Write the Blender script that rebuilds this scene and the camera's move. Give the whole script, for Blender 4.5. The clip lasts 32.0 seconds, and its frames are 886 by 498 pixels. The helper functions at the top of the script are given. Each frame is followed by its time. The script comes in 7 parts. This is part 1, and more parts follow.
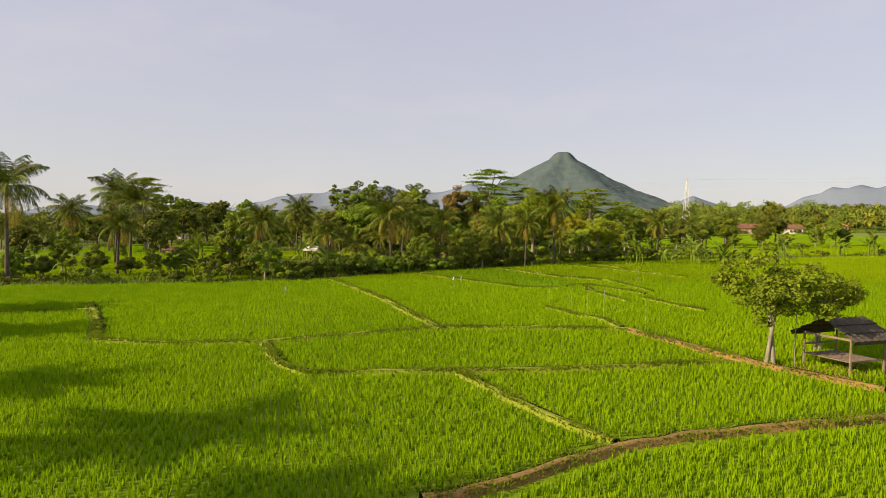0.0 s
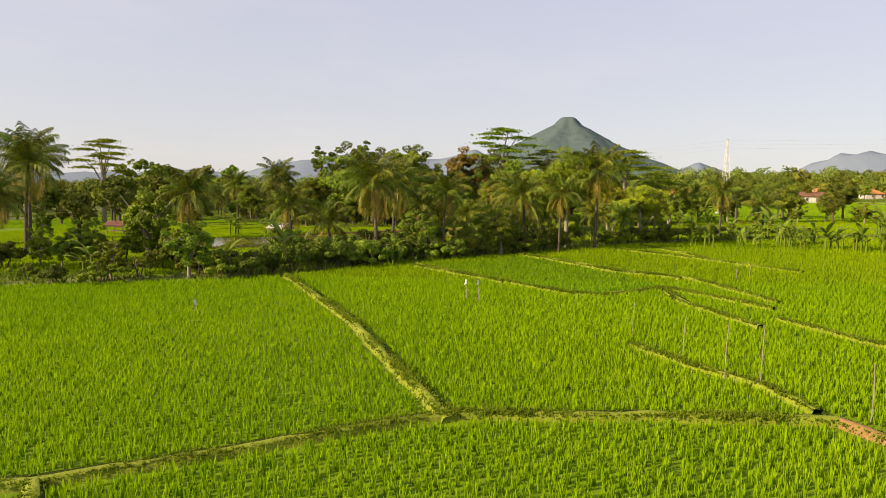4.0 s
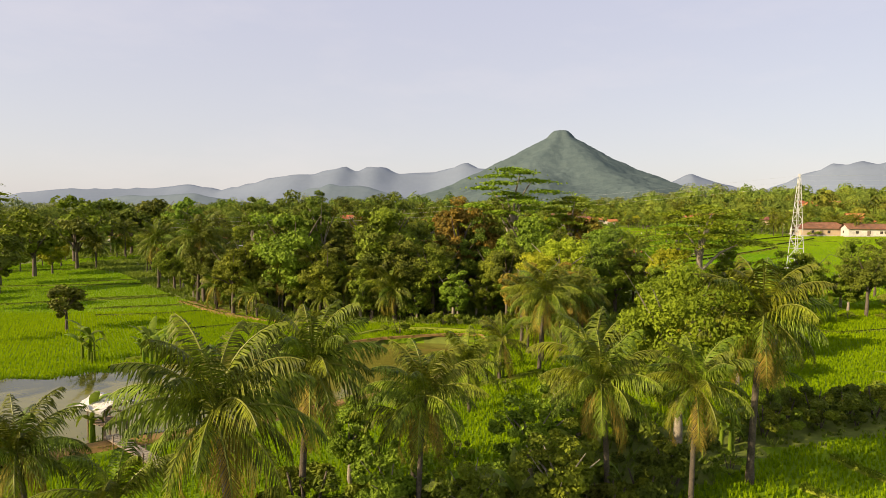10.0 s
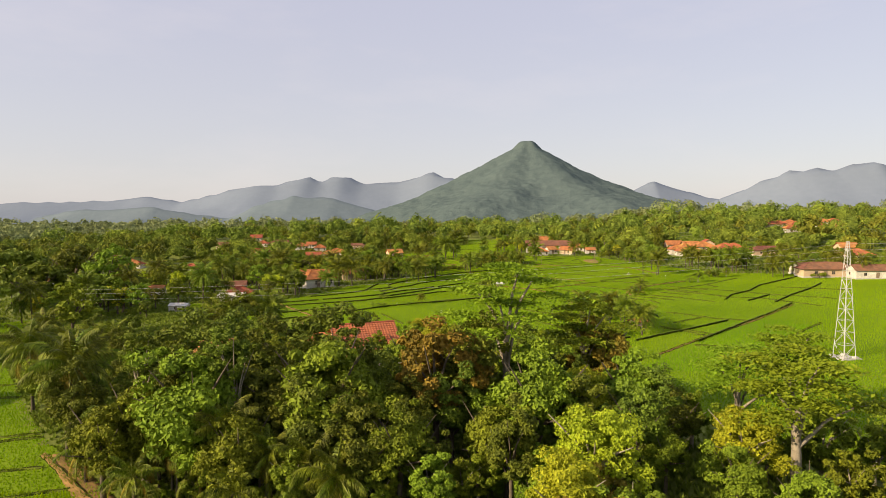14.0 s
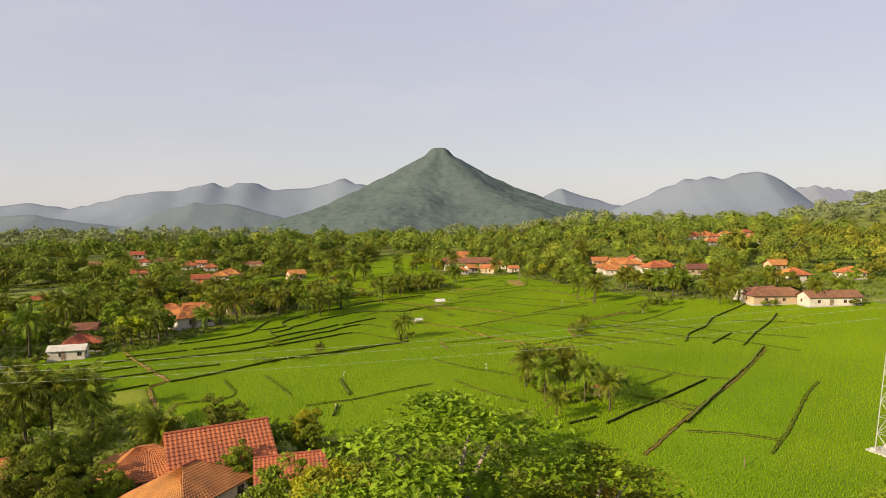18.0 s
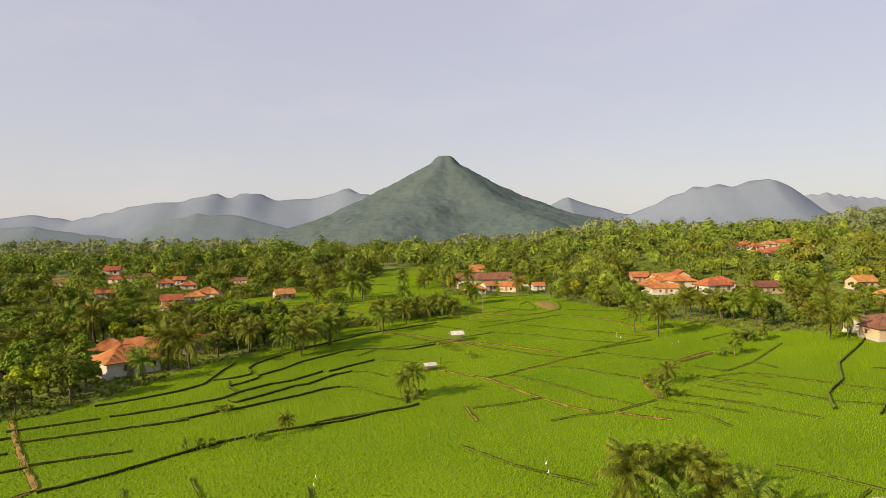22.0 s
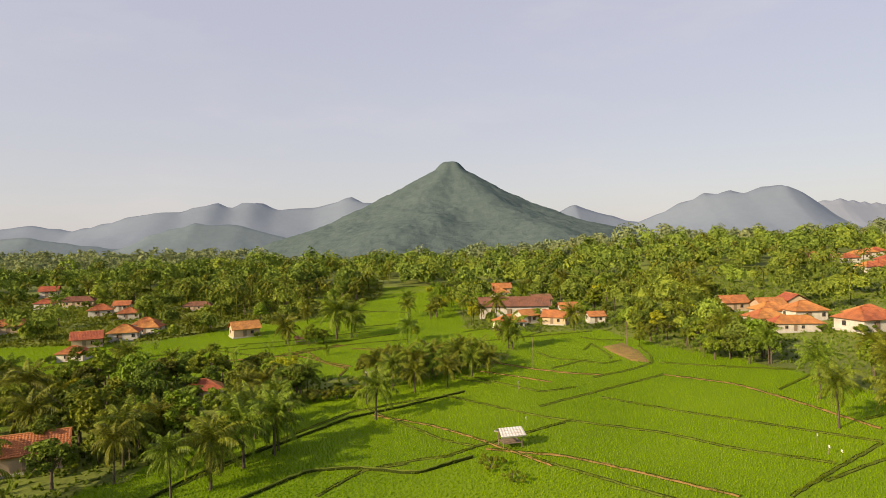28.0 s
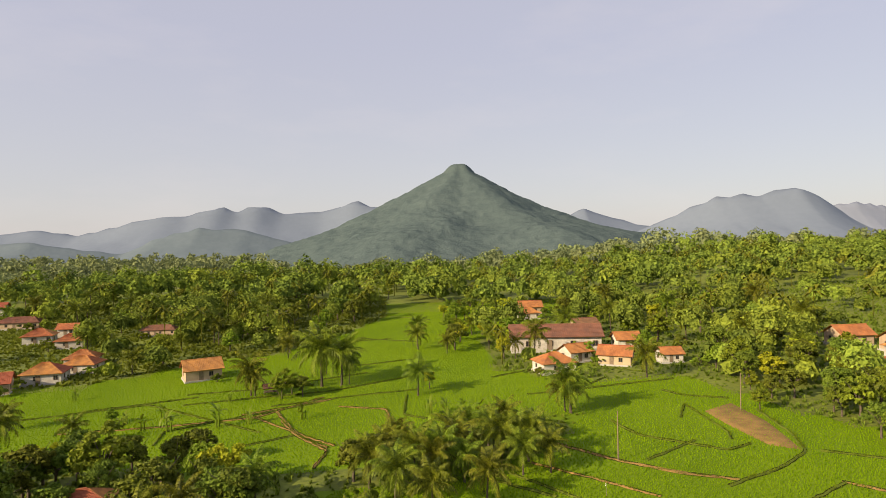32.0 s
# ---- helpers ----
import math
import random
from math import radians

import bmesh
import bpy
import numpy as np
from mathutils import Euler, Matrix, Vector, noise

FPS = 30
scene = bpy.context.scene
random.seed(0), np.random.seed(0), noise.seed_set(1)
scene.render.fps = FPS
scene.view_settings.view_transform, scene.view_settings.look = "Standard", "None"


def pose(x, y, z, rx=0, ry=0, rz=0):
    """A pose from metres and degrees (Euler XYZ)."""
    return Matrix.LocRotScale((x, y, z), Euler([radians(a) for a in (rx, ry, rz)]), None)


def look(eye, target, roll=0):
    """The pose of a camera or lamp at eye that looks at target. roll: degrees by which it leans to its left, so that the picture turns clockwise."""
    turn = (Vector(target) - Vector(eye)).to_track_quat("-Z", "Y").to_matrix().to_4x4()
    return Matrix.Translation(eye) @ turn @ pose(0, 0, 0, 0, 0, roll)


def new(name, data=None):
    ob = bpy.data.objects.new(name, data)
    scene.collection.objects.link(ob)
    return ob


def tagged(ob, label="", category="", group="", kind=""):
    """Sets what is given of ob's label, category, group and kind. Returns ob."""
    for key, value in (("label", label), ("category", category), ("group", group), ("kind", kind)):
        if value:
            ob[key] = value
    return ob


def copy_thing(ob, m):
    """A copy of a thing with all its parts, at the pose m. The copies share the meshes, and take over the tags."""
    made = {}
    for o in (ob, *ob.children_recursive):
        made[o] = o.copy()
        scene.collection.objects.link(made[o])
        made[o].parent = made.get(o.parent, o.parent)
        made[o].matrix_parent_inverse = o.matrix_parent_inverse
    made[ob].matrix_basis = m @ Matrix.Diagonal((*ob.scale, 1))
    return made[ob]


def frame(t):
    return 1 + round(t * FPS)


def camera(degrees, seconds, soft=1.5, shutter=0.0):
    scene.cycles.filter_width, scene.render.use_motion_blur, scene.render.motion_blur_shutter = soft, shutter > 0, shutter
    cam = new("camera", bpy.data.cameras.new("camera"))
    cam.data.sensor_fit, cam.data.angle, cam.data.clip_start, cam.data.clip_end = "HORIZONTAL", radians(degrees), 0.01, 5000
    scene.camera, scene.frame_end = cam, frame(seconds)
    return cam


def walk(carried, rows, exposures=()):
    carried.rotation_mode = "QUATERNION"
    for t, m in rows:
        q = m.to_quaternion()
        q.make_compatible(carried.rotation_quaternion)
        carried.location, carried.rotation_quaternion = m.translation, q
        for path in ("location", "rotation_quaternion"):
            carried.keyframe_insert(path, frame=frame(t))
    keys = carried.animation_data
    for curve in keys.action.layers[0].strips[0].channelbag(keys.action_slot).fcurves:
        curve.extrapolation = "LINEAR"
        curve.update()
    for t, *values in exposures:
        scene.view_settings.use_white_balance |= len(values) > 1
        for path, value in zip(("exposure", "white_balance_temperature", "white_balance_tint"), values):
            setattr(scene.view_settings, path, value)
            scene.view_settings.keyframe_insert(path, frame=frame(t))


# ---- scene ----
cam = camera(70.60, 32.0, soft=0.6)
walk(cam, [
    (0, look((0.00, -1.47, 10.70), (-8.58, 98.10, 6.99), 1.00)),
    (0.1, look((-0.07, -0.95, 10.69), (-8.63, 98.51, 4.89), 1.01)),
    (0.2, look((-0.13, -0.44, 10.69), (-8.67, 98.92, 3.34), 1.02)),
    (0.3, look((-0.20, 0.07, 10.69), (-8.71, 99.32, 1.97), 1.03)),
    (0.4, look((-0.27, 0.58, 10.68), (-8.76, 99.76, 1.15), 1.03)),
    (0.5, look((-0.34, 1.09, 10.68), (-8.81, 100.28, 1.15), 1.04)),
    (1, look((-0.65, 3.56, 10.51), (-9.29, 102.73, 1.02), 1.00)),
    (1.5, look((-0.95, 5.94, 10.40), (-9.71, 105.12, 1.11), 0.96)),
    (2, look((-1.18, 8.44, 10.57), (-10.04, 107.61, 1.27), 1.04)),
    (2.5, look((-1.44, 11.10, 10.74), (-10.20, 110.29, 1.52), 1.08)),
    (3, look((-1.71, 14.03, 10.88), (-10.49, 113.22, 1.70), 0.91)),
    (3.5, look((-1.95, 16.84, 10.98), (-10.72, 116.04, 1.94), 1.01)),
    (5.5, look((-2.17, 25.16, 11.88), (-11.21, 124.35, 2.99), 0.84)),
    (6, look((-2.64, 28.14, 12.41), (-11.67, 127.35, 3.72), 0.84)),
    (6.5, look((-2.89, 31.01, 13.07), (-11.99, 130.23, 4.63), 0.86)),
    (7, look((-3.13, 34.07, 13.76), (-12.22, 133.33, 5.61), 0.92)),
    (7.5, look((-3.35, 37.24, 14.46), (-12.32, 136.52, 6.56), 0.94)),
    (8, look((-3.56, 40.23, 15.17), (-12.53, 139.54, 7.51), 0.92)),
    (8.5, look((-3.71, 43.33, 15.95), (-12.54, 142.66, 8.45), 0.79)),
    (9, look((-3.97, 46.43, 16.74), (-12.65, 145.78, 9.42), 0.60)),
    (9.5, look((-4.15, 49.95, 17.58), (-12.60, 149.34, 10.48), 0.38)),
    (10, look((-4.51, 53.37, 18.34), (-12.18, 152.83, 11.35), 0.45)),
    (10.5, look((-4.86, 56.70, 19.25), (-11.84, 156.22, 12.51), 0.28)),
    (11, look((-5.12, 60.11, 20.12), (-11.36, 159.70, 13.65), 0.23)),
    (11.5, look((-5.43, 63.67, 21.14), (-11.04, 163.31, 14.84), 0.06)),
    (12, look((-5.71, 67.06, 22.26), (-10.66, 166.75, 16.15), -0.01)),
    (12.5, look((-5.97, 69.81, 23.54), (-10.27, 169.54, 17.58), -0.15)),
    (13, look((-6.22, 72.11, 24.94), (-10.04, 171.86, 19.03), -0.28)),
    (13.5, look((-6.34, 74.64, 26.63), (-9.57, 174.42, 20.89), -0.27)),
    (14, look((-6.58, 77.56, 28.61), (-8.97, 177.37, 22.91), -0.23)),
    (14.5, look((-6.86, 80.77, 30.33), (-6.65, 180.61, 24.69), -0.25)),
    (15, look((-7.07, 84.24, 31.70), (-2.61, 183.98, 26.18), -0.39)),
    (15.5, look((-7.22, 87.93, 32.73), (1.42, 187.41, 27.39), -0.39)),
    (17.5, look((-5.87, 104.26, 32.93), (5.53, 203.49, 28.07), -0.40)),
    (18, look((-5.58, 108.96, 32.82), (5.93, 208.18, 27.99), -0.41)),
    (18.5, look((-5.48, 114.03, 32.81), (6.13, 213.25, 28.21), -0.37)),
    (19, look((-5.40, 118.90, 32.81), (6.38, 218.10, 28.35), -0.32)),
    (19.5, look((-5.18, 123.66, 32.87), (6.49, 222.88, 28.65), -0.34)),
    (20, look((-4.89, 128.48, 32.81), (6.59, 227.74, 28.92), -0.47)),
    (20.5, look((-4.62, 133.54, 32.79), (6.67, 232.84, 29.19), -0.57)),
    (21, look((-4.33, 138.70, 32.84), (6.77, 238.02, 29.32), -0.61)),
    (21.5, look((-4.02, 144.22, 32.88), (6.87, 243.57, 29.45), -0.59)),
    (22, look((-3.71, 150.19, 32.69), (7.02, 249.56, 29.43), -0.72)),
    (22.5, look((-3.34, 156.27, 32.47), (7.35, 255.65, 29.34), -0.76)),
    (23, look((-3.02, 162.26, 32.36), (7.56, 261.65, 29.40), -0.80)),
    (23.5, look((-2.72, 168.10, 32.30), (7.79, 267.51, 29.49), -0.85)),
    (24, look((-2.38, 173.77, 32.31), (8.12, 273.19, 29.67), -0.94)),
    (24.5, look((-2.04, 178.90, 32.18), (8.42, 278.31, 29.60), -1.01)),
    (25, look((-1.71, 184.25, 32.06), (8.73, 283.68, 29.60), -1.03)),
    (25.5, look((-1.51, 189.62, 32.08), (8.93, 289.05, 29.85), -1.12)),
    (27.5, look((-1.37, 210.66, 32.82), (8.91, 310.12, 30.97), -0.98)),
    (28, look((-1.13, 216.23, 32.78), (9.01, 315.69, 30.94), -1.03)),
    (28.5, look((-0.89, 221.87, 32.74), (9.16, 321.35, 31.01), -1.14)),
    (29, look((-0.64, 227.41, 32.75), (9.23, 326.90, 31.16), -1.18)),
    (29.5, look((-0.39, 232.81, 32.83), (9.28, 332.33, 31.33), -1.22)),
    (30, look((-0.16, 238.16, 33.01), (9.34, 337.70, 31.55), -1.16)),
    (30.5, look((0.10, 243.45, 33.15), (9.44, 343.01, 31.86), -1.24)),
    (31, look((0.11, 248.76, 33.33), (9.29, 348.34, 32.11), -1.11)),
    (31.5, look((0.12, 254.13, 33.71), (9.24, 353.71, 32.55), -1.17)),
    (32, look((0.27, 259.56, 34.17), (9.30, 359.15, 33.01), -1.07)),
], exposures=((0, 0.22, 6900, 13), (0.9, 0.36, 6900, 13), (11, 0.39, 6900, 13), (17, 0.23, 6900, 13), (32, 0.19, 6900, 13)))

# ---- world, sun ----
SUN_TO = Vector((-0.88, -0.475, 0.0)).normalized()   # horizontal way towards the sun
SUN_EL = radians(25)
world = bpy.data.worlds.new("world")
scene.world = world
world.use_nodes = True
wn = world.node_tree.nodes
sky = wn.new("ShaderNodeTexSky")
sky.sky_type = "NISHITA"
sky.sun_disc = False
sky.sun_elevation = SUN_EL
sky.sun_rotation = math.atan2(SUN_TO.x, SUN_TO.y)
sky.air_density, sky.dust_density, sky.ozone_density = 1.0, 1.0, 1.0
# thin even haze over the clear sky
haze = wn.new("ShaderNodeMixRGB")
haze.inputs[0].default_value = 0.72
up_way, split, fade = wn.new("ShaderNodeTexCoord"), wn.new("ShaderNodeSeparateXYZ"), wn.new("ShaderNodeValToRGB")
fade.color_ramp.elements[0].color, fade.color_ramp.elements[1].color = (0.565, 0.57, 0.6, 1), (0.515, 0.53, 0.645, 1)
fade.color_ramp.elements[1].position = 0.3
tenfold = wn.new("ShaderNodeVectorMath")
tenfold.operation = "SCALE"
tenfold.inputs["Scale"].default_value = 10.0
world.node_tree.links.new(up_way.outputs["Generated"], split.inputs[0])
world.node_tree.links.new(split.outputs["Z"], fade.inputs[0])
world.node_tree.links.new(fade.outputs[0], tenfold.inputs[0])
world.node_tree.links.new(tenfold.outputs[0], haze.inputs[2])
world.node_tree.links.new(sky.outputs[0], haze.inputs[1])
# faint small clouds near the horizon: thin streaks of noise
cloud_map, cloud, cloud_ramp, low = wn.new("ShaderNodeMapping"), wn.new("ShaderNodeTexNoise"), wn.new("ShaderNodeValToRGB"), wn.new("ShaderNodeMixRGB")
cloud_map.inputs["Scale"].default_value = (1.0, 1.0, 3.4)
cloud.inputs["Scale"].default_value, cloud.inputs["Detail"].default_value, cloud.inputs["Roughness"].default_value = 2.6, 6, 0.6
cloud_ramp.color_ramp.elements[0].position, cloud_ramp.color_ramp.elements[1].position = 0.5, 0.78
cloud_ramp.color_ramp.elements[0].color, cloud_ramp.color_ramp.elements[1].color = (0, 0, 0, 1), (0.2, 0.2, 0.2, 1)
low.inputs[2].default_value = (6.9, 6.5, 6.55, 1)
world.node_tree.links.new(up_way.outputs["Generated"], cloud_map.inputs[0])
world.node_tree.links.new(cloud_map.outputs[0], cloud.inputs["Vector"])
world.node_tree.links.new(cloud.outputs["Fac"], cloud_ramp.inputs[0])
world.node_tree.links.new(cloud_ramp.outputs[0], low.inputs[0])
world.node_tree.links.new(haze.outputs[0], low.inputs[1])
world.node_tree.links.new(low.outputs[0], wn["Background"].inputs[0])
wn["Background"].inputs[1].default_value = 0.105
sun_data = bpy.data.lights.new("sun", "SUN")
sun_data.energy, sun_data.angle, sun_data.color = 6.4, radians(0.5), (1.0, 0.83, 0.58)
sun = new("sun", sun_data)
sun_dir = Vector((SUN_TO.x * math.cos(SUN_EL), SUN_TO.y * math.cos(SUN_EL), math.sin(SUN_EL)))
sun.matrix_world = look(sun_dir * 300 + Vector((0, 150, 0)), (0, 150, 0))


# ---- materials ----
def material(name, color, dark=None, rough=0.8, scale=3.0, fine=40.0, bump=0.2, translucent=0.0, metal=0.0, vary=0.0, spec=0.3, relief=0.05):
    """A procedural surface: two scales of noise between dark and color, a bump, a value shift per object."""
    m = bpy.data.materials.new(name)
    m.use_nodes = True
    nt = m.node_tree
    n, link = nt.nodes, nt.links.new
    bsdf = n["Principled BSDF"]
    bsdf.inputs["Roughness"].default_value = rough
    bsdf.inputs["Metallic"].default_value = metal
    bsdf.inputs["Specular IOR Level"].default_value = spec
    dark = dark or tuple(c * 0.6 for c in color)
    co = n.new("ShaderNodeTexCoord")
    a = n.new("ShaderNodeTexNoise")
    a.inputs["Scale"].default_value, a.inputs["Detail"].default_value = scale, 4
    b = n.new("ShaderNodeTexNoise")
    b.inputs["Scale"].default_value, b.inputs["Detail"].default_value = fine, 3
    for t in (a, b):
        link(co.outputs["Object"], t.inputs["Vector"])
    mix = n.new("ShaderNodeMath")
    mix.operation = "MULTIPLY_ADD"
    mix.inputs[1].default_value = 0.55
    link(a.outputs["Fac"], mix.inputs[0])
    half = n.new("ShaderNodeMath")
    half.operation = "MULTIPLY"
    half.inputs[1].default_value = 0.45
    link(b.outputs["Fac"], half.inputs[0])
    link(half.outputs[0], mix.inputs[2])
    ramp = n.new("ShaderNodeValToRGB")
    ramp.color_ramp.elements[0].position, ramp.color_ramp.elements[1].position = 0.36, 0.64
    ramp.color_ramp.elements[0].color, ramp.color_ramp.elements[1].color = (*dark, 1), (*color, 1)
    link(mix.outputs[0], ramp.inputs[0])
    out = ramp.outputs[0]
    if vary:
        info, geo = n.new("ShaderNodeObjectInfo"), n.new("ShaderNodeNewGeometry")
        add = n.new("ShaderNodeMath")
        add.operation = "ADD"
        link(info.outputs["Random"], add.inputs[0])
        link(geo.outputs["Random Per Island"], add.inputs[1])
        rng = n.new("ShaderNodeMapRange")
        rng.inputs[1].default_value, rng.inputs[2].default_value = 0.0, 2.0
        rng.inputs[3].default_value, rng.inputs[4].default_value = 1 - vary, 1 + vary
        link(add.outputs[0], rng.inputs[0])
        hsv = n.new("ShaderNodeHueSaturation")
        link(rng.outputs[0], hsv.inputs["Value"])
        link(out, hsv.inputs["Color"])
        hue = n.new("ShaderNodeMapRange")
        hue.inputs[3].default_value, hue.inputs[4].default_value = 0.5 - 0.06 * vary, 0.5 + 0.06 * vary
        link(info.outputs["Random"], hue.inputs[0])
        link(hue.outputs[0], hsv.inputs["Hue"])
        out = hsv.outputs[0]
    link(out, bsdf.inputs["Base Color"])
    if bump:
        bp = n.new("ShaderNodeBump")
        bp.inputs["Strength"].default_value, bp.inputs["Distance"].default_value = bump, relief
        link(b.outputs["Fac"], bp.inputs["Height"])
        link(bp.outputs[0], bsdf.inputs["Normal"])
    if translucent:
        tr, sh = n.new("ShaderNodeBsdfTranslucent"), n.new("ShaderNodeMixShader")
        sh.inputs[0].default_value = translucent
        link(out, tr.inputs["Color"])
        link(bsdf.outputs[0], sh.inputs[1])
        link(tr.outputs[0], sh.inputs[2])
        link(sh.outputs[0], n["Material Output"].inputs[0])
    return m


M_RICE = material("rice_leaf", (0.295, 0.425, 0.006), (0.18, 0.305, 0.005), 0.8, 0.03, 1.0, 0, 0.4, vary=0.2, spec=0.05)
# rice of the farther fields, with haze put into a slightly duller base colour
M_RICE_FAR = material("far_rice_hazed_leaf", (0.282, 0.395, 0.011), (0.168, 0.28, 0.008), 0.8, 0.03, 1.0, 0, 0.4, vary=0.15, spec=0.05)
M_RICE_YOUNG = material("young_rice_leaf", (0.235, 0.385, 0.008), (0.15, 0.285, 0.007), 0.8, 0.03, 1.0, 0, 0.4, vary=0.2, spec=0.05)
M_BANK_GRASS = material("bank_grass_blades", (0.19, 0.24, 0.013), (0.13, 0.175, 0.011), 0.8, 0.4, 3, 0, 0.35, vary=0.3, spec=0.05)
# near-black mud colour that paints the shade lines beside the banks
M_SHADE_MUD = material("shade_dark_mud", (0.05, 0.065, 0.012), (0.025, 0.035, 0.008), 1.0, 1.5, 9, 0.3, spec=0.0)
M_WEED = material("weedy_grass", (0.22, 0.286, 0.033), (0.121, 0.176, 0.022), 0.8, 0.12, 2, 0, 0.35, vary=0.3, spec=0.1)
M_PLAIN = material("dry_far_fields", (0.42, 0.42, 0.3), (0.3, 0.33, 0.2), 0.95, 0.01, 0.1, 0.1)
M_CLOTH = material("white_cloth", (0.8, 0.79, 0.75), (0.7, 0.68, 0.64), 0.9, 2, 20, 0.2)
M_PADDY = material("paddy_floor", (0.165, 0.25, 0.007), (0.10, 0.17, 0.005), 0.8, 0.05, 5, 0.3, spec=0.1)
M_LAND = material("grassy_land", (0.18, 0.215, 0.025), (0.08, 0.105, 0.015), 0.9, 0.05, 1.5, 0.4)
M_GRASS = material("bund_grass", (0.23, 0.265, 0.018), (0.15, 0.185, 0.012), 0.9, 1.2, 14, 0.5)
M_SOIL = material("bund_soil", (0.3, 0.175, 0.055), (0.16, 0.105, 0.03), 0.95, 0.8, 12, 0.5)
M_LEAF_DARK = material("leaf_dark_green", (0.175, 0.215, 0.02), (0.058, 0.082, 0.011), 0.6, 0.45, 3, 0, 0.16, vary=0.4, spec=0.12)
M_LEAF_MID = material("leaf_mid_green", (0.245, 0.31, 0.022), (0.098, 0.138, 0.012), 0.6, 0.45, 3, 0, 0.2, vary=0.4, spec=0.12)
M_LEAF_YELLOW = material("leaf_yellow_green", (0.43, 0.44, 0.026), (0.22, 0.255, 0.016), 0.6, 0.45, 3, 0, 0.25, vary=0.4, spec=0.1)
M_LEAF_SHADE = material("shade_tree_leaf", (0.25, 0.325, 0.02), (0.115, 0.17, 0.012), 0.6, 0.45, 3, 0, 0.3, vary=0.35, spec=0.08)
M_LEAF_RUST = material("leaf_rusty", (0.38, 0.28, 0.035), (0.12, 0.12, 0.018), 0.6, 0.4, 3, 0, 0.2, vary=0.4, spec=0.1)
# distant woods: haze painted into the leaf colour, greyer and bluer
M_LEAF_FAR = material("far_woods_hazed_leaf", (0.27, 0.3, 0.125), (0.135, 0.17, 0.088), 0.9, 0.05, 0.4, 0, 0.25, vary=0.25, spec=0.02)
M_WOODS_DARK = material("woods_dark_leaf", (0.22, 0.255, 0.036), (0.065, 0.088, 0.02), 0.85, 0.11, 0.9, 0, 0.14, vary=0.4, spec=0.02)
M_WOODS_MID = material("woods_green_leaf", (0.28, 0.32, 0.04), (0.1, 0.135, 0.024), 0.85, 0.11, 0.9, 0, 0.16, vary=0.4, spec=0.02)
M_WOODS_PALE = material("woods_pale_leaf", (0.3, 0.335, 0.045), (0.14, 0.18, 0.026), 0.8, 0.11, 0.9, 0, 0.18, vary=0.4, spec=0.03)
M_BANK_LOW = material("low_bank_grass", (0.13, 0.165, 0.013), (0.07, 0.095, 0.009), 0.95, 1.2, 10, 0.5)
M_BANK_DARK = material("terrace_edge_grass", (0.13, 0.17, 0.014), (0.06, 0.09, 0.01), 0.95, 1.2, 10, 0.5)
M_PALM = material("palm_leaf", (0.205, 0.25, 0.016), (0.03, 0.045, 0.006), 0.55, 0.9, 5, 0, 0.1, vary=0.45, spec=0.12)
M_PALM_RIB = material("palm_rib", (0.2, 0.215, 0.03), (0.11, 0.125, 0.02), 0.5, 1.0, 8, 0, vary=0.2, spec=0.2)
M_PALM_OLD = material("palm_leaf_yellowed", (0.38, 0.28, 0.04), (0.19, 0.16, 0.03), 0.6, 0.6, 4, 0, 0.3, vary=0.25, spec=0.1)
M_BANANA = material("banana_leaf", (0.23, 0.3, 0.022), (0.1, 0.15, 0.014), 0.5, 0.8, 6, 0, 0.3, vary=0.25, spec=0.15)
M_BARK = material("bark", (0.15, 0.12, 0.085), (0.07, 0.055, 0.04), 0.9, 3, 25, 0.6)
M_PALM_TRUNK = material("palm_trunk", (0.13, 0.105, 0.07), (0.05, 0.042, 0.03), 0.95, 2, 14, 0.6)
M_BARK_PALE = material("bark_pale", (0.33, 0.29, 0.21), (0.18, 0.15, 0.11), 0.9, 3, 25, 0.5)
M_TILE = material("roof_tile_orange", (0.47, 0.175, 0.06), (0.25, 0.095, 0.045), 0.85, 0.7, 9, 0.3, vary=0.35)
M_TILE_DARK = material("roof_tile_weathered", (0.27, 0.12, 0.07), (0.14, 0.075, 0.05), 0.85, 0.7, 9, 0.3, vary=0.25)
M_WALL = material("white_plaster", (0.62, 0.58, 0.5), (0.36, 0.33, 0.28), 0.9, 0.4, 5, 0.15, vary=0.25)
M_WALL_TAN = material("tan_plaster", (0.5, 0.38, 0.25), (0.38, 0.28, 0.18), 0.85, 0.5, 8, 0.15, vary=0.15)
M_WOOD = material("weathered_wood", (0.28, 0.21, 0.14), (0.15, 0.11, 0.075), 0.85, 2, 30, 0.4)
M_GLASS = material("window_dark_glass", (0.03, 0.035, 0.04), (0.02, 0.02, 0.025), 0.15, 1, 5, 0, spec=0.6)
M_STEEL = material("galvanised_steel", (0.5, 0.5, 0.48), (0.4, 0.4, 0.38), 0.55, 2, 20, 0.1, metal=0.3)
M_CONCRETE = material("concrete", (0.5, 0.48, 0.44), (0.36, 0.34, 0.31), 0.9, 1.5, 20, 0.2)
M_TIN = material("tin_roof_sheet", (0.72, 0.7, 0.66), (0.5, 0.46, 0.4), 0.55, 1.0, 12, 0.2, metal=0.2)
M_THATCH = material("dark_thatch", (0.12, 0.095, 0.065), (0.06, 0.05, 0.035), 0.95, 4, 40, 0.8)
M_WATER = material("pond_water", (0.165, 0.15, 0.024), (0.13, 0.12, 0.02), 0.08, 0.15, 1.2, 0.015, spec=0.28)
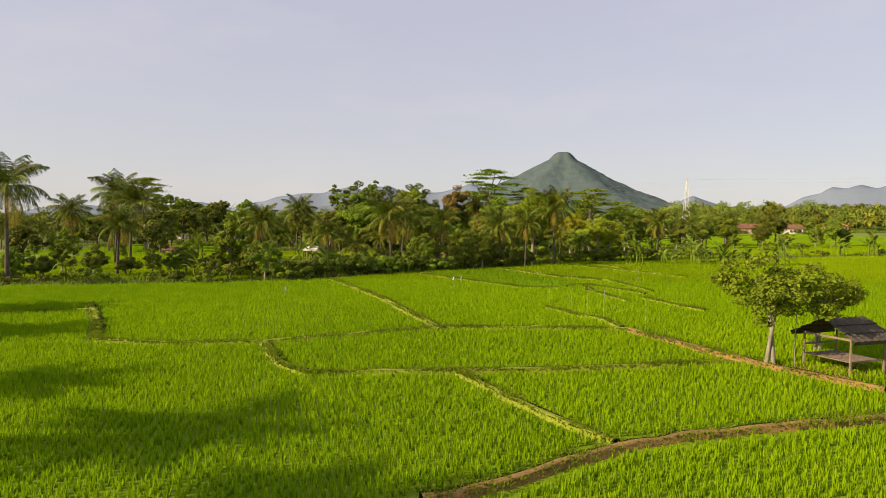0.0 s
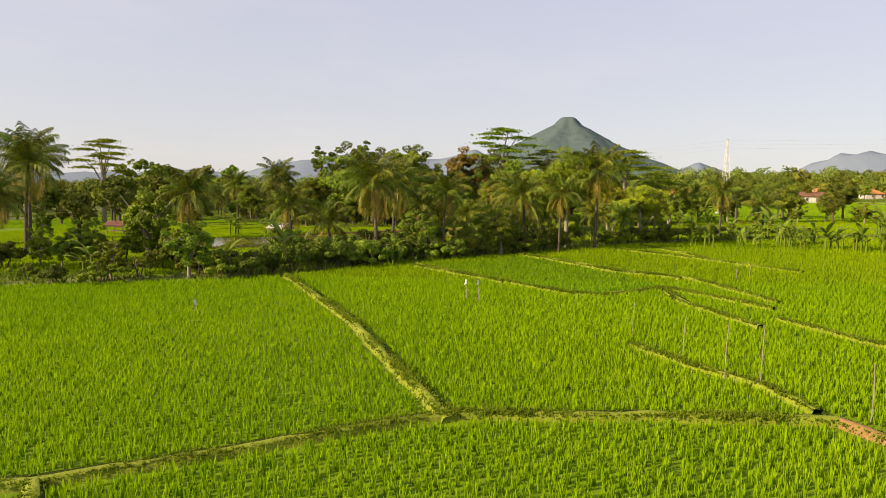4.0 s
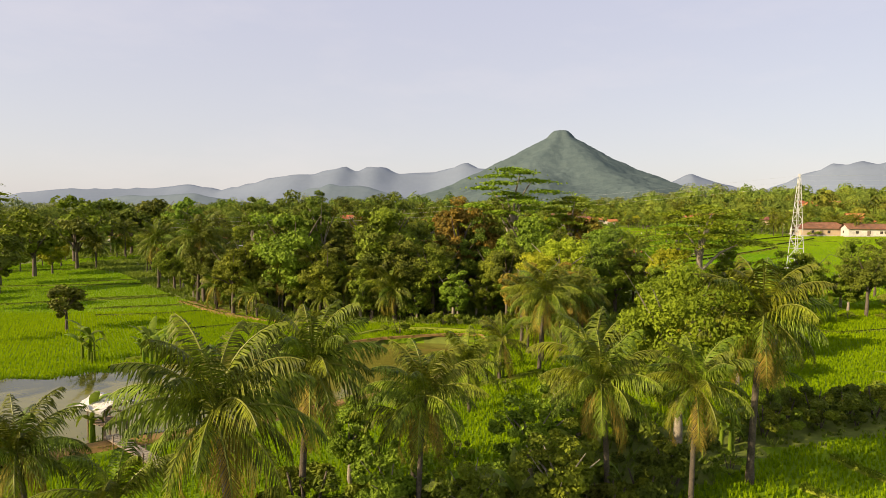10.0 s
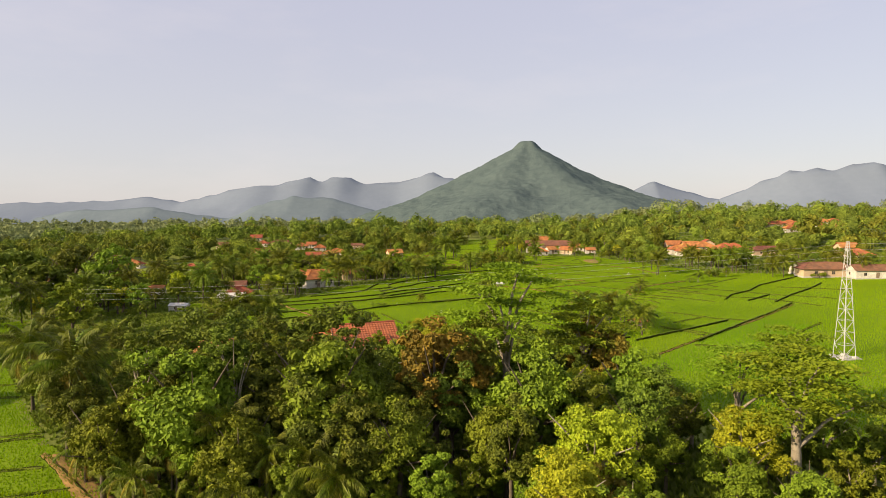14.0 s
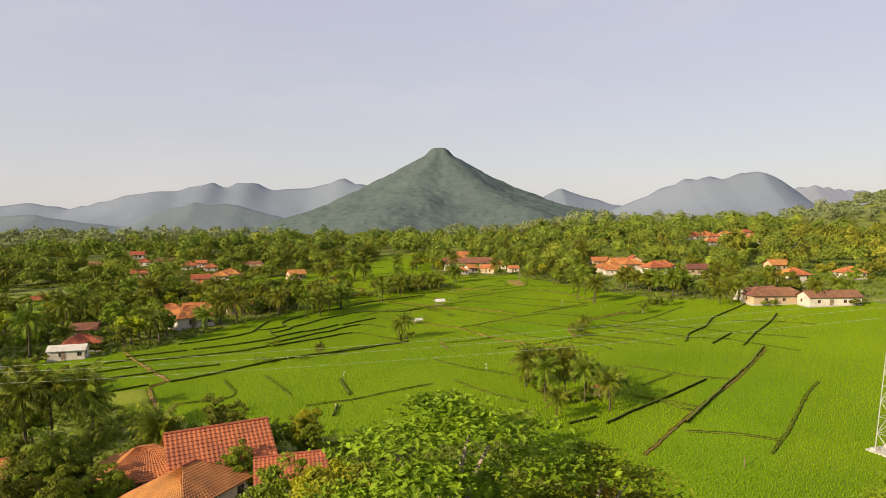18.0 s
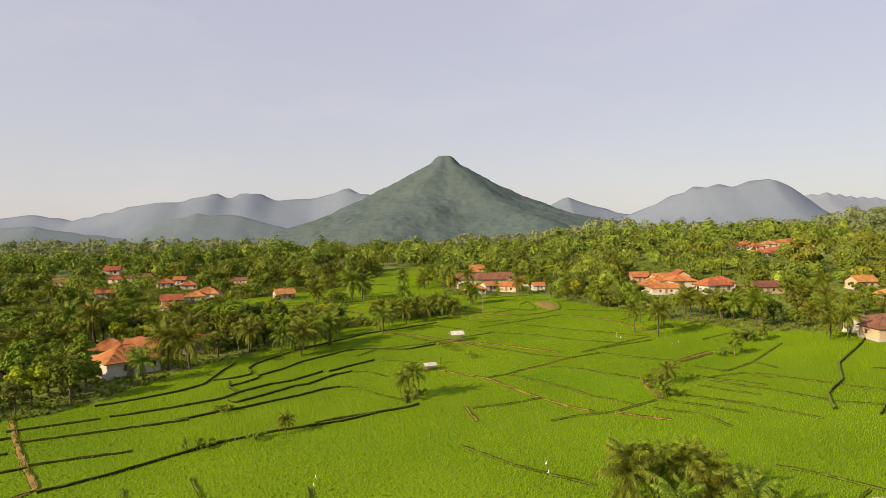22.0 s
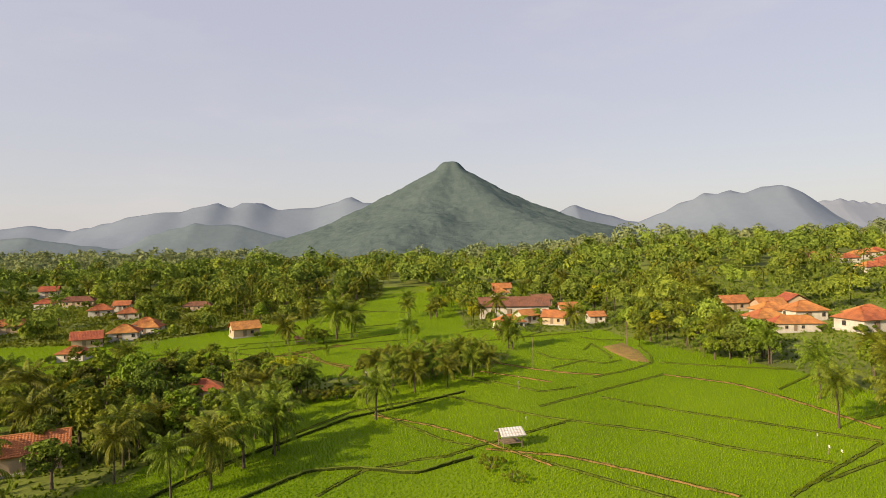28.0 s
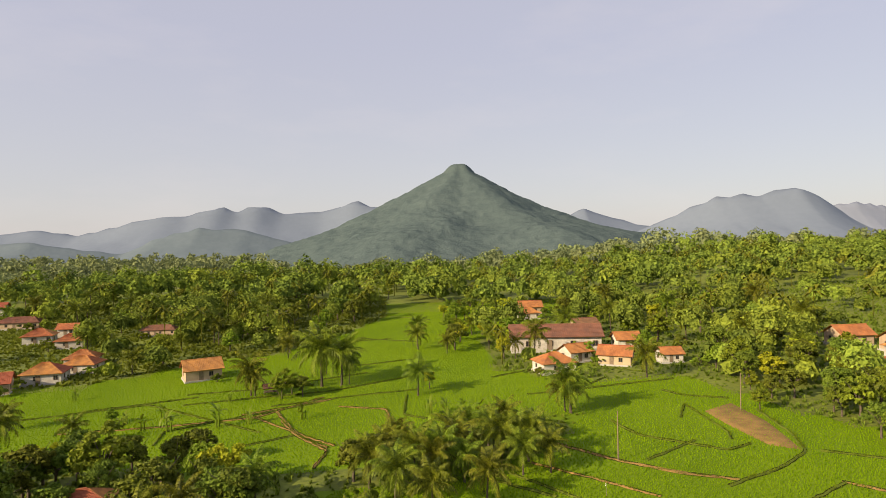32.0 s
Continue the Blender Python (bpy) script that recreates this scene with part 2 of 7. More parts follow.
# forest colour with blue distance haze mixed into it
M_MOUNTAIN = material("mountain_forest_hazed", (0.094, 0.126, 0.122), (0.07, 0.098, 0.099), 1.0, 0.06, 0.3, 0.9, relief=1.4, spec=0.0)
# hills: haze painted as base colour, paler and bluer for farther ridges
M_HILL_NEAR = material("near_hill_hazed", (0.14, 0.176, 0.2), (0.122, 0.157, 0.18), 1.0, 0.006, 0.05, 0.6, relief=2.0, spec=0.0)
M_HILL_FAR = material("farthest_hill_hazed", (0.24, 0.27, 0.33), (0.225, 0.255, 0.315), 1.0, 0.003, 0.02, 0.1, spec=0.0)
M_HILL = material("far_hill_hazed", (0.168, 0.204, 0.258), (0.157, 0.192, 0.245), 1.0, 0.005, 0.04, 0.5, relief=1.5, spec=0.0)


# ---- mesh helpers ----
def mesh_of(name, V, F, mat, smooth=False):
    """A mesh from arrays of points and of faces that all have the same number of corners; mat: a material, or a list with one index a face."""
    V, F = np.asarray(V, float), np.asarray(F, int)
    me = bpy.data.meshes.new(name)
    me.vertices.add(len(V))
    me.vertices.foreach_set("co", V.ravel())
    me.loops.add(F.size)
    me.loops.foreach_set("vertex_index", F.ravel())
    me.polygons.add(len(F))
    me.polygons.foreach_set("loop_start", np.arange(0, F.size, F.shape[1]))
    mats, index = mat if isinstance(mat, tuple) else ((mat,), None)
    for m in mats:
        me.materials.append(m)
    if index is not None:
        me.polygons.foreach_set("material_index", np.asarray(index, int))
    me.polygons.foreach_set("use_smooth", np.full(len(F), smooth))
    me.update(calc_edges=True)
    return me


def piece(name, me, parent=None, label=""):
    ob = new(name, me)
    ob.parent = parent
    if label:
        ob["label"] = label
    return ob


def empty(name, label, category, group="", kind=""):
    return tagged(new(name), label, category, group, kind)


def tube(path, radii, sides=7):
    """Points and quads of a tapered tube along a path."""
    path = np.asarray(path, float)
    t = np.gradient(path, axis=0)
    t /= np.linalg.norm(t, axis=1)[:, None] + 1e-9
    ref = np.where(np.abs(t[:, 2:3]) > 0.9, [[1.0, 0, 0]], [[0, 0, 1.0]])
    u = np.cross(t, ref)
    u /= np.linalg.norm(u, axis=1)[:, None] + 1e-9
    w = np.cross(t, u)
    a = np.linspace(0, 2 * np.pi, sides, endpoint=False)
    ring = np.cos(a)[None, :, None] * u[:, None] + np.sin(a)[None, :, None] * w[:, None]
    V = (path[:, None] + ring * np.asarray(radii, float)[:, None, None]).reshape(-1, 3)
    i, j = np.meshgrid(np.arange(len(path) - 1), np.arange(sides), indexing="ij")
    j2 = (j + 1) % sides
    F = np.stack([i * sides + j, i * sides + j2, (i + 1) * sides + j2, (i + 1) * sides + j], -1).reshape(-1, 4)
    return V, F


def joined(lots):
    V, F, n = [], [], 0
    for v, f in lots:
        V.append(np.asarray(v, float))
        F.append(np.asarray(f, int) + n)
        n += len(v)
    return np.concatenate(V), np.concatenate(F)


def box(x0, y0, z0, x1, y1, z1):
    V = np.array([(x, y, z) for x in (x0, x1) for y in (y0, y1) for z in (z0, z1)], float)
    F = np.array([(0, 1, 3, 2), (4, 6, 7, 5), (0, 4, 5, 1), (2, 3, 7, 6), (0, 2, 6, 4), (1, 5, 7, 3)])
    return V, F


def bar(a, b, r, sides=4):
    return tube([a, b], [r, r], sides)


def unit(v):
    return v / (np.linalg.norm(v, axis=-1, keepdims=True) + 1e-9)


def leaves(centers, normals, size, rng, long=1.6, droop=0.0):
    """Diamond leaves, slightly folded, at the centers; size in metres."""
    n = len(centers)
    t = unit(np.cross(normals, unit(rng.normal(size=(n, 3)))))
    t[:, 2] -= droop
    t = unit(t)
    b = unit(np.cross(normals, t))
    s = size * rng.uniform(0.6, 1.35, (n, 1))
    lift = normals * s * 0.15
    V = np.stack([centers - t * s * long / 2, centers + b * s * 0.45 + lift, centers + t * s * long / 2, centers - b * s * 0.45 + lift], 1)
    return V.reshape(-1, 3), np.arange(4 * n).reshape(-1, 4)


# ---- the shape of the land ----
def rise(v, a, b):
    u = np.clip((np.asarray(v, float) - a) / (b - a), 0, 1)
    return u * u * (3 - 2 * u)


def land(x, y):
    """Height of the ground."""
    x, y = np.asarray(x, float), np.asarray(y, float)
    xc = np.clip(x, -160, 160)
    z = 3.4 + 2.2 * rise(y, 0, 90) + 0.004 * np.clip(y - 90, 0, 260) + xc * (0.01 + 0.02 * rise(y, 30, 120))
    z = z + 5.0 * rise(x, 60, 200) * rise(y, 300, 420)
    z = z + 8 * np.exp(-(((x - 300) / 190) ** 2 + ((y - 680) / 200) ** 2))
    z = z + 42 * np.exp(-(((x - 600) / 125) ** 2 + ((y - 700) / 190) ** 2))
    z = z + 9 * np.exp(-(((x + 120) / 160) ** 2 + ((y - 560) / 110) ** 2))
    z = z - 12 * rise(y, 620, 950)
    return z


def land_at(x, y):
    return float(land(x, y))


# ---- ground, mountains ----
def spaced(a, b, near, far, mid):
    """Coordinates from a to b, close together near mid and wider away from it."""
    out, v = [mid], mid
    while v < b:
        v += min(far, near + abs(v - mid) * 0.022)
        out.append(v)
    v = mid
    while v > a:
        v -= min(far, near + abs(v - mid) * 0.022)
        out.insert(0, v)
    return np.array(out)


def sheet(xs, ys, zfun):
    X, Y = np.meshgrid(xs, ys)
    V = np.stack([X, Y, zfun(X, Y)], -1).reshape(-1, 3)
    i, j = np.meshgrid(np.arange(len(ys) - 1), np.arange(len(xs) - 1), indexing="ij")
    k = i * len(xs) + j
    return V, np.stack([k, k + 1, k + len(xs) + 1, k + len(xs)], -1).reshape(-1, 4)


def lattice_noise(x, y, scale, octaves=3, seed=0):
    """Uneven noise, about -1 to 1, on arrays: chance values on a grid, blended."""
    table = np.random.default_rng(seed).uniform(-1, 1, (128, 128))
    out, amp = np.zeros_like(x, float), 1.0
    for o in range(octaves):
        u, v = x / scale + 17.3 * o, y / scale + 9.1 * o
        i, j = np.floor(u).astype(int), np.floor(v).astype(int)
        fu, fv = u - i, v - j
        fu, fv = fu * fu * (3 - 2 * fu), fv * fv * (3 - 2 * fv)
        at = lambda p, q: table[p % 128, q % 128]  # noqa: E731
        out += amp * ((at(i, j) * (1 - fu) + at(i + 1, j) * fu) * (1 - fv) + (at(i, j + 1) * (1 - fu) + at(i + 1, j + 1) * fu) * fv)
        amp, scale = amp * 0.55, scale * 0.46
    return out


def inside_polygon(x, y, poly):
    x, y = np.asarray(x, float), np.asarray(y, float)
    odd = np.zeros(x.shape, bool)
    for (ax, ay), (bx, by) in zip(poly, poly[1:] + poly[:1]):
        hit = ((ay > y) != (by > y)) & (x < (bx - ax) * (y - ay) / (by - ay + 1e-12) + ax)
        odd ^= hit
    return odd


def ground_height(x, y):
    z = land(x, y) - 0.05
    far = rise(np.hypot(x, y - 150), 500, 1500)
    return z - 1.6 * inside_polygon(x, y, POND) - 20 * far * rise(np.hypot(x, y), 1500, 4900)


MOUNTAIN = (169.0, 1684.0)


def mountain_height(x, y):
    dx, dy = x - MOUNTAIN[0], y - MOUNTAIN[1]
    r = np.hypot(dx * np.where(dx > 0, 0.93, 1.0 + 0.14 * rise(-dx, 120, 330)), dy)
    r = r * (1 + 0.07 * np.sin(3 * np.arctan2(dy, dx) + 1.0) + 0.05 * np.sin(7 * np.arctan2(dy, dx)))
    z = np.interp(r, [0, 14, 20, 34, 60, 110, 180, 270, 370, 450, 520, 800], [211, 210, 206, 190, 175, 145, 106, 68, 40, 12, -12, -60])
    gully = np.sin(9 * np.arctan2(dy, dx) + 1.5 * lattice_noise(x, y, 120, 2, 4))
    return z + (3.2 * gully + 5.0 * lattice_noise(x, y, 95, 3, 5)) * np.clip((r - 20) / 150, 0.03, 1) + lattice_noise(x, y, 9, 2, 8) * 1.3 * np.clip((r - 10) / 50, 0.25, 1)


def hill_height(crest, y0, depth):
    """A ridge whose crest runs through points of (x, top)."""
    cx, cz = np.array([p[0] for p in crest], float), np.array([p[1] for p in crest], float)
    fine = np.linspace(cx[0], cx[-1], 400)
    top = np.interp(fine, cx, cz)
    k = np.hanning(15)
    top = np.convolve(np.pad(top, 7, mode="edge"), k / k.sum(), mode="valid")

    def z(x, y):
        t = np.interp(x, fine, top)
        r = np.abs(y - y0 + 60 * np.sin(x / 260)) / depth
        spur = 1 - 0.1 * np.clip(r, 0, 1) * (0.5 + 0.5 * np.sin(x / 95 + 2 * np.sin(x / 410)))
        return (t + 40) * np.exp(-1.5 * r) * spur - 40 + lattice_noise(x, y, 190, 4, 11) * 5 * np.clip(r * 2, 0.3, 1)
    return z


# ---- plants ----
def leafy_crown(rng, clumps, spread, height, base, leaf, per, flat=1.0, hole=0.35):
    """Leaf centers and normals of an uneven crown: clumps on a lumpy shell round (0, 0, base)."""
    C, N = [], []
    lump = [(unit(rng.normal(size=3) * [1, 1, 0.8]), rng.uniform(0.15, 0.7)) for _ in range(7)]
    for _ in range(clumps):
        d = unit(rng.normal(size=3))
        d[2] = d[2] * 0.75 + 0.12
        d = unit(d)
        f = rng.uniform(hole, 1.0) ** 0.5
        f *= min(1.0, 0.5 + sum(a * max(0, float(d @ v)) ** 5 for v, a in lump))
        c = d * [spread, spread, height] * f + [0, 0, base]
        r = rng.uniform(0.1, 0.27) * spread
        p = unit(rng.normal(size=(per, 3))) * (rng.uniform(0.2, 1, (per, 1)) ** 0.4) * [r, r, r * 0.62 * flat]
        C.append(c + p)
        N.append(unit(unit(p) * 0.9 + d * 0.4 + [0, 0, 0.45] + rng.normal(size=(per, 3)) * 0.75))
    return np.concatenate(C), np.concatenate(N)


def limbs(rng, trunk_top, base, spread, height, count, r0):
    lots = [tube([(0, 0, -0.4), (0.05, 0, trunk_top * 0.5), (0, 0.05, trunk_top)], [r0, r0 * 0.75, r0 * 0.6])]
    for k in range(count):
        a = 2 * np.pi * (k + rng.uniform(-0.3, 0.3)) / count
        out = rng.uniform(0.5, 0.85) * spread
        top = base + rng.uniform(-0.1, 0.6) * height
        z0 = trunk_top * rng.uniform(0.6, 1.0)
        mid = (0.4 * out * math.cos(a), 0.4 * out * math.sin(a), z0 + (top - z0) * 0.55)
        lots.append(tube([(0, 0, z0), mid, (out * math.cos(a), out * math.sin(a), top)], [r0 * 0.45, r0 * 0.3, r0 * 0.08], 5))
    return joined(lots)


def broadleaf(name, seed, spread, height, base, leaf, clumps, per, mat, bark, label):
    """A broad-leaved tree: trunk with limbs, and a crown of single leaves in clumps. base: height of the crown's middle."""
    rng = np.random.default_rng(seed)
    tree = empty(name, label, "tree")
    piece("trunk", mesh_of("trunk", *limbs(rng, base * 0.75, base, spread, height, 7, 0.16 + 0.025 * spread), bark, True), tree)
    C, N = leafy_crown(rng, clumps, spread, height, base, leaf, per)
    piece("crown", mesh_of("crown", *leaves(C, N, leaf, rng), mat), tree)
    return tree


def layered_tree(seed, tall, spread, per, leaf, label, mat):
    """A flat-topped shade tree: a pale forked trunk under level plates of fine leaves."""
    rng = np.random.default_rng(seed)
    tree = empty("shade_tree", label, "tree")
    lots = [tube([(0, 0, -0.4), (0.1, 0, tall * 0.35), (0, 0.1, tall * 0.62)], [0.32, 0.25, 0.2])]
    C, N = [], []
    plates = 14
    for k in range(plates):
        a = k * 2.399 + rng.uniform(-0.4, 0.4)
        level = k / plates
        out = spread * (0.15 + 0.8 * rng.uniform(0.1, 1.0)) * (1 - 0.55 * level ** 1.5)
        z = tall * (0.62 + 0.36 * level) - 0.04 * out
        end = np.array([out * math.cos(a), out * math.sin(a), z])
        if k % 2 == 0:
            lots.append(tube([(0, 0, tall * (0.36 + 0.26 * level)), end * [0.4, 0.4, 0.86], end * [0.8, 0.8, 0.98], end], [0.13, 0.09, 0.05, 0.02], 5))
        r = spread * rng.uniform(0.26, 0.4)
        n = int(per * rng.uniform(0.6, 1.0))
        q = rng.normal(size=(n, 3)) * [r * 0.55, r * 0.55, 0.07]
        q[:, 2] -= 0.1 * np.hypot(q[:, 0], q[:, 1])
        C.append(end + q)
        N.append(unit(rng.normal(size=(n, 3)) * 0.45 + [0, 0, 1]))
    piece("trunk", mesh_of("trunk", *joined(lots), M_BARK_PALE, True), tree, "pale forked trunk")
    piece("crown", mesh_of("crown", *leaves(np.concatenate(C), np.concatenate(N), leaf, rng), mat), tree)
    return tree


def forked_tree(seed, label):
    """A spreading tree on two slim pale stems that fork low and spread into thin limbs under an airy crown."""
    rng = np.random.default_rng(seed)
    tree = empty("broadleaf_tree", label, "tree")
    C, N = [], []
    for k, (bx, by, lean) in enumerate(((0.0, 0.0, 0.9), (0.35, 0.15, -0.8))):
        fork = np.array([bx + 0.45 * lean, by + 0.2 * (k - 0.5), 2.5])
        piece("trunk", mesh_of("trunk", *tube([(bx, by, -0.3), (bx + 0.15 * lean, by, 0.9), fork], [0.13, 0.1, 0.085], 7), M_BARK_PALE, True), tree, "slim pale forked stem")
        for j in range(6):
            a = 2 * np.pi * j / 6 + rng.uniform(-0.4, 0.4)
            out = rng.uniform(0.7, 2.1)
            end = fork + np.array([out * math.cos(a) + 0.5 * lean, out * math.sin(a), rng.uniform(0.9, 3.2) - 0.25 * out])
            piece("limb", mesh_of("limb", *tube([fork, fork * 0.5 + end * 0.5 + [0, 0, 0.35], end], [0.07, 0.05, 0.02], 5), M_BARK_PALE, True), tree)
            for q in range(7):
                c = end + rng.normal(size=3) * [0.6, 0.6, 0.45]
                p = unit(rng.normal(size=(80, 3))) * rng.uniform(0.15, 1, (80, 1)) ** 0.5 * [0.5, 0.5, 0.3]
                C.append(c + p)
                N.append(unit(p + [0, 0, 0.5] + rng.normal(size=(80, 3)) * 0.6))
    piece("crown", mesh_of("crown", *leaves(np.concatenate(C), np.concatenate(N), 0.14, rng), M_LEAF_SHADE), tree)
    return tree


def frond_mesh(rng, length, rise_up, leaflets, mat, wide=0.085):
    """One feather frond from the origin along +x: a curved rib and two rows of hanging leaflets that part towards their tips."""
    s = np.linspace(0, 1, 10)
    angle = math.radians(rise_up) - math.radians(62 + 0.12 * (80 - rise_up)) * s ** 1.8
    step = length / 9
    rib = np.zeros((10, 3))
    rib[1:, 0], rib[1:, 2] = np.cumsum(np.cos(angle[1:]) * step), np.cumsum(np.sin(angle[1:]) * step)
    rib[:, 1] = 0.12 * length * rng.uniform(-1, 1) * s ** 2
    V, F = tube(rib, np.interp(s, [0, 1], [0.05, 0.012]), 4)
    lots, ribs = [(V, F)], len(F)
    t = np.linspace(0.13, 0.99, leaflets)
    P = np.stack([np.interp(t, s, rib[:, k]) for k in range(3)], -1)
    T = unit(np.stack([np.interp(t, s, np.gradient(rib[:, k])) for k in range(3)], -1))
    for side in (-1, 1):
        L = length * 0.29 * np.sin(np.pi * np.clip(t * 0.8 + 0.16, 0, 1))[:, None] ** 0.8 * rng.uniform(0.8, 1.12, (leaflets, 1))
        hang = 0.3 + 0.5 * rng.uniform(size=leaflets)
        out = unit(np.stack([T[:, 0] * 0.75, side * rng.uniform(0.65, 0.95, leaflets), T[:, 2] * 0.75 - hang], -1))
        mid = P + out * L * 0.5
        tip = P + out * L * 0.9 + np.stack([rng.normal(size=leaflets) * 0.04, 0 * t, -rng.uniform(0.25, 0.6, leaflets) * L[:, 0]], -1)
        w = T * wide * 0.5
        lots.append((np.stack([P - w * 0.7, mid - w, mid + w, P + w * 0.7], 1).reshape(-1, 3), np.arange(4 * leaflets).reshape(-1, 4)))
        lots.append((np.stack([mid - w, tip - w * 0.12, tip + w * 0.12, mid + w], 1).reshape(-1, 3), np.arange(4 * leaflets).reshape(-1, 4)))
    V, F = joined(lots)
    return mesh_of("frond", V, F, ((mat, M_PALM_RIB), (np.arange(len(F)) < ribs).astype(int)))


PALM_FRONDS = []


def coconut_palm(seed, tall, fronds, label, near=True, size=1.0):
    """A coconut palm: leaning ringed trunk, feather fronds all round, nuts, a few old fronds hanging."""
    rng = np.random.default_rng(seed)
    palm = empty("coconut_palm", label, "palm tree")
    lean = rng.uniform(-0.08, 0.08, 2) * tall
    s = np.linspace(0, 1, 7)
    path = np.stack([lean[0] * s ** 2, lean[1] * s ** 2, -0.4 + (tall + 0.4) * s], -1)
    piece("trunk", mesh_of("trunk", *tube(path, np.interp(s, [0, 0.1, 1], [0.24, 0.16, 0.11]), 8), M_PALM_TRUNK, True), palm)
    top = path[-1]
    lots = []
    for k in range(fronds):
        a = k * 2.399 + rng.uniform(-0.2, 0.2)
        age = k / fronds
        up = 1.25 - 1.5 * age + rng.uniform(-0.12, 0.12)
        me = PALM_FRONDS[(0 if near else 6) + (min(5, int(age * 6)) if age < 0.86 or not near else 5)]
        m = Matrix.Translation(top) @ pose(0, 0, 0, 0, 0, math.degrees(a)) @ Matrix.Scale(size * rng.uniform(0.85, 1.1), 4)
        if near:
            ob = piece("frond", me, palm)
            ob.matrix_local = m
        else:
            V = np.array([m @ v.co for v in me.vertices])
            lots.append((V, np.array([p.vertices[:] for p in me.polygons])))
    if not near:
        piece("crown", mesh_of("crown", *joined(lots), M_PALM), palm)
    if near:
        for k in range(3):
            a = rng.uniform(0, 6.3)
            c = top + np.array([0.24 * math.cos(a), 0.24 * math.sin(a), rng.uniform(-0.4, -0.1)])
            piece("coconut", mesh_of("coconut", *tube(c + np.array([(0, 0, -0.14), (0, 0, -0.08), (0, 0, 0.06), (0, 0, 0.13)]), [0.02, 0.11, 0.11, 0.02], 6), M_LEAF_YELLOW, True), palm)
    return palm


def banana_leaf_mesh(rng, length, bend):
    s = np.linspace(0, 1, 8)
    rib = np.stack([length * s * (1 - 0.25 * bend * s), 0 * s, length * (1.1 * s - (0.7 + bend) * s ** 2)], -1)
    w = length * 0.125 * np.sin(np.pi * np.clip(0.12 + 0.85 * s, 0, 1)) * (s > 0.12) + 0.02
    left = rib + np.stack([0 * s, w, -w * 0.35 + rng.uniform(-0.03, 0.03, 8)], -1)
    right = rib + np.stack([0 * s, -w, -w * 0.35 + rng.uniform(-0.03, 0.03, 8)], -1)
    V = np.concatenate([left, rib, right])
    F = [(r * 8 + i, r * 8 + i + 1, (r + 1) * 8 + i + 1, (r + 1) * 8 + i) for r in (0, 1) for i in range(7)]
    return mesh_of("leaf", V, F, M_BANANA, True)


def banana_plant(seed, tall, leaves_n, label):
    rng = np.random.default_rng(seed)
    plant = empty("banana_plant", label, "banana plant")
    stems = [(0, 0, 1.0), (0.45, 0.3, 0.75), (-0.4, 0.35, 0.6)]
    shapes = [banana_leaf_mesh(rng, 1.7, b) for b in (0.0, 0.35, 0.8)]
    for sx, sy, f in stems:
        h = tall * f * 0.55
        piece("stem", mesh_of("stem", *tube([(sx, sy, -0.3), (sx, sy, h * 0.6), (sx, sy, h)], [0.13, 0.1, 0.06], 7), M_BANANA, True), plant)
        for k in range(leaves_n):
            ob = piece("leaf", shapes[k % 3], plant)
            ob.matrix_local = Matrix.Translation((sx, sy, h - 0.1)) @ pose(0, 0, 0, 0, -rng.uniform(10, 35) * (k % 2), k * 137.5 + rng.uniform(-20, 20)) @ Matrix.Scale(f * tall / 3.2 * rng.uniform(0.8, 1.1), 4)
    return plant


def shrub(seed, spread, height, leaf, count, mat, label):
    rng = np.random.default_rng(seed)
    bush = empty("shrub", label, "shrub")
    st = [tube([(0, 0, -0.3), (0.3 * math.cos(a) * spread, 0.3 * math.sin(a) * spread, height * 0.7)], [0.05, 0.02], 5) for a in (0.3, 2.4, 4.5)]
    for v, f in st:
        piece("stem", mesh_of("stem", v, f, M_BARK), bush)
    C, N = leafy_crown(rng, 16, spread, height * 0.5, height * 0.45, leaf, count, 1.0, 0.2)
    C[:, 2] = np.abs(C[:, 2])
    piece("foliage", mesh_of("foliage", *leaves(C, N, leaf, rng), mat), bush)
    return bush


USED = {}


def put(kind, x, y, size=1.0, turn=None, label="", sink=0.0, z=None):
    """A plant of a kind at (x, y) on the ground: the first is the model itself, the rest are copies."""
    model = KINDS[kind]
    turn = (x * 57.3 + y * 91.7) % 360 if turn is None else turn
    m = pose(x, y, (land_at(x, y) if z is None else z) - sink, 0, 0, turn) @ Matrix.Scale(size, 4)
    if kind in USED:
        ob = copy_thing(model, m @ Matrix.Scale(1 / model.scale.x, 4))
    else:
        USED[kind] = ob = model
        ob.matrix_basis = m
    if label:
        ob["label"] = label
    return ob


YARD = [(-32, 150), (-8, 148), (-3, 158), (-6, 174), (-20, 190), (-40, 190), (-36, 172)]


def before_house(x, y, hx, hy, half, reach):
    """True inside the strip of open ground in front of a house, on its side towards the fields."""
    dx, dy = 0.8 * -hx, 170 - hy if hy > 230 else 130 - hy
    n = math.hypot(dx, dy)
    s, w = ((x - hx) * dx + (y - hy) * dy) / n, ((x - hx) * dy - (y - hy) * dx) / n
    return (np.abs(w) < half) & (s > -6) & (s < reach)


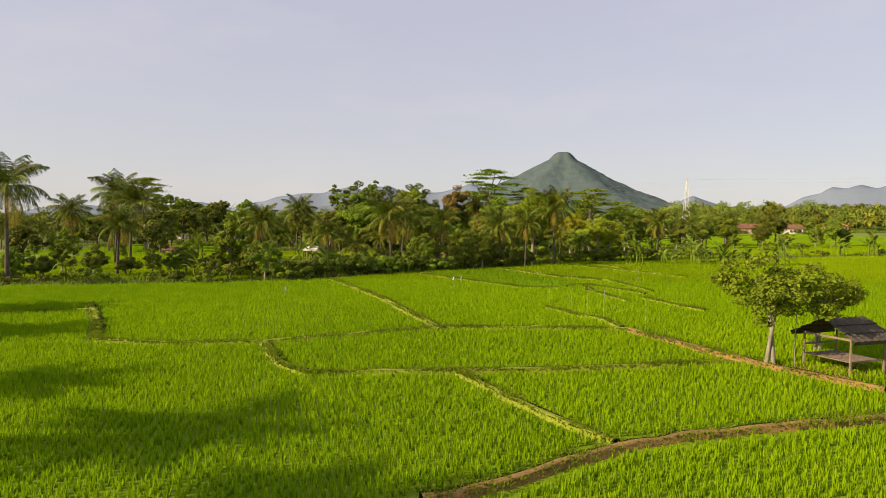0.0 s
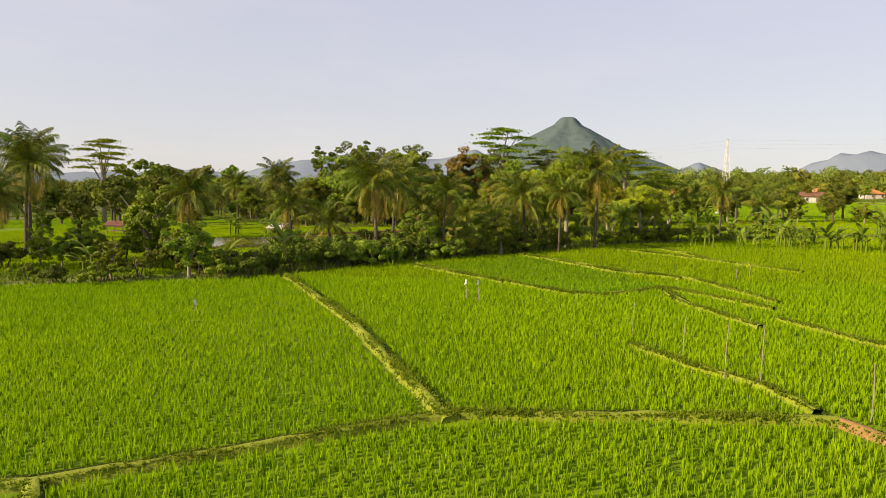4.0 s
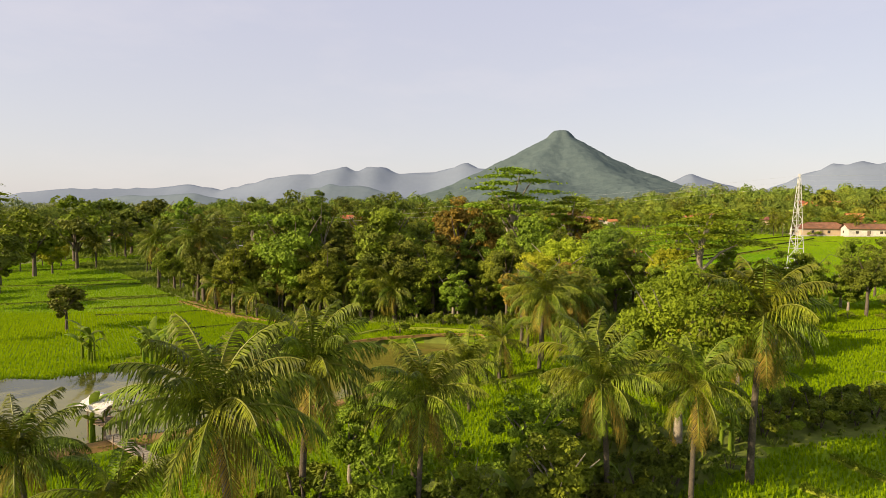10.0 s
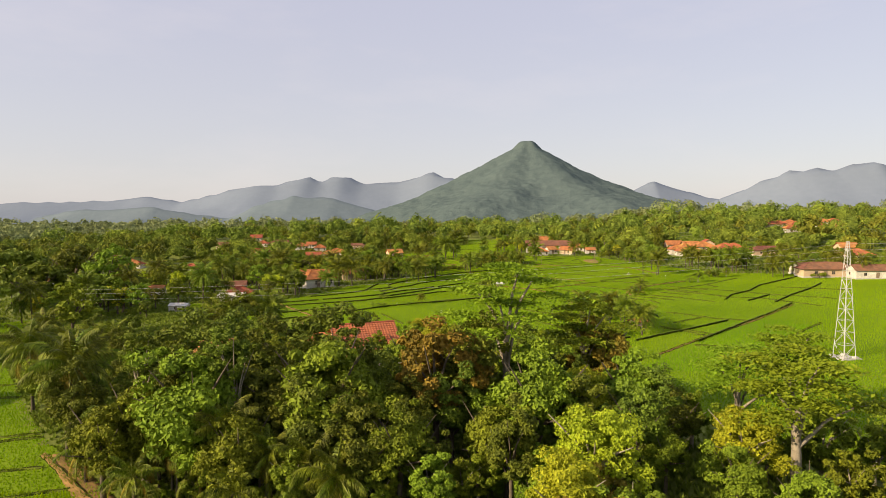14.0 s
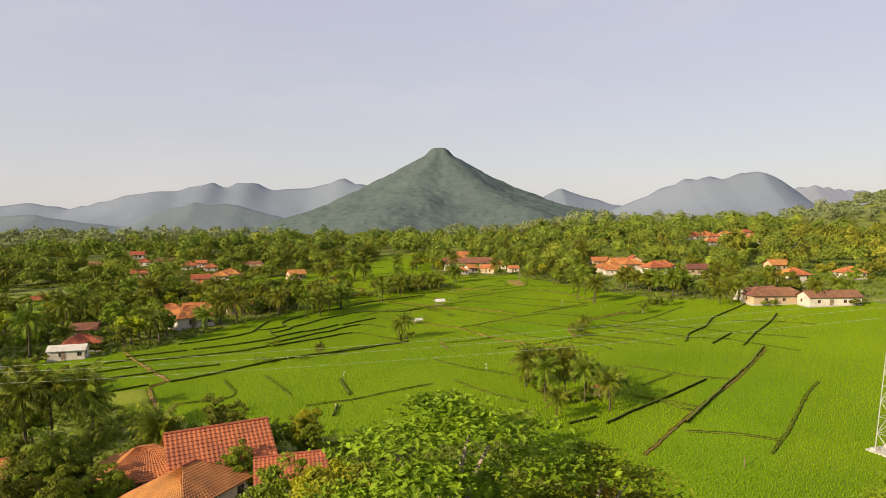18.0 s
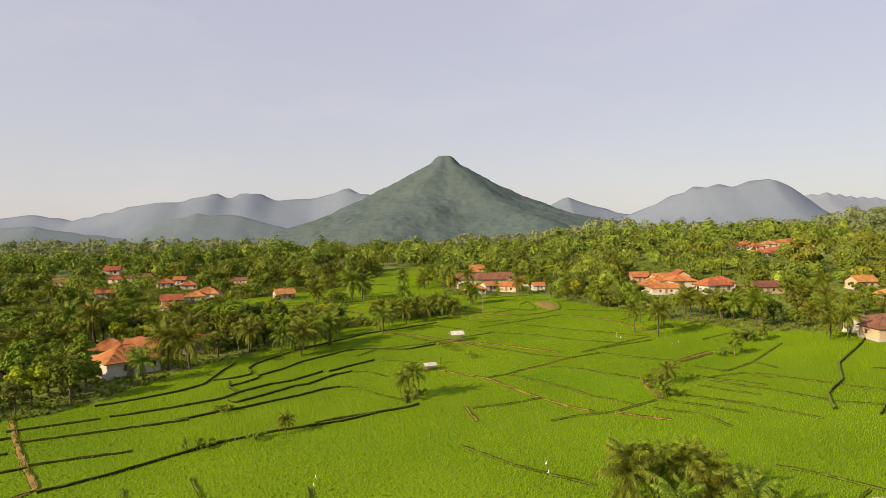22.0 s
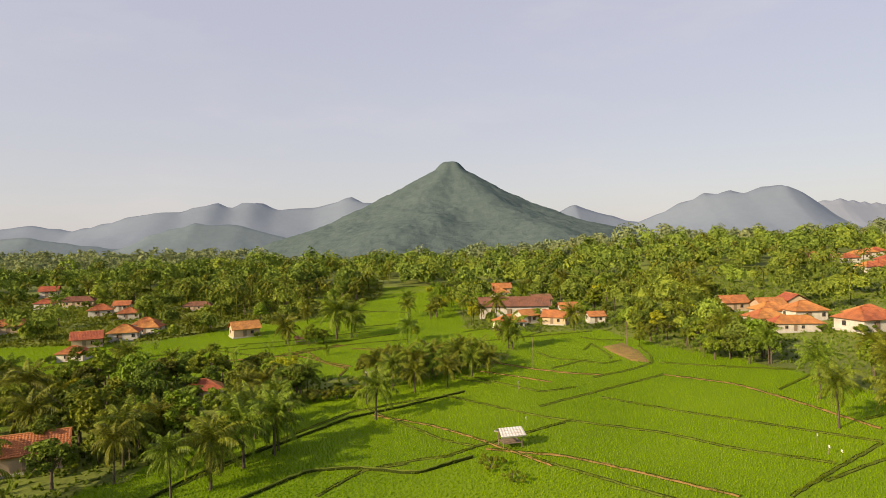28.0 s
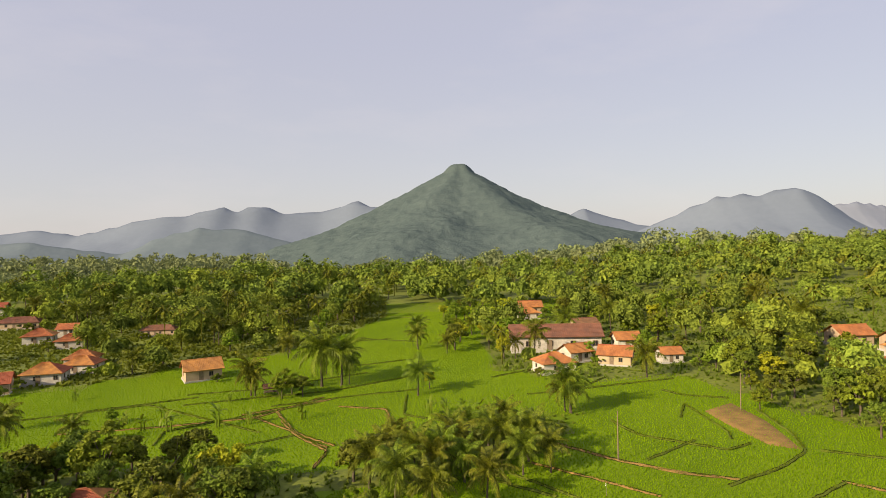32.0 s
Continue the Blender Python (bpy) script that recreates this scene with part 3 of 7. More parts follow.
def thicket(poly, kinds, count, low, high, seed, room=2.6):
    """Plants of several kinds spread by chance inside a plot, clear of houses and of one another."""
    rng = np.random.default_rng(seed)
    x0, x1 = min(p[0] for p in poly), max(p[0] for p in poly)
    y0, y1 = min(p[1] for p in poly), max(p[1] for p in poly)
    spots = []
    for _ in range(count * 30):
        if len(spots) >= count:
            break
        x, y = rng.uniform(x0, x1), rng.uniform(y0, y1)
        if not inside_polygon(np.array([x]), np.array([y]), poly)[0] or inside_polygon(np.array([x]), np.array([y]), POND)[0]:
            continue
        if any(math.hypot(x - a, y - c) < room for a, c in spots) or any(before_house(x, y, a, c, 5.5, 24 if c < 330 else 42) for a, c in HOUSE_SPOTS) or inside_polygon(np.array([x]), np.array([y]), YARD)[0]:
            continue
        spots.append((x, y))
        put(kinds[int(rng.integers(len(kinds)))], x, y, rng.uniform(low, high))


HOUSE_SPOTS = []
frng = np.random.default_rng(3)
for near, count, wide in ((True, 42, 0.06), (False, 22, 0.11)):
    for k, up in enumerate((78, 58, 36, 14, -12, -42)):
        PALM_FRONDS.append(frond_mesh(frng, 3.35 if near else 3.7, up, count, M_PALM_OLD if k == 5 and near else M_PALM, wide))

KINDS = {
    "palm_a": coconut_palm(1, 6.4, 30, "coconut palm with arching green fronds and nuts"),
    "palm_b": coconut_palm(2, 7.6, 28, "tall coconut palm with yellowing lower fronds"),
    "palm_c": coconut_palm(3, 3.6, 16, "young short coconut palm with long fronds"),
    "palm_far": coconut_palm(4, 6.5, 24, "coconut palm in the village tree line", False, 1.08),
    "palm_far_b": coconut_palm(5, 4.2, 23, "small coconut palm beside the rice field", False, 1.0),
    "dark_a": broadleaf("broadleaf_tree", 11, 3.4, 4.6, 5.2, 0.155, 80, 150, M_LEAF_DARK, M_BARK, "dense dark green broadleaf tree in the grove"),
    "dark_b": broadleaf("broadleaf_tree", 12, 2.5, 4.8, 5.8, 0.155, 70, 143, M_LEAF_DARK, M_BARK, "tall narrow dark green tree in the grove"),
    "stalk": broadleaf("broadleaf_tree", 23, 2.0, 3.6, 11.4, 0.17, 46, 110, M_LEAF_DARK, M_BARK_PALE, "tall thin dark tree with clumped leaves on a bare stem"),
    "mid_a": broadleaf("broadleaf_tree", 13, 3.2, 4.0, 4.6, 0.155, 80, 143, M_LEAF_MID, M_BARK, "leafy green broadleaf tree"),
    "mid_b": broadleaf("broadleaf_tree", 14, 2.5, 3.2, 3.4, 0.155, 58, 137, M_LEAF_MID, M_BARK_PALE, "small rounded green tree"),
    "yellow": broadleaf("broadleaf_tree", 15, 2.8, 3.2, 4.6, 0.11, 62, 200, M_LEAF_YELLOW, M_BARK_PALE, "light yellow-green tree with airy crown"),
    "feather": broadleaf("broadleaf_tree", 24, 4.0, 4.8, 7.0, 0.12, 130, 170, M_LEAF_SHADE, M_BARK_PALE, "tall bright green tree with fine feathery leaves"),
    "rust": broadleaf("broadleaf_tree", 16, 2.8, 4.2, 5.0, 0.155, 66, 143, M_LEAF_RUST, M_BARK, "tree with rusty brown young leaves"),
    "far_dark": broadleaf("village_tree", 17, 3.4, 3.8, 4.4, 0.34, 44, 46, M_LEAF_DARK, M_BARK, "dark green tree among the village houses"),
    "far_mid": broadleaf("leafy_tree", 18, 3.2, 3.4, 4.0, 0.34, 44, 46, M_LEAF_MID, M_BARK, "green tree among the village houses"),
    "shade": layered_tree(21, 12.0, 4.2, 560, 0.18, "flat-topped shade tree with layered crown", M_LEAF_SHADE),
    "shade_b": layered_tree(22, 9.0, 4.0, 480, 0.17, "spreading shade tree with feathery layered crown", M_LEAF_SHADE),
    "field_tree": forked_tree(19, "spreading pale-stemmed tree with airy leaves beside the path"),
    "far_palm_b": coconut_palm(6, 8.5, 18, "tall slender coconut palm by the village", False, 0.95),
    "far_yellow": broadleaf("light_green_tree", 20, 2.8, 3.0, 3.8, 0.32, 40, 44, M_LEAF_YELLOW, M_BARK, "light green tree among the village houses"),
    "banana": banana_plant(31, 3.4, 4, "clump of banana plants with broad leaves"),
    "shrub": shrub(41, 1.5, 1.7, 0.07, 330, M_LEAF_MID, "leafy green shrub in the hedge"),
    "shrub_dark": shrub(42, 1.6, 1.5, 0.07, 330, M_LEAF_DARK, "dense dark green shrub in the hedge"),
}


# ---- paddies ----
BUNDS = []


def bund(wide, mat, *pts):
    """A raised earth bank between paddies, through the points."""
    BUNDS.append((wide, mat, [(float(pts[i]), float(pts[i + 1])) for i in range(0, len(pts), 2)]))

# ---- earth banks ----
bund(0.24, M_GRASS, -17.6, 63.4, -9.0, 48.9, -5.6, 41.7, -4.4, 39.5, -3.4, 37.4)
bund(0.19, M_GRASS, -22.7, 32.0, -17.6, 31.5, -13.0, 32.5, -8.6, 34.9, -3.6, 37.8, 2.6, 38.2, 8.3, 38.4)
bund(0.19, M_GRASS, -13.0, 32.5, -10.3, 27.8, -8.5, 26.2, -5.1, 27.0, -1.8, 27.4, 3.3, 28.3, 11.6, 30.6)
bund(0.19, M_GRASS, -1.8, 27.4, 0.1, 24.4, 1.6, 21.9, 3.9, 19.0)
bund(0.42, M_SOIL, -1.8, 14.4, 0.5, 15.6, 2.1, 17.1, 3.8, 18.7, 7.2, 20.1, 10.4, 21.3, 14.3, 22.5)
bund(0.5, M_SOIL, 8.3, 38.4, 10.3, 34.8, 12.8, 30.7, 14.7, 28.2, 16.5, 26.3)
bund(0.26, M_GRASS, -22.7, 32.0, -25.0, 35.9, -28.5, 40.6, -31.3, 44.2)
bund(0.16, M_GRASS, -29.0, 41.8, -31.8, 40.7, -35.0, 39.8)
bund(0.16, M_GRASS, -8.7, 68.5, -2.7, 62.6, 2.2, 57.8, 4.4, 57.4, 8.5, 60.0)
bund(0.16, M_GRASS, 8.5, 60.0, 10.7, 57.4, 12.9, 54.2)
bund(0.16, M_GRASS, 8.5, 60.0, 8.5, 55.5, 10.6, 50.1)
bund(0.16, M_GRASS, 0.7, 75.8, 6.6, 66.9, 11.4, 63.8, 13.9, 56.0)
bund(0.16, M_GRASS, 9.5, 81.9, 14.5, 75.2, 20.3, 67.1)
bund(0.16, M_GRASS, 3.8, 46.4, 5.6, 43.3, 7.3, 41.6, 8.0, 39.1)
bund(0.16, M_GRASS, 12.2, 51.9, 14.2, 47.8, 15.4, 46.0)
bund(0.16, M_GRASS, -9.1, 70.4, -5.4, 65.7, -1.7, 61.3)
bund(0.16, M_GRASS, -0.5, 77.1, 3.4, 72.3, 6.7, 67.5, 10.7, 63.8)
bund(0.16, M_GRASS, 12.6, 85.3, 14.9, 79.4, 16.0, 72.9)
bund(0.16, M_GRASS, 18.6, 119.7, 28.4, 114.4, 41.9, 118.0)
bund(0.16, M_GRASS, -82.2, 163.5, -69.4, 167.1)
bund(0.16, M_GRASS, -65.3, 142.0, -53.2, 145.0)
bund(0.16, M_GRASS, -58.2, 133.0, -46.4, 135.4)
bund(0.16, M_GRASS, -53.8, 127.4, -47.8, 128.1, -40.7, 130.4)
bund(0.16, M_GRASS, -41.1, 117.6, -36.9, 118.8, -31.8, 121.7)
bund(0.32, M_SOIL, -48.7, 138.7, -37.9, 128.4, -31.0, 123.5, -25.6, 122.0)
bund(0.34, M_GRASS, -36.2, 104.9, -29.1, 108.3, -23.7, 110.7, -19.5, 113.6, -15.0, 118.0, -11.2, 117.8, -3.8, 116.0)
bund(0.20, M_GRASS, -116.7, 187.8, -89.0, 189.0)
bund(0.20, M_GRASS, -92.3, 158.4, -64.5, 159.8)
bund(0.20, M_GRASS, -74.8, 137.3, -52.1, 143.9)
bund(0.26, M_GRASS, -15.1, 90.4, -10.9, 95.2, -4.8, 97.8, -0.5, 101.0)
bund(0.26, M_GRASS, -0.7, 100.9, -0.3, 95.4, 0.0, 91.2)
bund(0.42, M_SOIL, -60.2, 252.6, -52.7, 240.0, -45.5, 228.5, -40.6, 221.5, -42.9, 217.6, -39.3, 209.0, -34.7, 197.9)
bund(0.25, M_SOIL, 24.1, 173.7, 28.7, 178.3, 36.7, 186.3, 50.4, 198.9, 67.3, 216.6)
bund(0.16, M_GRASS, 32.0, 179.7, 37.4, 177.5, 40.8, 174.6)
bund(0.20, M_GRASS, 37.5, 171.3, 43.2, 176.7, 55.8, 190.2, 61.3, 195.1)
bund(0.16, M_GRASS, 36.7, 186.3, 34.2, 191.9, 31.6, 195.9)
bund(0.25, M_SOIL, -24.0, 364.9, -16.6, 367.7, -10.0, 371.0)
bund(0.25, M_SOIL, -18.6, 365.9, -14.5, 355.1, -12.5, 350.4, -8.2, 345.1)
bund(0.16, M_GRASS, -36.1, 373.9, -24.8, 375.7, -10.4, 377.1, 4.8, 385.1)
bund(0.16, M_GRASS, -77.4, 371.3, -61.1, 371.3, -42.5, 375.8, -19.0, 354.4)
bund(0.22, M_SOIL, -29.8, 103.8, -26.6, 106.6, -22.8, 108.5, -19.5, 110.6, -15.0, 113.1, -10.0, 114.7, -5.2, 114.7, -4.4, 109.9)
bund(0.3, M_GRASS, -32.0, 78.9, -28.9, 80.3, -27.0, 81.1)
bund(0.5, M_SOIL, 60.7, 264.9, 51.7, 259.3, 43.9, 252.3, 40.3, 249.0, 38.5, 243.8, 38.3, 239.7, 37.5, 237.0)
bund(0.14, M_GRASS, 24.0, 365.4, 32.4, 365.7, 40.9, 373.7)
bund(0.14, M_GRASS, 20.2, 379.7, 38.2, 388.4, 50.2, 374.4)
bund(0.22, M_SOIL, -50.9, 361.1, -34.2, 361.2, -21.3, 362.7, -11.5, 372.9)
bund(0.2, M_SOIL, -21.3, 362.7, -12.7, 351.9, -7.3, 345.7)
bund(0.16, M_GRASS, 32.1, 366.3, 51.9, 369.0)
bund(0.16, M_GRASS, -37.7, 381.5, -25.3, 382.4, -4.0, 391.0)
bund(0.16, M_GRASS, -52.6, 374.0, -34.9, 379.1)
bund(0.16, M_GRASS, -19.9, 427.8, 1.1, 429.8)
bund(0.16, M_GRASS, -9.1, 397.9, 6.0, 402.0)
bund(0.16, M_GRASS, -20.0, 369.0, -4.7, 372.7, 5.6, 374.0)
bund(1.5, M_SOIL, -48.0, 80.3, -34.0, 81.3, -28.0, 83.8, -23.0, 86.8, -17.0, 90.8, -12.0, 94.8, -8.0, 99.3, -5.7, 103.0)
# ---- banks of the wide field ----
bund(0.22, M_BANK_DARK, -48.9, 255.2, -43.6, 257.8, -38.1, 261.2, -34.7, 265.3, -34.4, 270.0, -33.9, 276.5, -32.9, 282.4)
bund(0.20, M_BANK_DARK, -33.7, 268.1, -30.0, 268.8, -27.2, 271.2, -29.0, 276.0, -28.6, 280.1, -26.0, 284.9, -21.4, 292.6, -14.8, 299.4, -6.1, 309.0, 1.3, 312.6, 12.6, 319.3)
bund(0.24, M_BANK_DARK, -43.9, 248.4, -39.6, 249.6, -34.3, 251.8, -28.7, 254.7, -27.2, 257.9, -24.6, 260.3, -22.1, 262.5, -19.2, 263.4, -14.1, 269.5)
bund(0.18, M_BANK_DARK, -27.3, 258.2, -29.6, 262.1, -30.4, 266.2)
bund(0.18, M_BANK_DARK, -29.4, 262.7, -27.3, 264.7, -25.3, 267.9, -26.4, 270.8)
bund(0.22, M_BANK_DARK, -25.7, 269.7, -22.6, 272.8, -19.3, 279.2, -13.4, 285.2, -9.7, 289.1, -4.6, 288.8, 2.5, 285.5, 6.8, 287.8, 9.4, 289.1)
bund(0.20, M_BANK_DARK, -27.7, 253.6, -26.3, 251.3, -22.0, 255.3, -17.8, 259.9, -16.0, 260.3)
bund(0.26, M_BANK_DARK, -35.2, 242.7, -31.4, 244.6, -27.6, 247.3, -24.7, 248.0, -20.9, 250.7, -16.6, 253.0, -12.9, 256.2, -10.1, 257.1)
bund(0.16, M_GRASS, -10.1, 257.1, -7.0, 255.5, -4.0, 250.9, 0.6, 245.9)
bund(0.22, M_BANK_DARK, -16.0, 260.0, -14.4, 262.6, -11.6, 266.1, -8.5, 268.0)
bund(0.16, M_GRASS, -8.5, 268.0, -5.1, 266.3, -1.8, 262.0)
bund(0.22, M_BANK_DARK, -12.8, 269.1, -8.8, 272.9, -4.4, 276.7)
bund(0.16, M_GRASS, -4.4, 276.7, 0.2, 274.4, 5.3, 270.6)
bund(0.26, M_BANK_DARK, -12.4, 237.8, -9.1, 239.3, -4.5, 240.5, 0.4, 242.2, 2.4, 243.4)
bund(0.18, M_BANK_DARK, 0.5, 252.0, 0.7, 244.5)
bund(0.18, M_SOIL, -2.5, 309.6, 5.7, 302.5, 10.2, 296.5, 17.7, 284.4)
bund(0.17, M_SOIL, 6.9, 265.5, 10.9, 260.6, 14.9, 256.4, 17.3, 250.5, 19.3, 245.3, 20.9, 242.0, 23.1, 237.5, 26.3, 233.6)
bund(0.20, M_GRASS, 15.3, 256.4, 19.2, 257.9, 22.7, 260.5)
bund(0.17, M_GRASS, 19.2, 257.9, 23.5, 251.7, 26.5, 245.9, 28.6, 241.3, 31.0, 238.1, 33.0, 234.9)
bund(0.17, M_GRASS, 16.2, 287.2, 22.6, 278.7, 27.6, 272.3, 33.2, 267.1, 40.5, 270.0)
bund(0.18, M_GRASS, 27.6, 261.4, 31.7, 258.8, 35.9, 253.6, 39.6, 248.8, 42.4, 251.7)
bund(0.16, M_SOIL, 22.7, 260.5, 26.4, 262.6, 33.2, 267.1)
bund(0.20, M_GRASS, 40.5, 270.0, 44.8, 264.6, 48.3, 261.2, 51.9, 258.4, 60.7, 263.4)
bund(0.17, M_GRASS, 42.9, 274.3, 49.1, 276.8, 55.6, 279.2)
bund(0.17, M_GRASS, 10.0, 239.5, 15.2, 240.1, 20.9, 242.0)
bund(0.20, M_SOIL, 9.0, 240.5, 9.2, 238.3, 9.7, 233.3)
bund(0.20, M_GRASS, 19.4, 231.1, 22.8, 232.4, 28.9, 232.9, 33.0, 234.9, 36.7, 236.8)
bund(0.20, M_SOIL, 28.9, 232.9, 31.0, 230.5, 34.6, 227.9)
bund(0.18, M_GRASS, 37.0, 237.2, 40.1, 234.2, 43.0, 231.4, 45.4, 228.1)
bund(0.17, M_GRASS, 41.0, 238.4, 44.2, 235.5, 48.6, 231.7)
bund(0.17, M_GRASS, 46.2, 242.9, 49.0, 239.1, 52.1, 235.6)
bund(0.17, M_GRASS, 47.6, 250.4, 50.1, 246.2, 52.4, 247.4, 57.4, 247.8)
bund(0.16, M_GRASS, 50.4, 245.6, 53.7, 243.1, 55.9, 239.9)
bund(0.17, M_GRASS, 52.0, 254.7, 55.0, 249.7, 63.0, 254.6, 77.6, 267.9)
bund(0.16, M_GRASS, 63.0, 254.6, 64.3, 249.5)
bund(0.16, M_GRASS, 56.8, 248.0, 59.3, 243.9)
bund(0.16, M_GRASS, 65.3, 276.1, 70.7, 279.2, 73.9, 280.7)
bund(0.16, M_GRASS, 60.8, 290.7, 69.6, 293.6, 76.0, 298.0)
bund(0.20, M_BANK_DARK, -65.2, 237.1, -59.2, 238.9, -53.9, 241.1)
bund(0.20, M_BANK_DARK, -61.4, 230.1, -57.1, 231.3, -50.6, 234.4)
bund(0.22, M_BANK_DARK, -58.1, 224.0, -52.2, 226.0, -45.3, 228.6)
bund(0.22, M_BANK_DARK, -53.1, 215.0, -48.4, 216.6, -43.5, 219.5)
bund(0.20, M_BANK_DARK, -56.2, 244.3, -44.9, 247.6)
bund(0.20, M_BANK_DARK, -52.0, 238.8, -40.1, 241.6, -31.1, 243.9)
bund(0.20, M_BANK_DARK, -45.6, 229.5, -34.5, 231.8)
bund(0.26, M_BANK_DARK, -40.2, 220.6, -34.7, 223.9, -29.3, 228.4, -24.9, 232.1, -18.1, 235.5, -8.7, 237.9, -1.7, 241.8)
bund(0.14, M_GRASS, -31.1, 219.6, -27.4, 211.4, -27.2, 208.2, -29.7, 207.4, -35.8, 206.3)
bund(0.15, M_GRASS, -24.5, 221.3, -21.2, 214.3, -18.2, 207.3)
bund(0.16, M_BANK_DARK, -11.1, 215.7, -9.1, 205.2)
bund(0.16, M_BANK_DARK, -10.7, 200.1, -11.0, 195.4)
bund(0.13, M_GRASS, -15.3, 201.1, -8.9, 202.3, -2.1, 205.7, 4.2, 208.4)
bund(0.14, M_GRASS, 6.1, 224.8, 11.4, 216.9, 18.0, 210.4)
bund(0.14, M_GRASS, 7.8, 209.6, 10.4, 204.0, 13.9, 198.3, 16.3, 195.2)
bund(0.18, M_BANK_DARK, 23.9, 184.2, 27.9, 187.4, 34.0, 191.3, 46.1, 200.1)
bund(0.30, M_BANK_DARK, 33.5, 182.3, 38.9, 188.0, 47.3, 196.6, 57.6, 206.8, 67.9, 218.4)
bund(0.17, M_GRASS, 37.9, 211.4, 41.1, 208.2, 44.8, 202.6, 50.0, 199.2)
bund(0.15, M_GRASS, 35.3, 199.4, 42.7, 204.2)
bund(0.16, M_BANK_DARK, 19.3, 185.2, 23.5, 186.9)
bund(0.15, M_GRASS, 31.8, 194.4, 35.8, 191.1, 38.2, 187.9)
bund(0.20, M_GRASS, 34.5, 233.2, 39.8, 228.8, 40.4, 223.7)
bund(0.17, M_GRASS, 41.6, 237.8, 48.2, 231.4, 53.1, 224.0)
bund(0.17, M_GRASS, 49.2, 244.8, 56.1, 236.2, 59.1, 230.5, 65.9, 226.6, 68.9, 219.9, 72.1, 213.8)
bund(0.16, M_GRASS, 58.8, 247.5, 64.1, 240.3, 71.7, 231.6, 80.7, 223.3)
bund(0.15, M_GRASS, 78.2, 245.4, 87.3, 239.8, 91.7, 235.6)
bund(0.20, M_BANK_DARK, 57.0, 227.0, 61.2, 233.8, 68.5, 240.0, 75.4, 249.5, 90.2, 262.4, 100.0, 271.9)
bund(0.18, M_BANK_DARK, 65.6, 220.8, 74.4, 230.8, 84.3, 240.6, 92.7, 250.4)
bund(0.16, M_BANK_DARK, 60.9, 223.8, 69.8, 232.0)
bund(0.20, M_GRASS, 5.9, 289.9, 10.9, 292.8, 25.1, 300.1)
bund(0.20, M_SOIL, 11.4, 291.4, 20.0, 287.0, 27.0, 279.7, 32.9, 272.8)
bund(0.18, M_GRASS, 8.8, 318.3, 21.1, 302.8, 34.6, 291.7, 39.6, 284.9, 47.1, 278.3)
bund(0.24, M_GRASS, 22.3, 307.6, 34.9, 314.3, 48.1, 321.1)
bund(0.17, M_GRASS, 32.8, 309.9, 40.3, 300.3, 48.4, 291.9, 56.6, 283.1)
bund(0.24, M_SOIL, 47.7, 321.3, 55.7, 311.9, 58.1, 301.3, 60.0, 287.1)
bund(0.22, M_GRASS, 37.5, 271.8, 46.2, 277.0, 56.3, 282.7)
bund(0.20, M_GRASS, 51.8, 330.1, 61.2, 323.0, 70.5, 317.7)
bund(0.16, M_GRASS, 60.0, 306.8, 71.7, 314.9)
bund(0.17, M_GRASS, 14.0, 331.2, 24.8, 315.5, 31.1, 317.2)
bund(0.20, M_GRASS, -8.1, 281.7, -3.6, 287.7, 3.0, 289.8, 7.0, 290.1)
bund(0.25, M_GRASS, -25.8, 285.6, -22.8, 289.4, -19.0, 294.9, -13.3, 303.4, -6.0, 312.3, 6.5, 317.1)
bund(0.18, M_GRASS, -3.6, 287.7, 1.6, 288.8)
bund(0.16, M_GRASS, 10.2, 292.9, 6.6, 296.0, -3.5, 313.2)
bund(0.30, M_SOIL, 21.2, 340.7, 27.3, 332.5, 32.5, 327.2, 38.0, 324.0)
bund(0.18, M_GRASS, 30.9, 331.7, 39.6, 337.0)
bund(0.18, M_GRASS, 32.2, 347.6, 33.5, 340.6, 41.7, 332.6, 45.6, 334.3)
bund(0.18, M_GRASS, 42.3, 346.5, 46.0, 353.1, 45.3, 339.0, 44.2, 336.3)
bund(0.25, M_GRASS, 54.6, 347.5, 52.8, 337.2, 50.1, 330.2, 43.9, 326.0, 36.0, 322.7)
bund(0.18, M_SOIL, 17.2, 333.8, 23.3, 327.1, 28.0, 321.6)
bund(0.20, M_GRASS, 11.7, 329.6, 17.6, 323.7)
bund(0.22, M_SOIL, -16.6, 359.9, -13.7, 352.2, -8.0, 343.7, -9.2, 337.7)
bund(0.20, M_SOIL, -8.2, 366.0, -0.1, 362.2, 0.3, 354.7, 2.7, 349.5)
bund(0.18, M_GRASS, 3.4, 370.5, 2.5, 358.3, 9.6, 352.5)
bund(0.16, M_GRASS, 31.1, 383.1, 33.1, 373.8)
bund(0.20, M_GRASS, -6.9, 432.2, 8.1, 423.6)
bund(0.20, M_GRASS, 1.0, 469.9, 13.6, 459.6)
bund(0.18, M_GRASS, 46.5, 362.2, 48.3, 357.7, 54.1, 354.3)
bund(0.20, M_GRASS, -33.4, 351.8, -34.2, 358.5, -12.3, 369.2)
bund(0.18, M_GRASS, -21.5, 347.9, -13.6, 351.7)


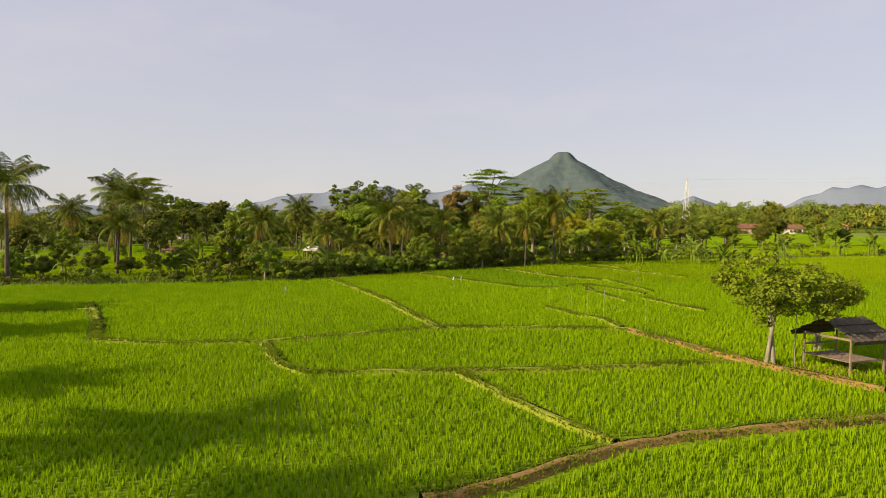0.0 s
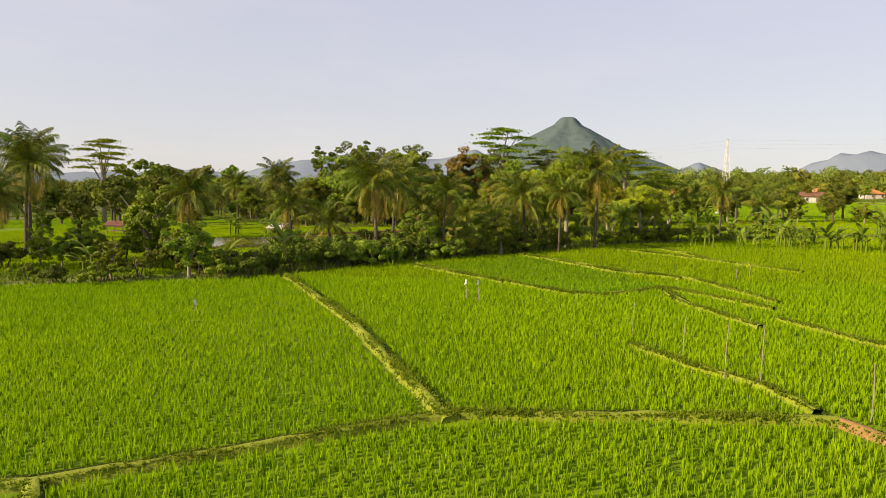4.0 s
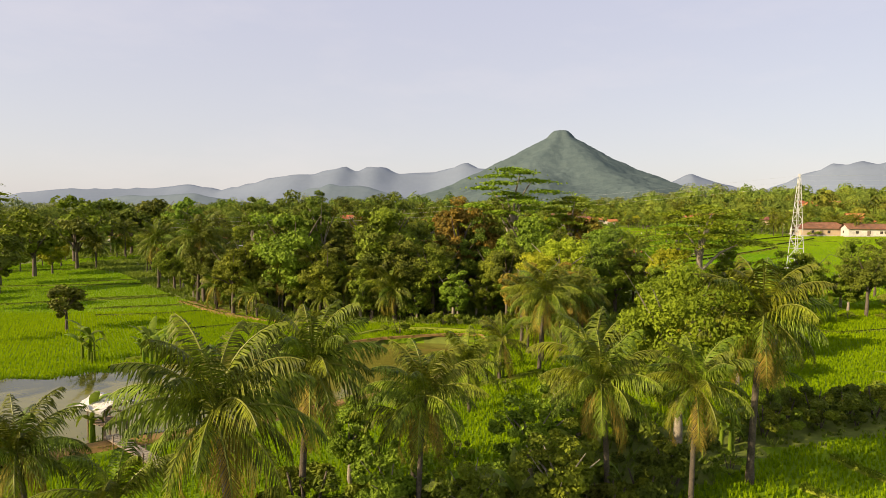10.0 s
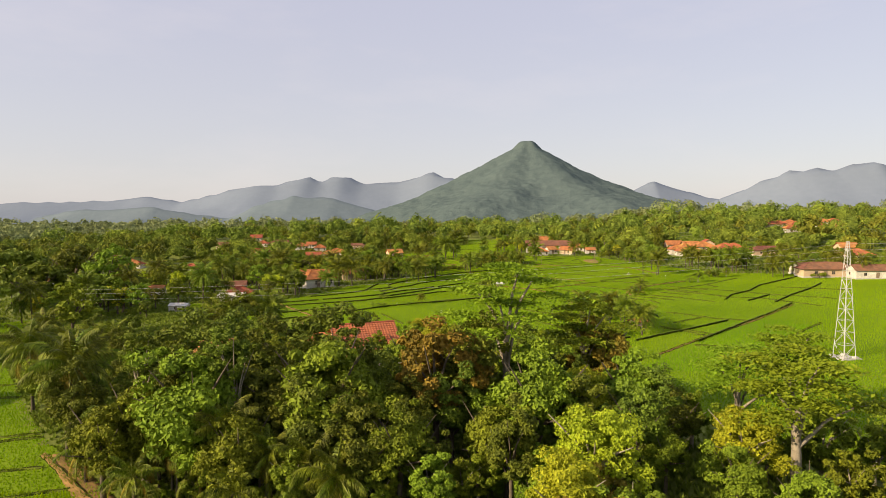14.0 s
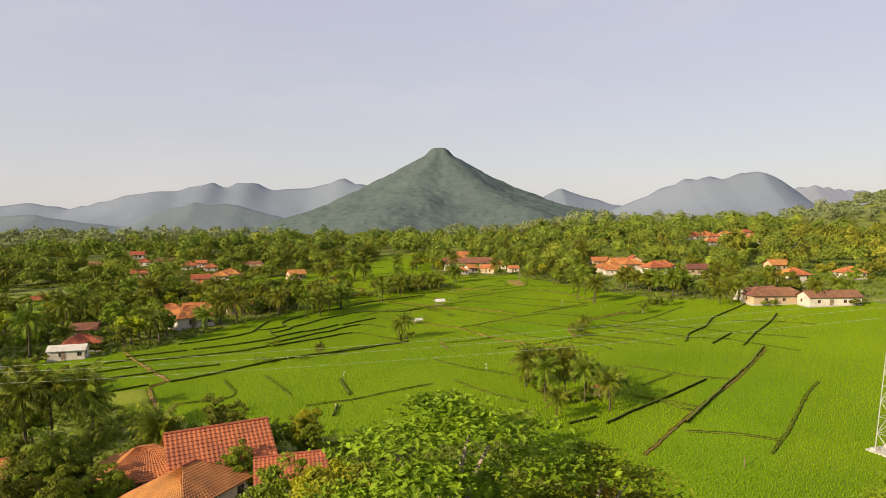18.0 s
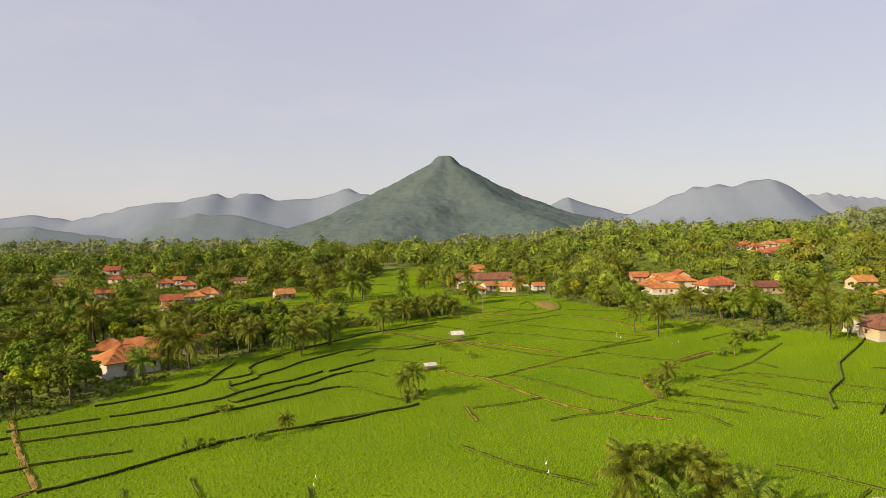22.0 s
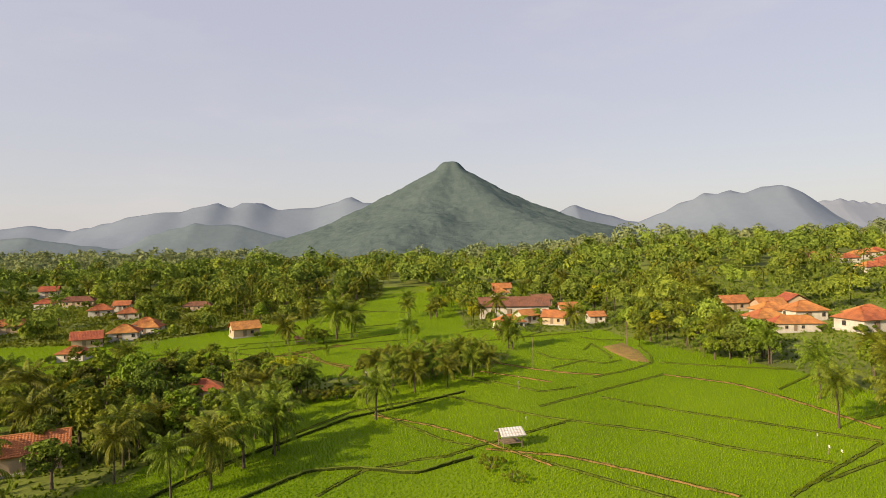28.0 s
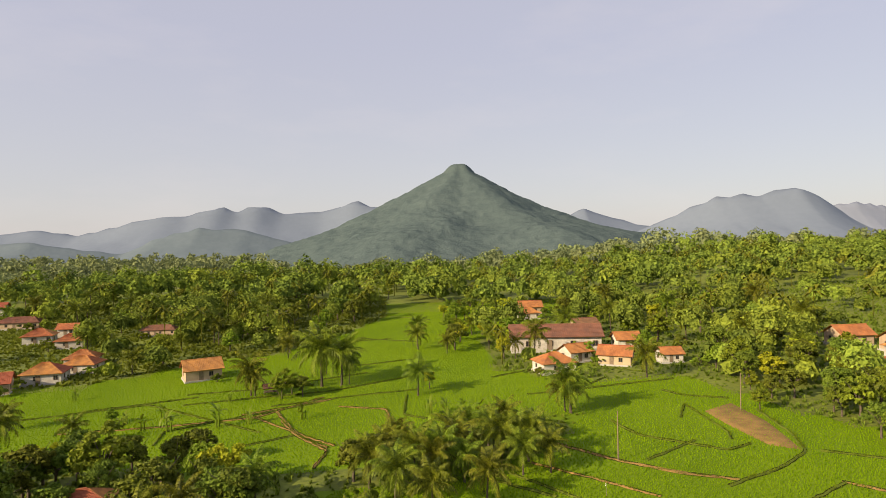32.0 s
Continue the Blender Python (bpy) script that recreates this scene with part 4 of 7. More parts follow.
# ---- ground ----
POND = [(-47, 96), (-38, 98.5), (-30, 105), (-23, 108.5), (-15, 113.2), (-9, 114.5), (-5, 113.5), (-4.2, 108), (-5.5, 103), (-8, 99), (-12, 94.5), (-17, 90.5), (-23, 86.5), (-28, 83.5), (-34, 81), (-48, 80)]
BELT = [(-75, 52), (-40, 55), (-21.3, 61), (-16.7, 64), (-10.3, 70.6), (0, 78), (11.5, 86.7), (27, 92.4), (75, 100), (75, 104), (30, 97), (14, 92), (2, 88), (-9, 81), (-18, 72), (-22, 66), (-30, 62), (-75, 58)]
GROVE = [(-110, 200), (-84, 181), (-57, 149.5), (-42, 133), (-28, 122.5), (-17, 121.5), (-2, 119), (4, 108), (0, 97), (10, 98), (12, 108), (9, 122), (19, 119), (30, 125), (26, 136), (16, 148), (14, 164), (13, 180), (-9.7, 185.7), (-33, 198), (-53, 215), (-68, 235), (-90, 250)]
VILLAGE_LEFT = [(-150, 190), (-90, 250), (-66, 246), (-52, 254), (-41, 280), (-26, 299), (-15, 320), (-6, 330), (20, 337), (30, 352), (18, 352), (-8, 336), (-30, 340), (-58, 352), (-150, 345)]
VILLAGE_RIGHT = [(200, 265), (118, 262), (101, 268), (98, 275), (80, 282), (73, 300), (66, 330), (60, 345), (54, 373), (40, 372), (22, 385), (24, 420), (60, 470), (200, 480)]
VILLAGE_FAR = [(-160, 405), (-85, 396), (-62, 396), (-45, 410), (-28, 416), (-12, 440), (0, 470), (0, 520), (-160, 520)]
NO_RICE = [POND, BELT, GROVE, VILLAGE_LEFT, VILLAGE_RIGHT, VILLAGE_FAR]

xs, ys = spaced(-3200, 3200, 1.2, 160, -20), spaced(-1500, 3300, 1.2, 160, 100)
V, F = sheet(xs, ys, ground_height)
mid = V[F].mean(1)
paddy = (np.abs(mid[:, 0]) < 125) & (mid[:, 1] > -60) & (mid[:, 1] < 480)
for poly in NO_RICE:
    paddy &= ~inside_polygon(mid[:, 0], mid[:, 1], poly)
ground = piece("ground", mesh_of("ground", V, F, ((M_LAND, M_PADDY), paddy), True))
tagged(ground, "green valley floor of flooded rice paddies and rough grass", "ground", kind="structure")

# pond
px, py = spaced(-50, 0, 1.2, 1.2, -25), spaced(78, 117, 1.2, 1.2, 97)
V, F = sheet(px, py, lambda x, y: 0 * x)
V[:, 2] = 4.7
mid = V[F].mean(1)
grow = [((x + 26) * 1.03 - 26, (y - 97) * 1.03 + 97) for x, y in POND]
water = piece("pond_water", mesh_of("pond_water", V, F[inside_polygon(mid[:, 0], mid[:, 1], grow)], M_WATER, True))
tagged(water, "still muddy green pond water reflecting the sky", "pond", kind="structure")

# mountains
gx, gy = np.linspace(-480, 860, 340), np.linspace(1150, 1900, 190)
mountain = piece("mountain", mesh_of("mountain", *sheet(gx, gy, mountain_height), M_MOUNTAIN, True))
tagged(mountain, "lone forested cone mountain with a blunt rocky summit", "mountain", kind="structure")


def far_ridge(name, label, mat, y0, depth, crest):
    x0, x1 = crest[0][0], crest[-1][0]
    V, F = sheet(np.linspace(x0, x1, 220), np.linspace(y0 - 2.4 * depth, y0 + 0.8 * depth, 46), hill_height(crest, y0, depth))
    return tagged(piece(name, mesh_of(name, V, F, mat, True)), label, "hills", kind="structure")


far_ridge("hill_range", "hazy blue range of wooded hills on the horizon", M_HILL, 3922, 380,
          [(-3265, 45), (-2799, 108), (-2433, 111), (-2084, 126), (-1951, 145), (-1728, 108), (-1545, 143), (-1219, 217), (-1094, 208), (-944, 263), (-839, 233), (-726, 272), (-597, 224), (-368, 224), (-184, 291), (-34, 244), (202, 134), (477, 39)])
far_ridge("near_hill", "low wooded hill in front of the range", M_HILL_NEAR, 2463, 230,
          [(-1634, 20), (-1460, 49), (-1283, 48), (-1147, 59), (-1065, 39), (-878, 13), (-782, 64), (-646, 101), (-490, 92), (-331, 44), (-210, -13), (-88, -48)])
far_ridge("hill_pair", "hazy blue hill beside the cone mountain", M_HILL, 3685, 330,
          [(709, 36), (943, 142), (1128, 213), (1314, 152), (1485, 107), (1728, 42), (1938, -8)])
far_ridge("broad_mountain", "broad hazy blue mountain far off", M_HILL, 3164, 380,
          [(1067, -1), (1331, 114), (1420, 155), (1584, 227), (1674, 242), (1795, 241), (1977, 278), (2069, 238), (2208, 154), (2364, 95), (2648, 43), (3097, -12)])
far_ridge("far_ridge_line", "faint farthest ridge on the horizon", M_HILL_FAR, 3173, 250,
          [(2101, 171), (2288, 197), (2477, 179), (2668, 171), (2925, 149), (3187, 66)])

# earth banks between the paddies
SEG = []
brng = np.random.default_rng(9)
for wide, mat, pts in BUNDS:
    line = []
    for (ax, ay), (bx, by) in zip(pts, pts[1:]):
        SEG.append((ax, ay, bx, by, wide if pts[0][1] < 110 else wide * 0.7, mat is not M_SOIL))
        n = max(1, int(math.hypot(bx - ax, by - ay) / 0.8))
        for k in range(n):
            line.append((ax + (bx - ax) * k / n, ay + (by - ay) * k / n))
    line.append(pts[-1])
    line = np.array(line)
    if len(line) > 4:
        for _ in range(2):
            line[1:-1] = 0.25 * line[:-2] + 0.5 * line[1:-1] + 0.25 * line[2:]
    line[1:-1] += brng.normal(size=(len(line) - 2, 2)) * 0.05
    t = unit(np.gradient(line, axis=0))
    side = np.stack([-t[:, 1], t[:, 0]], -1)
    cols = []
    side *= np.where(side[:, 1:] < 0, -1, 1)
    near = pts[0][1] < 110
    terrace = not near and mat is M_BANK_DARK
    lip, top = (0.5, 0.34) if terrace else (0.17, 0.1)
    # how far the strip painted dark as shade reaches past the bank
    shade_strip = 0.45 if terrace else 0.3
    if not near:
        wide = wide * (0.75 if terrace else 0.65 if mat is M_SOIL else 0.6)
        mat = M_BANK_LOW if mat is M_GRASS else mat
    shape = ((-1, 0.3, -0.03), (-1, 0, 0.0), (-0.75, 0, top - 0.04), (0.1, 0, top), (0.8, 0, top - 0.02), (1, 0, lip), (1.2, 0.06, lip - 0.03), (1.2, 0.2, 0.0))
    # muddy: faces that get the painted shade colour
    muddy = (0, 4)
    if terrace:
        # a step up to the plot behind: a steep face painted shade-dark, a grassy lip, a short slope back
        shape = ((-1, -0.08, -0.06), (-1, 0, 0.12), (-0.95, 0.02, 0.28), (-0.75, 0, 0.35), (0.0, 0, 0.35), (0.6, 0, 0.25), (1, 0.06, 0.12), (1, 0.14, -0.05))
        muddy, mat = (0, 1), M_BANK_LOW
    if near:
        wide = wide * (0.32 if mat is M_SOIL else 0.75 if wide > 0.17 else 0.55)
        # low bank whose far edge is coloured dark in place of shade
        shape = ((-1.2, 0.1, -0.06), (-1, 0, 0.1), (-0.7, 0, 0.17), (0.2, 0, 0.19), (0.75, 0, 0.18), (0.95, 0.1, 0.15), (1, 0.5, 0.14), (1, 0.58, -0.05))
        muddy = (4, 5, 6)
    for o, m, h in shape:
        w = wide * o * (1 + brng.normal(size=(len(line), 1)) * 0.2) + shade_strip * m * (1 if o > 0 else -1)
        p = line + side * w
        cols.append(np.column_stack([p, land(p[:, 0], p[:, 1]) + h + brng.normal(size=len(line)) * (0.018 if near else 0.03)]))
    V = np.stack(cols, 1).reshape(-1, 3)
    F = [(i * 8 + j, i * 8 + j + 1, i * 8 + j + 9, i * 8 + j + 8) for i in range(len(line) - 1) for j in range(7)]
    ob = piece("paddy_bank", mesh_of("paddy_bank", V, F, ((mat, M_SHADE_MUD), [1 if k % 7 in muddy else 0 for k in range(len(F))]), True))
    tagged(ob, "low grassy earth bank between rice paddies" if mat is not M_SOIL else "bare brown earth footpath bank between rice paddies", "earth bank", "paddy banks", "structure")
SEG = np.array(SEG, float)


def bank_blades(count, y0, y1, tall, width, seed, up):
    """Grass on the banks: bunches of short blades along them."""
    rng = np.random.default_rng(seed)
    s = SEG[(SEG[:, 1] >= y0) & (SEG[:, 1] < y1)]
    far = np.hypot(s[:, 2] - s[:, 0], s[:, 3] - s[:, 1])
    far *= np.where(s[:, 5] > 0, 1.0, 0.7)
    k = rng.choice(len(s), count, p=far / far.sum())
    u, o = rng.uniform(size=count), rng.normal(size=count) * s[k, 4] * 0.75
    d = unit(np.stack([s[k, 2] - s[k, 0], s[k, 3] - s[k, 1]], -1))
    x = s[k, 0] + u * (s[k, 2] - s[k, 0]) - d[:, 1] * o
    y = s[k, 1] + u * (s[k, 3] - s[k, 1]) + d[:, 0] * o
    z, h = land(x, y) + up, tall * rng.uniform(0.4, 1.3, count) * (1 + 0.6 * np.sin(x * 0.9) * np.sin(y * 1.1))
    V = np.empty((count, 5, 3, 3))
    for b in range(5):
        a = rng.uniform(0, 2 * np.pi, count)
        lean, w = rng.uniform(0.2, 1.1, count) * h, width * rng.uniform(0.5, 1.3, count) * 0.5
        V[:, b, 0] = np.stack([x - np.sin(a) * w, y + np.cos(a) * w, z], -1)
        V[:, b, 1] = np.stack([x + np.sin(a) * w, y - np.cos(a) * w, z], -1)
        V[:, b, 2] = np.stack([x + np.cos(a) * lean, y + np.sin(a) * lean, z + h], -1)
    V = V.reshape(-1, 3)
    return tagged(piece("bank_grass", mesh_of("bank_grass", V, np.arange(len(V)).reshape(-1, 3), M_BANK_GRASS)), "short yellowish grass along the earth banks", "grass", kind="stuff")


bank_blades(34000, -20, 110, 0.11, 0.045, 21, 0.14)
bank_blades(26000, 110, 430, 0.2, 0.08, 22, 0.05)


def bank_gap(x, y, room):
    """True where a plant at (x, y) keeps clear of every bank."""
    ok = np.ones(len(x), bool)
    for ax, ay, bx, by, wide, grassy in SEG:
        lim = wide + room
        near = (x > min(ax, bx) - lim) & (x < max(ax, bx) + lim) & (y > min(ay, by) - lim) & (y < max(ay, by) + lim)
        if not near.any():
            continue
        i = np.nonzero(near)[0]
        d = np.array([bx - ax, by - ay])
        s = np.clip(((x[i] - ax) * d[0] + (y[i] - ay) * d[1]) / (d @ d + 1e-9), 0, 1)
        ok[i[np.hypot(x[i] - ax - s * d[0], y[i] - ay - s * d[1]) < lim]] = False
    return ok


# plots with younger, bluer rice
YOUNG_RICE = [[(46.5, 201.6), (58.8, 192.9), (41.1, 173.6), (32.3, 181.4)], [(31.8, 180.5), (40.9, 173.4), (29.2, 162.5), (18.8, 165.8)], [(28.4, 261.1), (40.3, 249.3), (38.7, 238.9), (33.2, 235.1), (19.9, 257.7)], [(39.1, 187.9), (46.3, 194.8), (53.6, 200.3), (58.1, 198.2), (42.3, 180.5), (34.1, 182.2)],
              [(-8.7, 68.5), (-2.7, 62.6), (2.2, 57.8), (4.4, 57.4), (8.5, 60.0), (6.6, 66.9), (0.7, 75.8)]]


def rice(name, x0, y0, x1, y1, gap, blades, tall, width, turn, room, seed, keep=None):
    """Rice hills in rows: bunches of leaning blades."""
    rng = np.random.default_rng(seed)
    c, s = math.cos(turn), math.sin(turn)
    R = max(x1 - x0, y1 - y0) * 0.75
    g = np.arange(-R, R, gap)
    U, W = np.meshgrid(g, g * 1.0)
    jit = gap * (0.19 if gap < 0.3 else 0.3)
    U, W = U.ravel() + rng.normal(size=U.size) * jit, W.ravel() + rng.normal(size=U.size) * jit
    x, y = (x0 + x1) / 2 + c * U - s * W, (y0 + y1) / 2 + s * U + c * W
    ok = (x > x0) & (x < x1) & (y > y0) & (y < y1)
    x, y = x[ok], y[ok]
    for poly in NO_RICE:
        ok = ~inside_polygon(x, y, poly)
        x, y = x[ok], y[ok]
    if keep is not None:
        ok = keep(x, y)
        x, y = x[ok], y[ok]
    ok = bank_gap(x, y, room)
    x, y = x[ok], y[ok]
    n = len(x)
    z = land(x, y) - 0.05
    h = tall * (1 + 0.12 * np.sin(x * 0.21 + 1) * np.sin(y * 0.17)) * rng.uniform(0.85, 1.12, n)
    V = np.empty((n, blades, 3, 3))
    for k in range(blades):
        a = rng.uniform(0, 2 * np.pi, n)
        lean = rng.uniform(0.1, 0.45, n) * h
        w = width * rng.uniform(0.7, 1.2, n) * 0.5
        bx, by = x + np.cos(a) * width * 0.5, y + np.sin(a) * width * 0.5
        V[:, k, 0] = np.stack([bx - np.sin(a) * w, by + np.cos(a) * w, z], -1)
        V[:, k, 1] = np.stack([bx + np.sin(a) * w, by - np.cos(a) * w, z], -1)
        V[:, k, 2] = np.stack([x + np.cos(a) * lean, y + np.sin(a) * lean, z + h * rng.uniform(0.75, 1.05, n)], -1)
    V = V.reshape(-1, 3)
    young = np.zeros(n, bool)
    for poly in YOUNG_RICE:
        young |= inside_polygon(x, y, poly)
    ob = piece(name, mesh_of(name, V, np.arange(len(V)).reshape(-1, 3), ((M_RICE if y0 < 100 else M_RICE_FAR, M_RICE_YOUNG), np.repeat(young, blades))))
    return tagged(ob, "dense bright green young rice planted in rows", "rice", kind="stuff")


rice("rice_plants", -46, 4, 46, 62, 0.25, 9, 0.35, 0.062, 0.35, 0.24, 1)
rice("rice_plants", -85, 62, 75, 130, 0.29, 8, 0.32, 0.075, 0.6, 0.22, 2)
rice("rice_plants", -125, 130, 110, 235, 0.38, 5, 0.22, 0.11, 0.32, 0.22, 3)
rice("rice_plants", -85, 235, 125, 330, 0.36, 5, 0.21, 0.11, 0.32, 0.26, 4)
rice("rice_plants", -120, 330, 75, 500, 0.46, 5, 0.21, 0.14, 0.32, 0.3, 5)


def plot_patch(name, label, mat, lift, *pts):
    """A bare plot of ground, slightly above the land."""
    poly = [(pts[i], pts[i + 1]) for i in range(0, len(pts), 2)]
    cx, cy = sum(p[0] for p in poly) / len(poly), sum(p[1] for p in poly) / len(poly)
    V, F, n = [], [], len(poly)
    for f in (0.0, 0.5, 0.93, 1.0):
        for x, y in poly:
            qx, qy = cx + (x - cx) * f, cy + (y - cy) * f
            V.append((qx, qy, land_at(qx, qy) + (lift if f < 1 else -0.1)))
    F = [(r * n + k, r * n + (k + 1) % n, (r + 1) * n + (k + 1) % n, (r + 1) * n + k) for r in range(3) for k in range(n)]
    return tagged(piece(name, mesh_of(name, V, F, mat, True)), label, "bare ground", kind="structure")


plot_patch("bare_plot", "bare dry earth plot among the paddies", M_SOIL, 0.06, 47.1, 349.0, 53.0, 352.2, 52.7, 341.9, 50.1, 330.8, 47.3, 333.1, 46.8, 343.5)
plot_patch("bare_plot", "bare brown earth at the edge of the grove", M_SOIL, 0.06, -48.6, 138.9, -46.7, 139.5, -38.6, 131.4, -30.0, 123.1, -35.0, 125.2, -39.8, 129.1)
plot_patch("bare_plot", "yellowed grassy plot beside the footpath", M_GRASS, 0.06, -49.2, 215.5, -43.3, 217.7, -38.5, 206.0, -46.3, 208.3)
plot_patch("bare_plot", "bare earth under the field shelter", M_SOIL, 0.06, 14.0, 29.6, 16.1, 31.5, 18.9, 31.7, 17.9, 29.0, 15.4, 28.1)
plot_patch("dry_plain", "pale dry flood plain below the mountain", M_PLAIN, 0.5, -248.9, 1420.3, -48.4, 1493.9, 201.3, 1117.8, 164.5, 947.6, -59.4, 1052.2, -187.1, 1097.7)


def weeds(name, count, poly, tall, width, seed, label):
    """Rough grass and weeds: bunches of blades by chance inside a plot."""
    rng = np.random.default_rng(seed)
    x0, x1 = min(p[0] for p in poly), max(p[0] for p in poly)
    y0, y1 = min(p[1] for p in poly), max(p[1] for p in poly)
    x, y = rng.uniform(x0, x1, count), rng.uniform(y0, y1, count)
    ok = inside_polygon(x, y, poly) & ~inside_polygon(x, y, POND)
    x, y = x[ok], y[ok]
    n, blades = len(x), 6
    h = tall * rng.uniform(0.4, 1.3, n) * (1 + 0.5 * np.sin(x * 0.3) * np.sin(y * 0.23))
    z = land(x, y) - 0.08
    V = np.empty((n, blades, 3, 3))
    for k in range(blades):
        a = rng.uniform(0, 2 * np.pi, n)
        lean, w = rng.uniform(0.2, 1.1, n) * h, width * rng.uniform(0.5, 1.3, n) * 0.5
        V[:, k, 0] = np.stack([x - np.sin(a) * w, y + np.cos(a) * w, z], -1)
        V[:, k, 1] = np.stack([x + np.sin(a) * w, y - np.cos(a) * w, z], -1)
        V[:, k, 2] = np.stack([x + np.cos(a) * lean, y + np.sin(a) * lean, z + h], -1)
    V = V.reshape(-1, 3)
    return tagged(piece(name, mesh_of(name, V, np.arange(len(V)).reshape(-1, 3), M_WEED)), label, "grass", kind="stuff")


weeds("rough_grass", 26000, BELT, 0.45, 0.14, 61, "rough grass and weeds under the palms")
weeds("rough_grass", 60000, GROVE, 0.6, 0.3, 62, "rough undergrowth on the grove floor")
weeds("rough_grass", 26000, VILLAGE_LEFT, 0.6, 0.5, 63, "rough grass round the houses")
weeds("rough_grass", 22000, VILLAGE_RIGHT, 0.6, 0.5, 64, "rough grass on the village slope")
weeds("rough_grass", 16000, VILLAGE_FAR, 0.7, 0.7, 65, "rough grass round the far houses")


# ---- houses ----
def roof_slopes(kind, w, d, rise_h, over, z):
    """Corner lists of the slopes of a roof, ridge along x."""
    W, D = w / 2 + over, d / 2 + over
    zb = z - 0.12
    if kind == "hip":
        r = max(0.3, W - D * 0.95)
        a, b = (-r, 0, z + rise_h), (r, 0, z + rise_h)
        return [[(-W, -D, zb), (W, -D, zb), b, a], [(W, D, zb), (-W, D, zb), a, b], [(W, -D, zb), (W, D, zb), b, b], [(-W, D, zb), (-W, -D, zb), a, a]], (a, b)
    a, b = (-W, 0, z + rise_h), (W, 0, z + rise_h)
    return [[(-W, -D, zb), (W, -D, zb), b, a], [(W, D, zb), (-W, D, zb), a, b]], (a, b)


def tile_slope(corners, rows, cols):
    """A tiled slope: stepped courses with round-backed pantiles, over a solid board."""
    q = [np.array(c, float) for c in corners]
    n = unit(np.cross(q[1] - q[0], q[3] - q[0] if np.linalg.norm(q[3] - q[2]) > 0.01 else q[2] - q[0]))
    V, F, m = [], [], 2 * cols + 1
    for c in range(m):
        V.append(q[0] * (1 - c / (m - 1)) + q[1] * c / (m - 1) - n * 0.12)
    for r in range(rows):
        for u, lift in ((r / rows, 0.07), ((r + 1) / rows, 0.015)):
            for c in range(m):
                s = c / (m - 1)
                p = (q[0] * (1 - s) + q[1] * s) * (1 - u) + (q[3] * (1 - s) + q[2] * s) * u
                V.append(p + n * (lift + (0.05 if c % 2 else 0.0)))
    for r in range(2 * rows):
        F += [(r * m + c, r * m + c + 1, (r + 1) * m + c + 1, (r + 1) * m + c) for c in range(m - 1)]
    return np.array(V), np.array(F)


def window_at(parent, x, y, z, w, h, face):
    """A window with frame and pane, on a wall that faces along -y (0), +x (1), +y (2) or -x (3)."""
    m = pose(x, y, z, 0, 0, 90 * face)
    win = piece("window", mesh_of("window_frame", *joined([box(-w / 2 - 0.07, -0.07, -0.07, -w / 2, 0.03, h + 0.07), box(w / 2, -0.07, -0.07, w / 2 + 0.07, 0.03, h + 0.07), box(-w / 2, -0.07, h, w / 2, 0.03, h + 0.07), box(-w / 2, -0.07, -0.07, w / 2, 0.03, 0), box(-0.03, -0.06, 0, 0.03, 0.03, h)]), M_WOOD), parent)
    win.matrix_local = m
    piece("pane", mesh_of("pane", *box(-w / 2, -0.025, 0, w / 2, 0.0, h), M_GLASS), win)
    return win


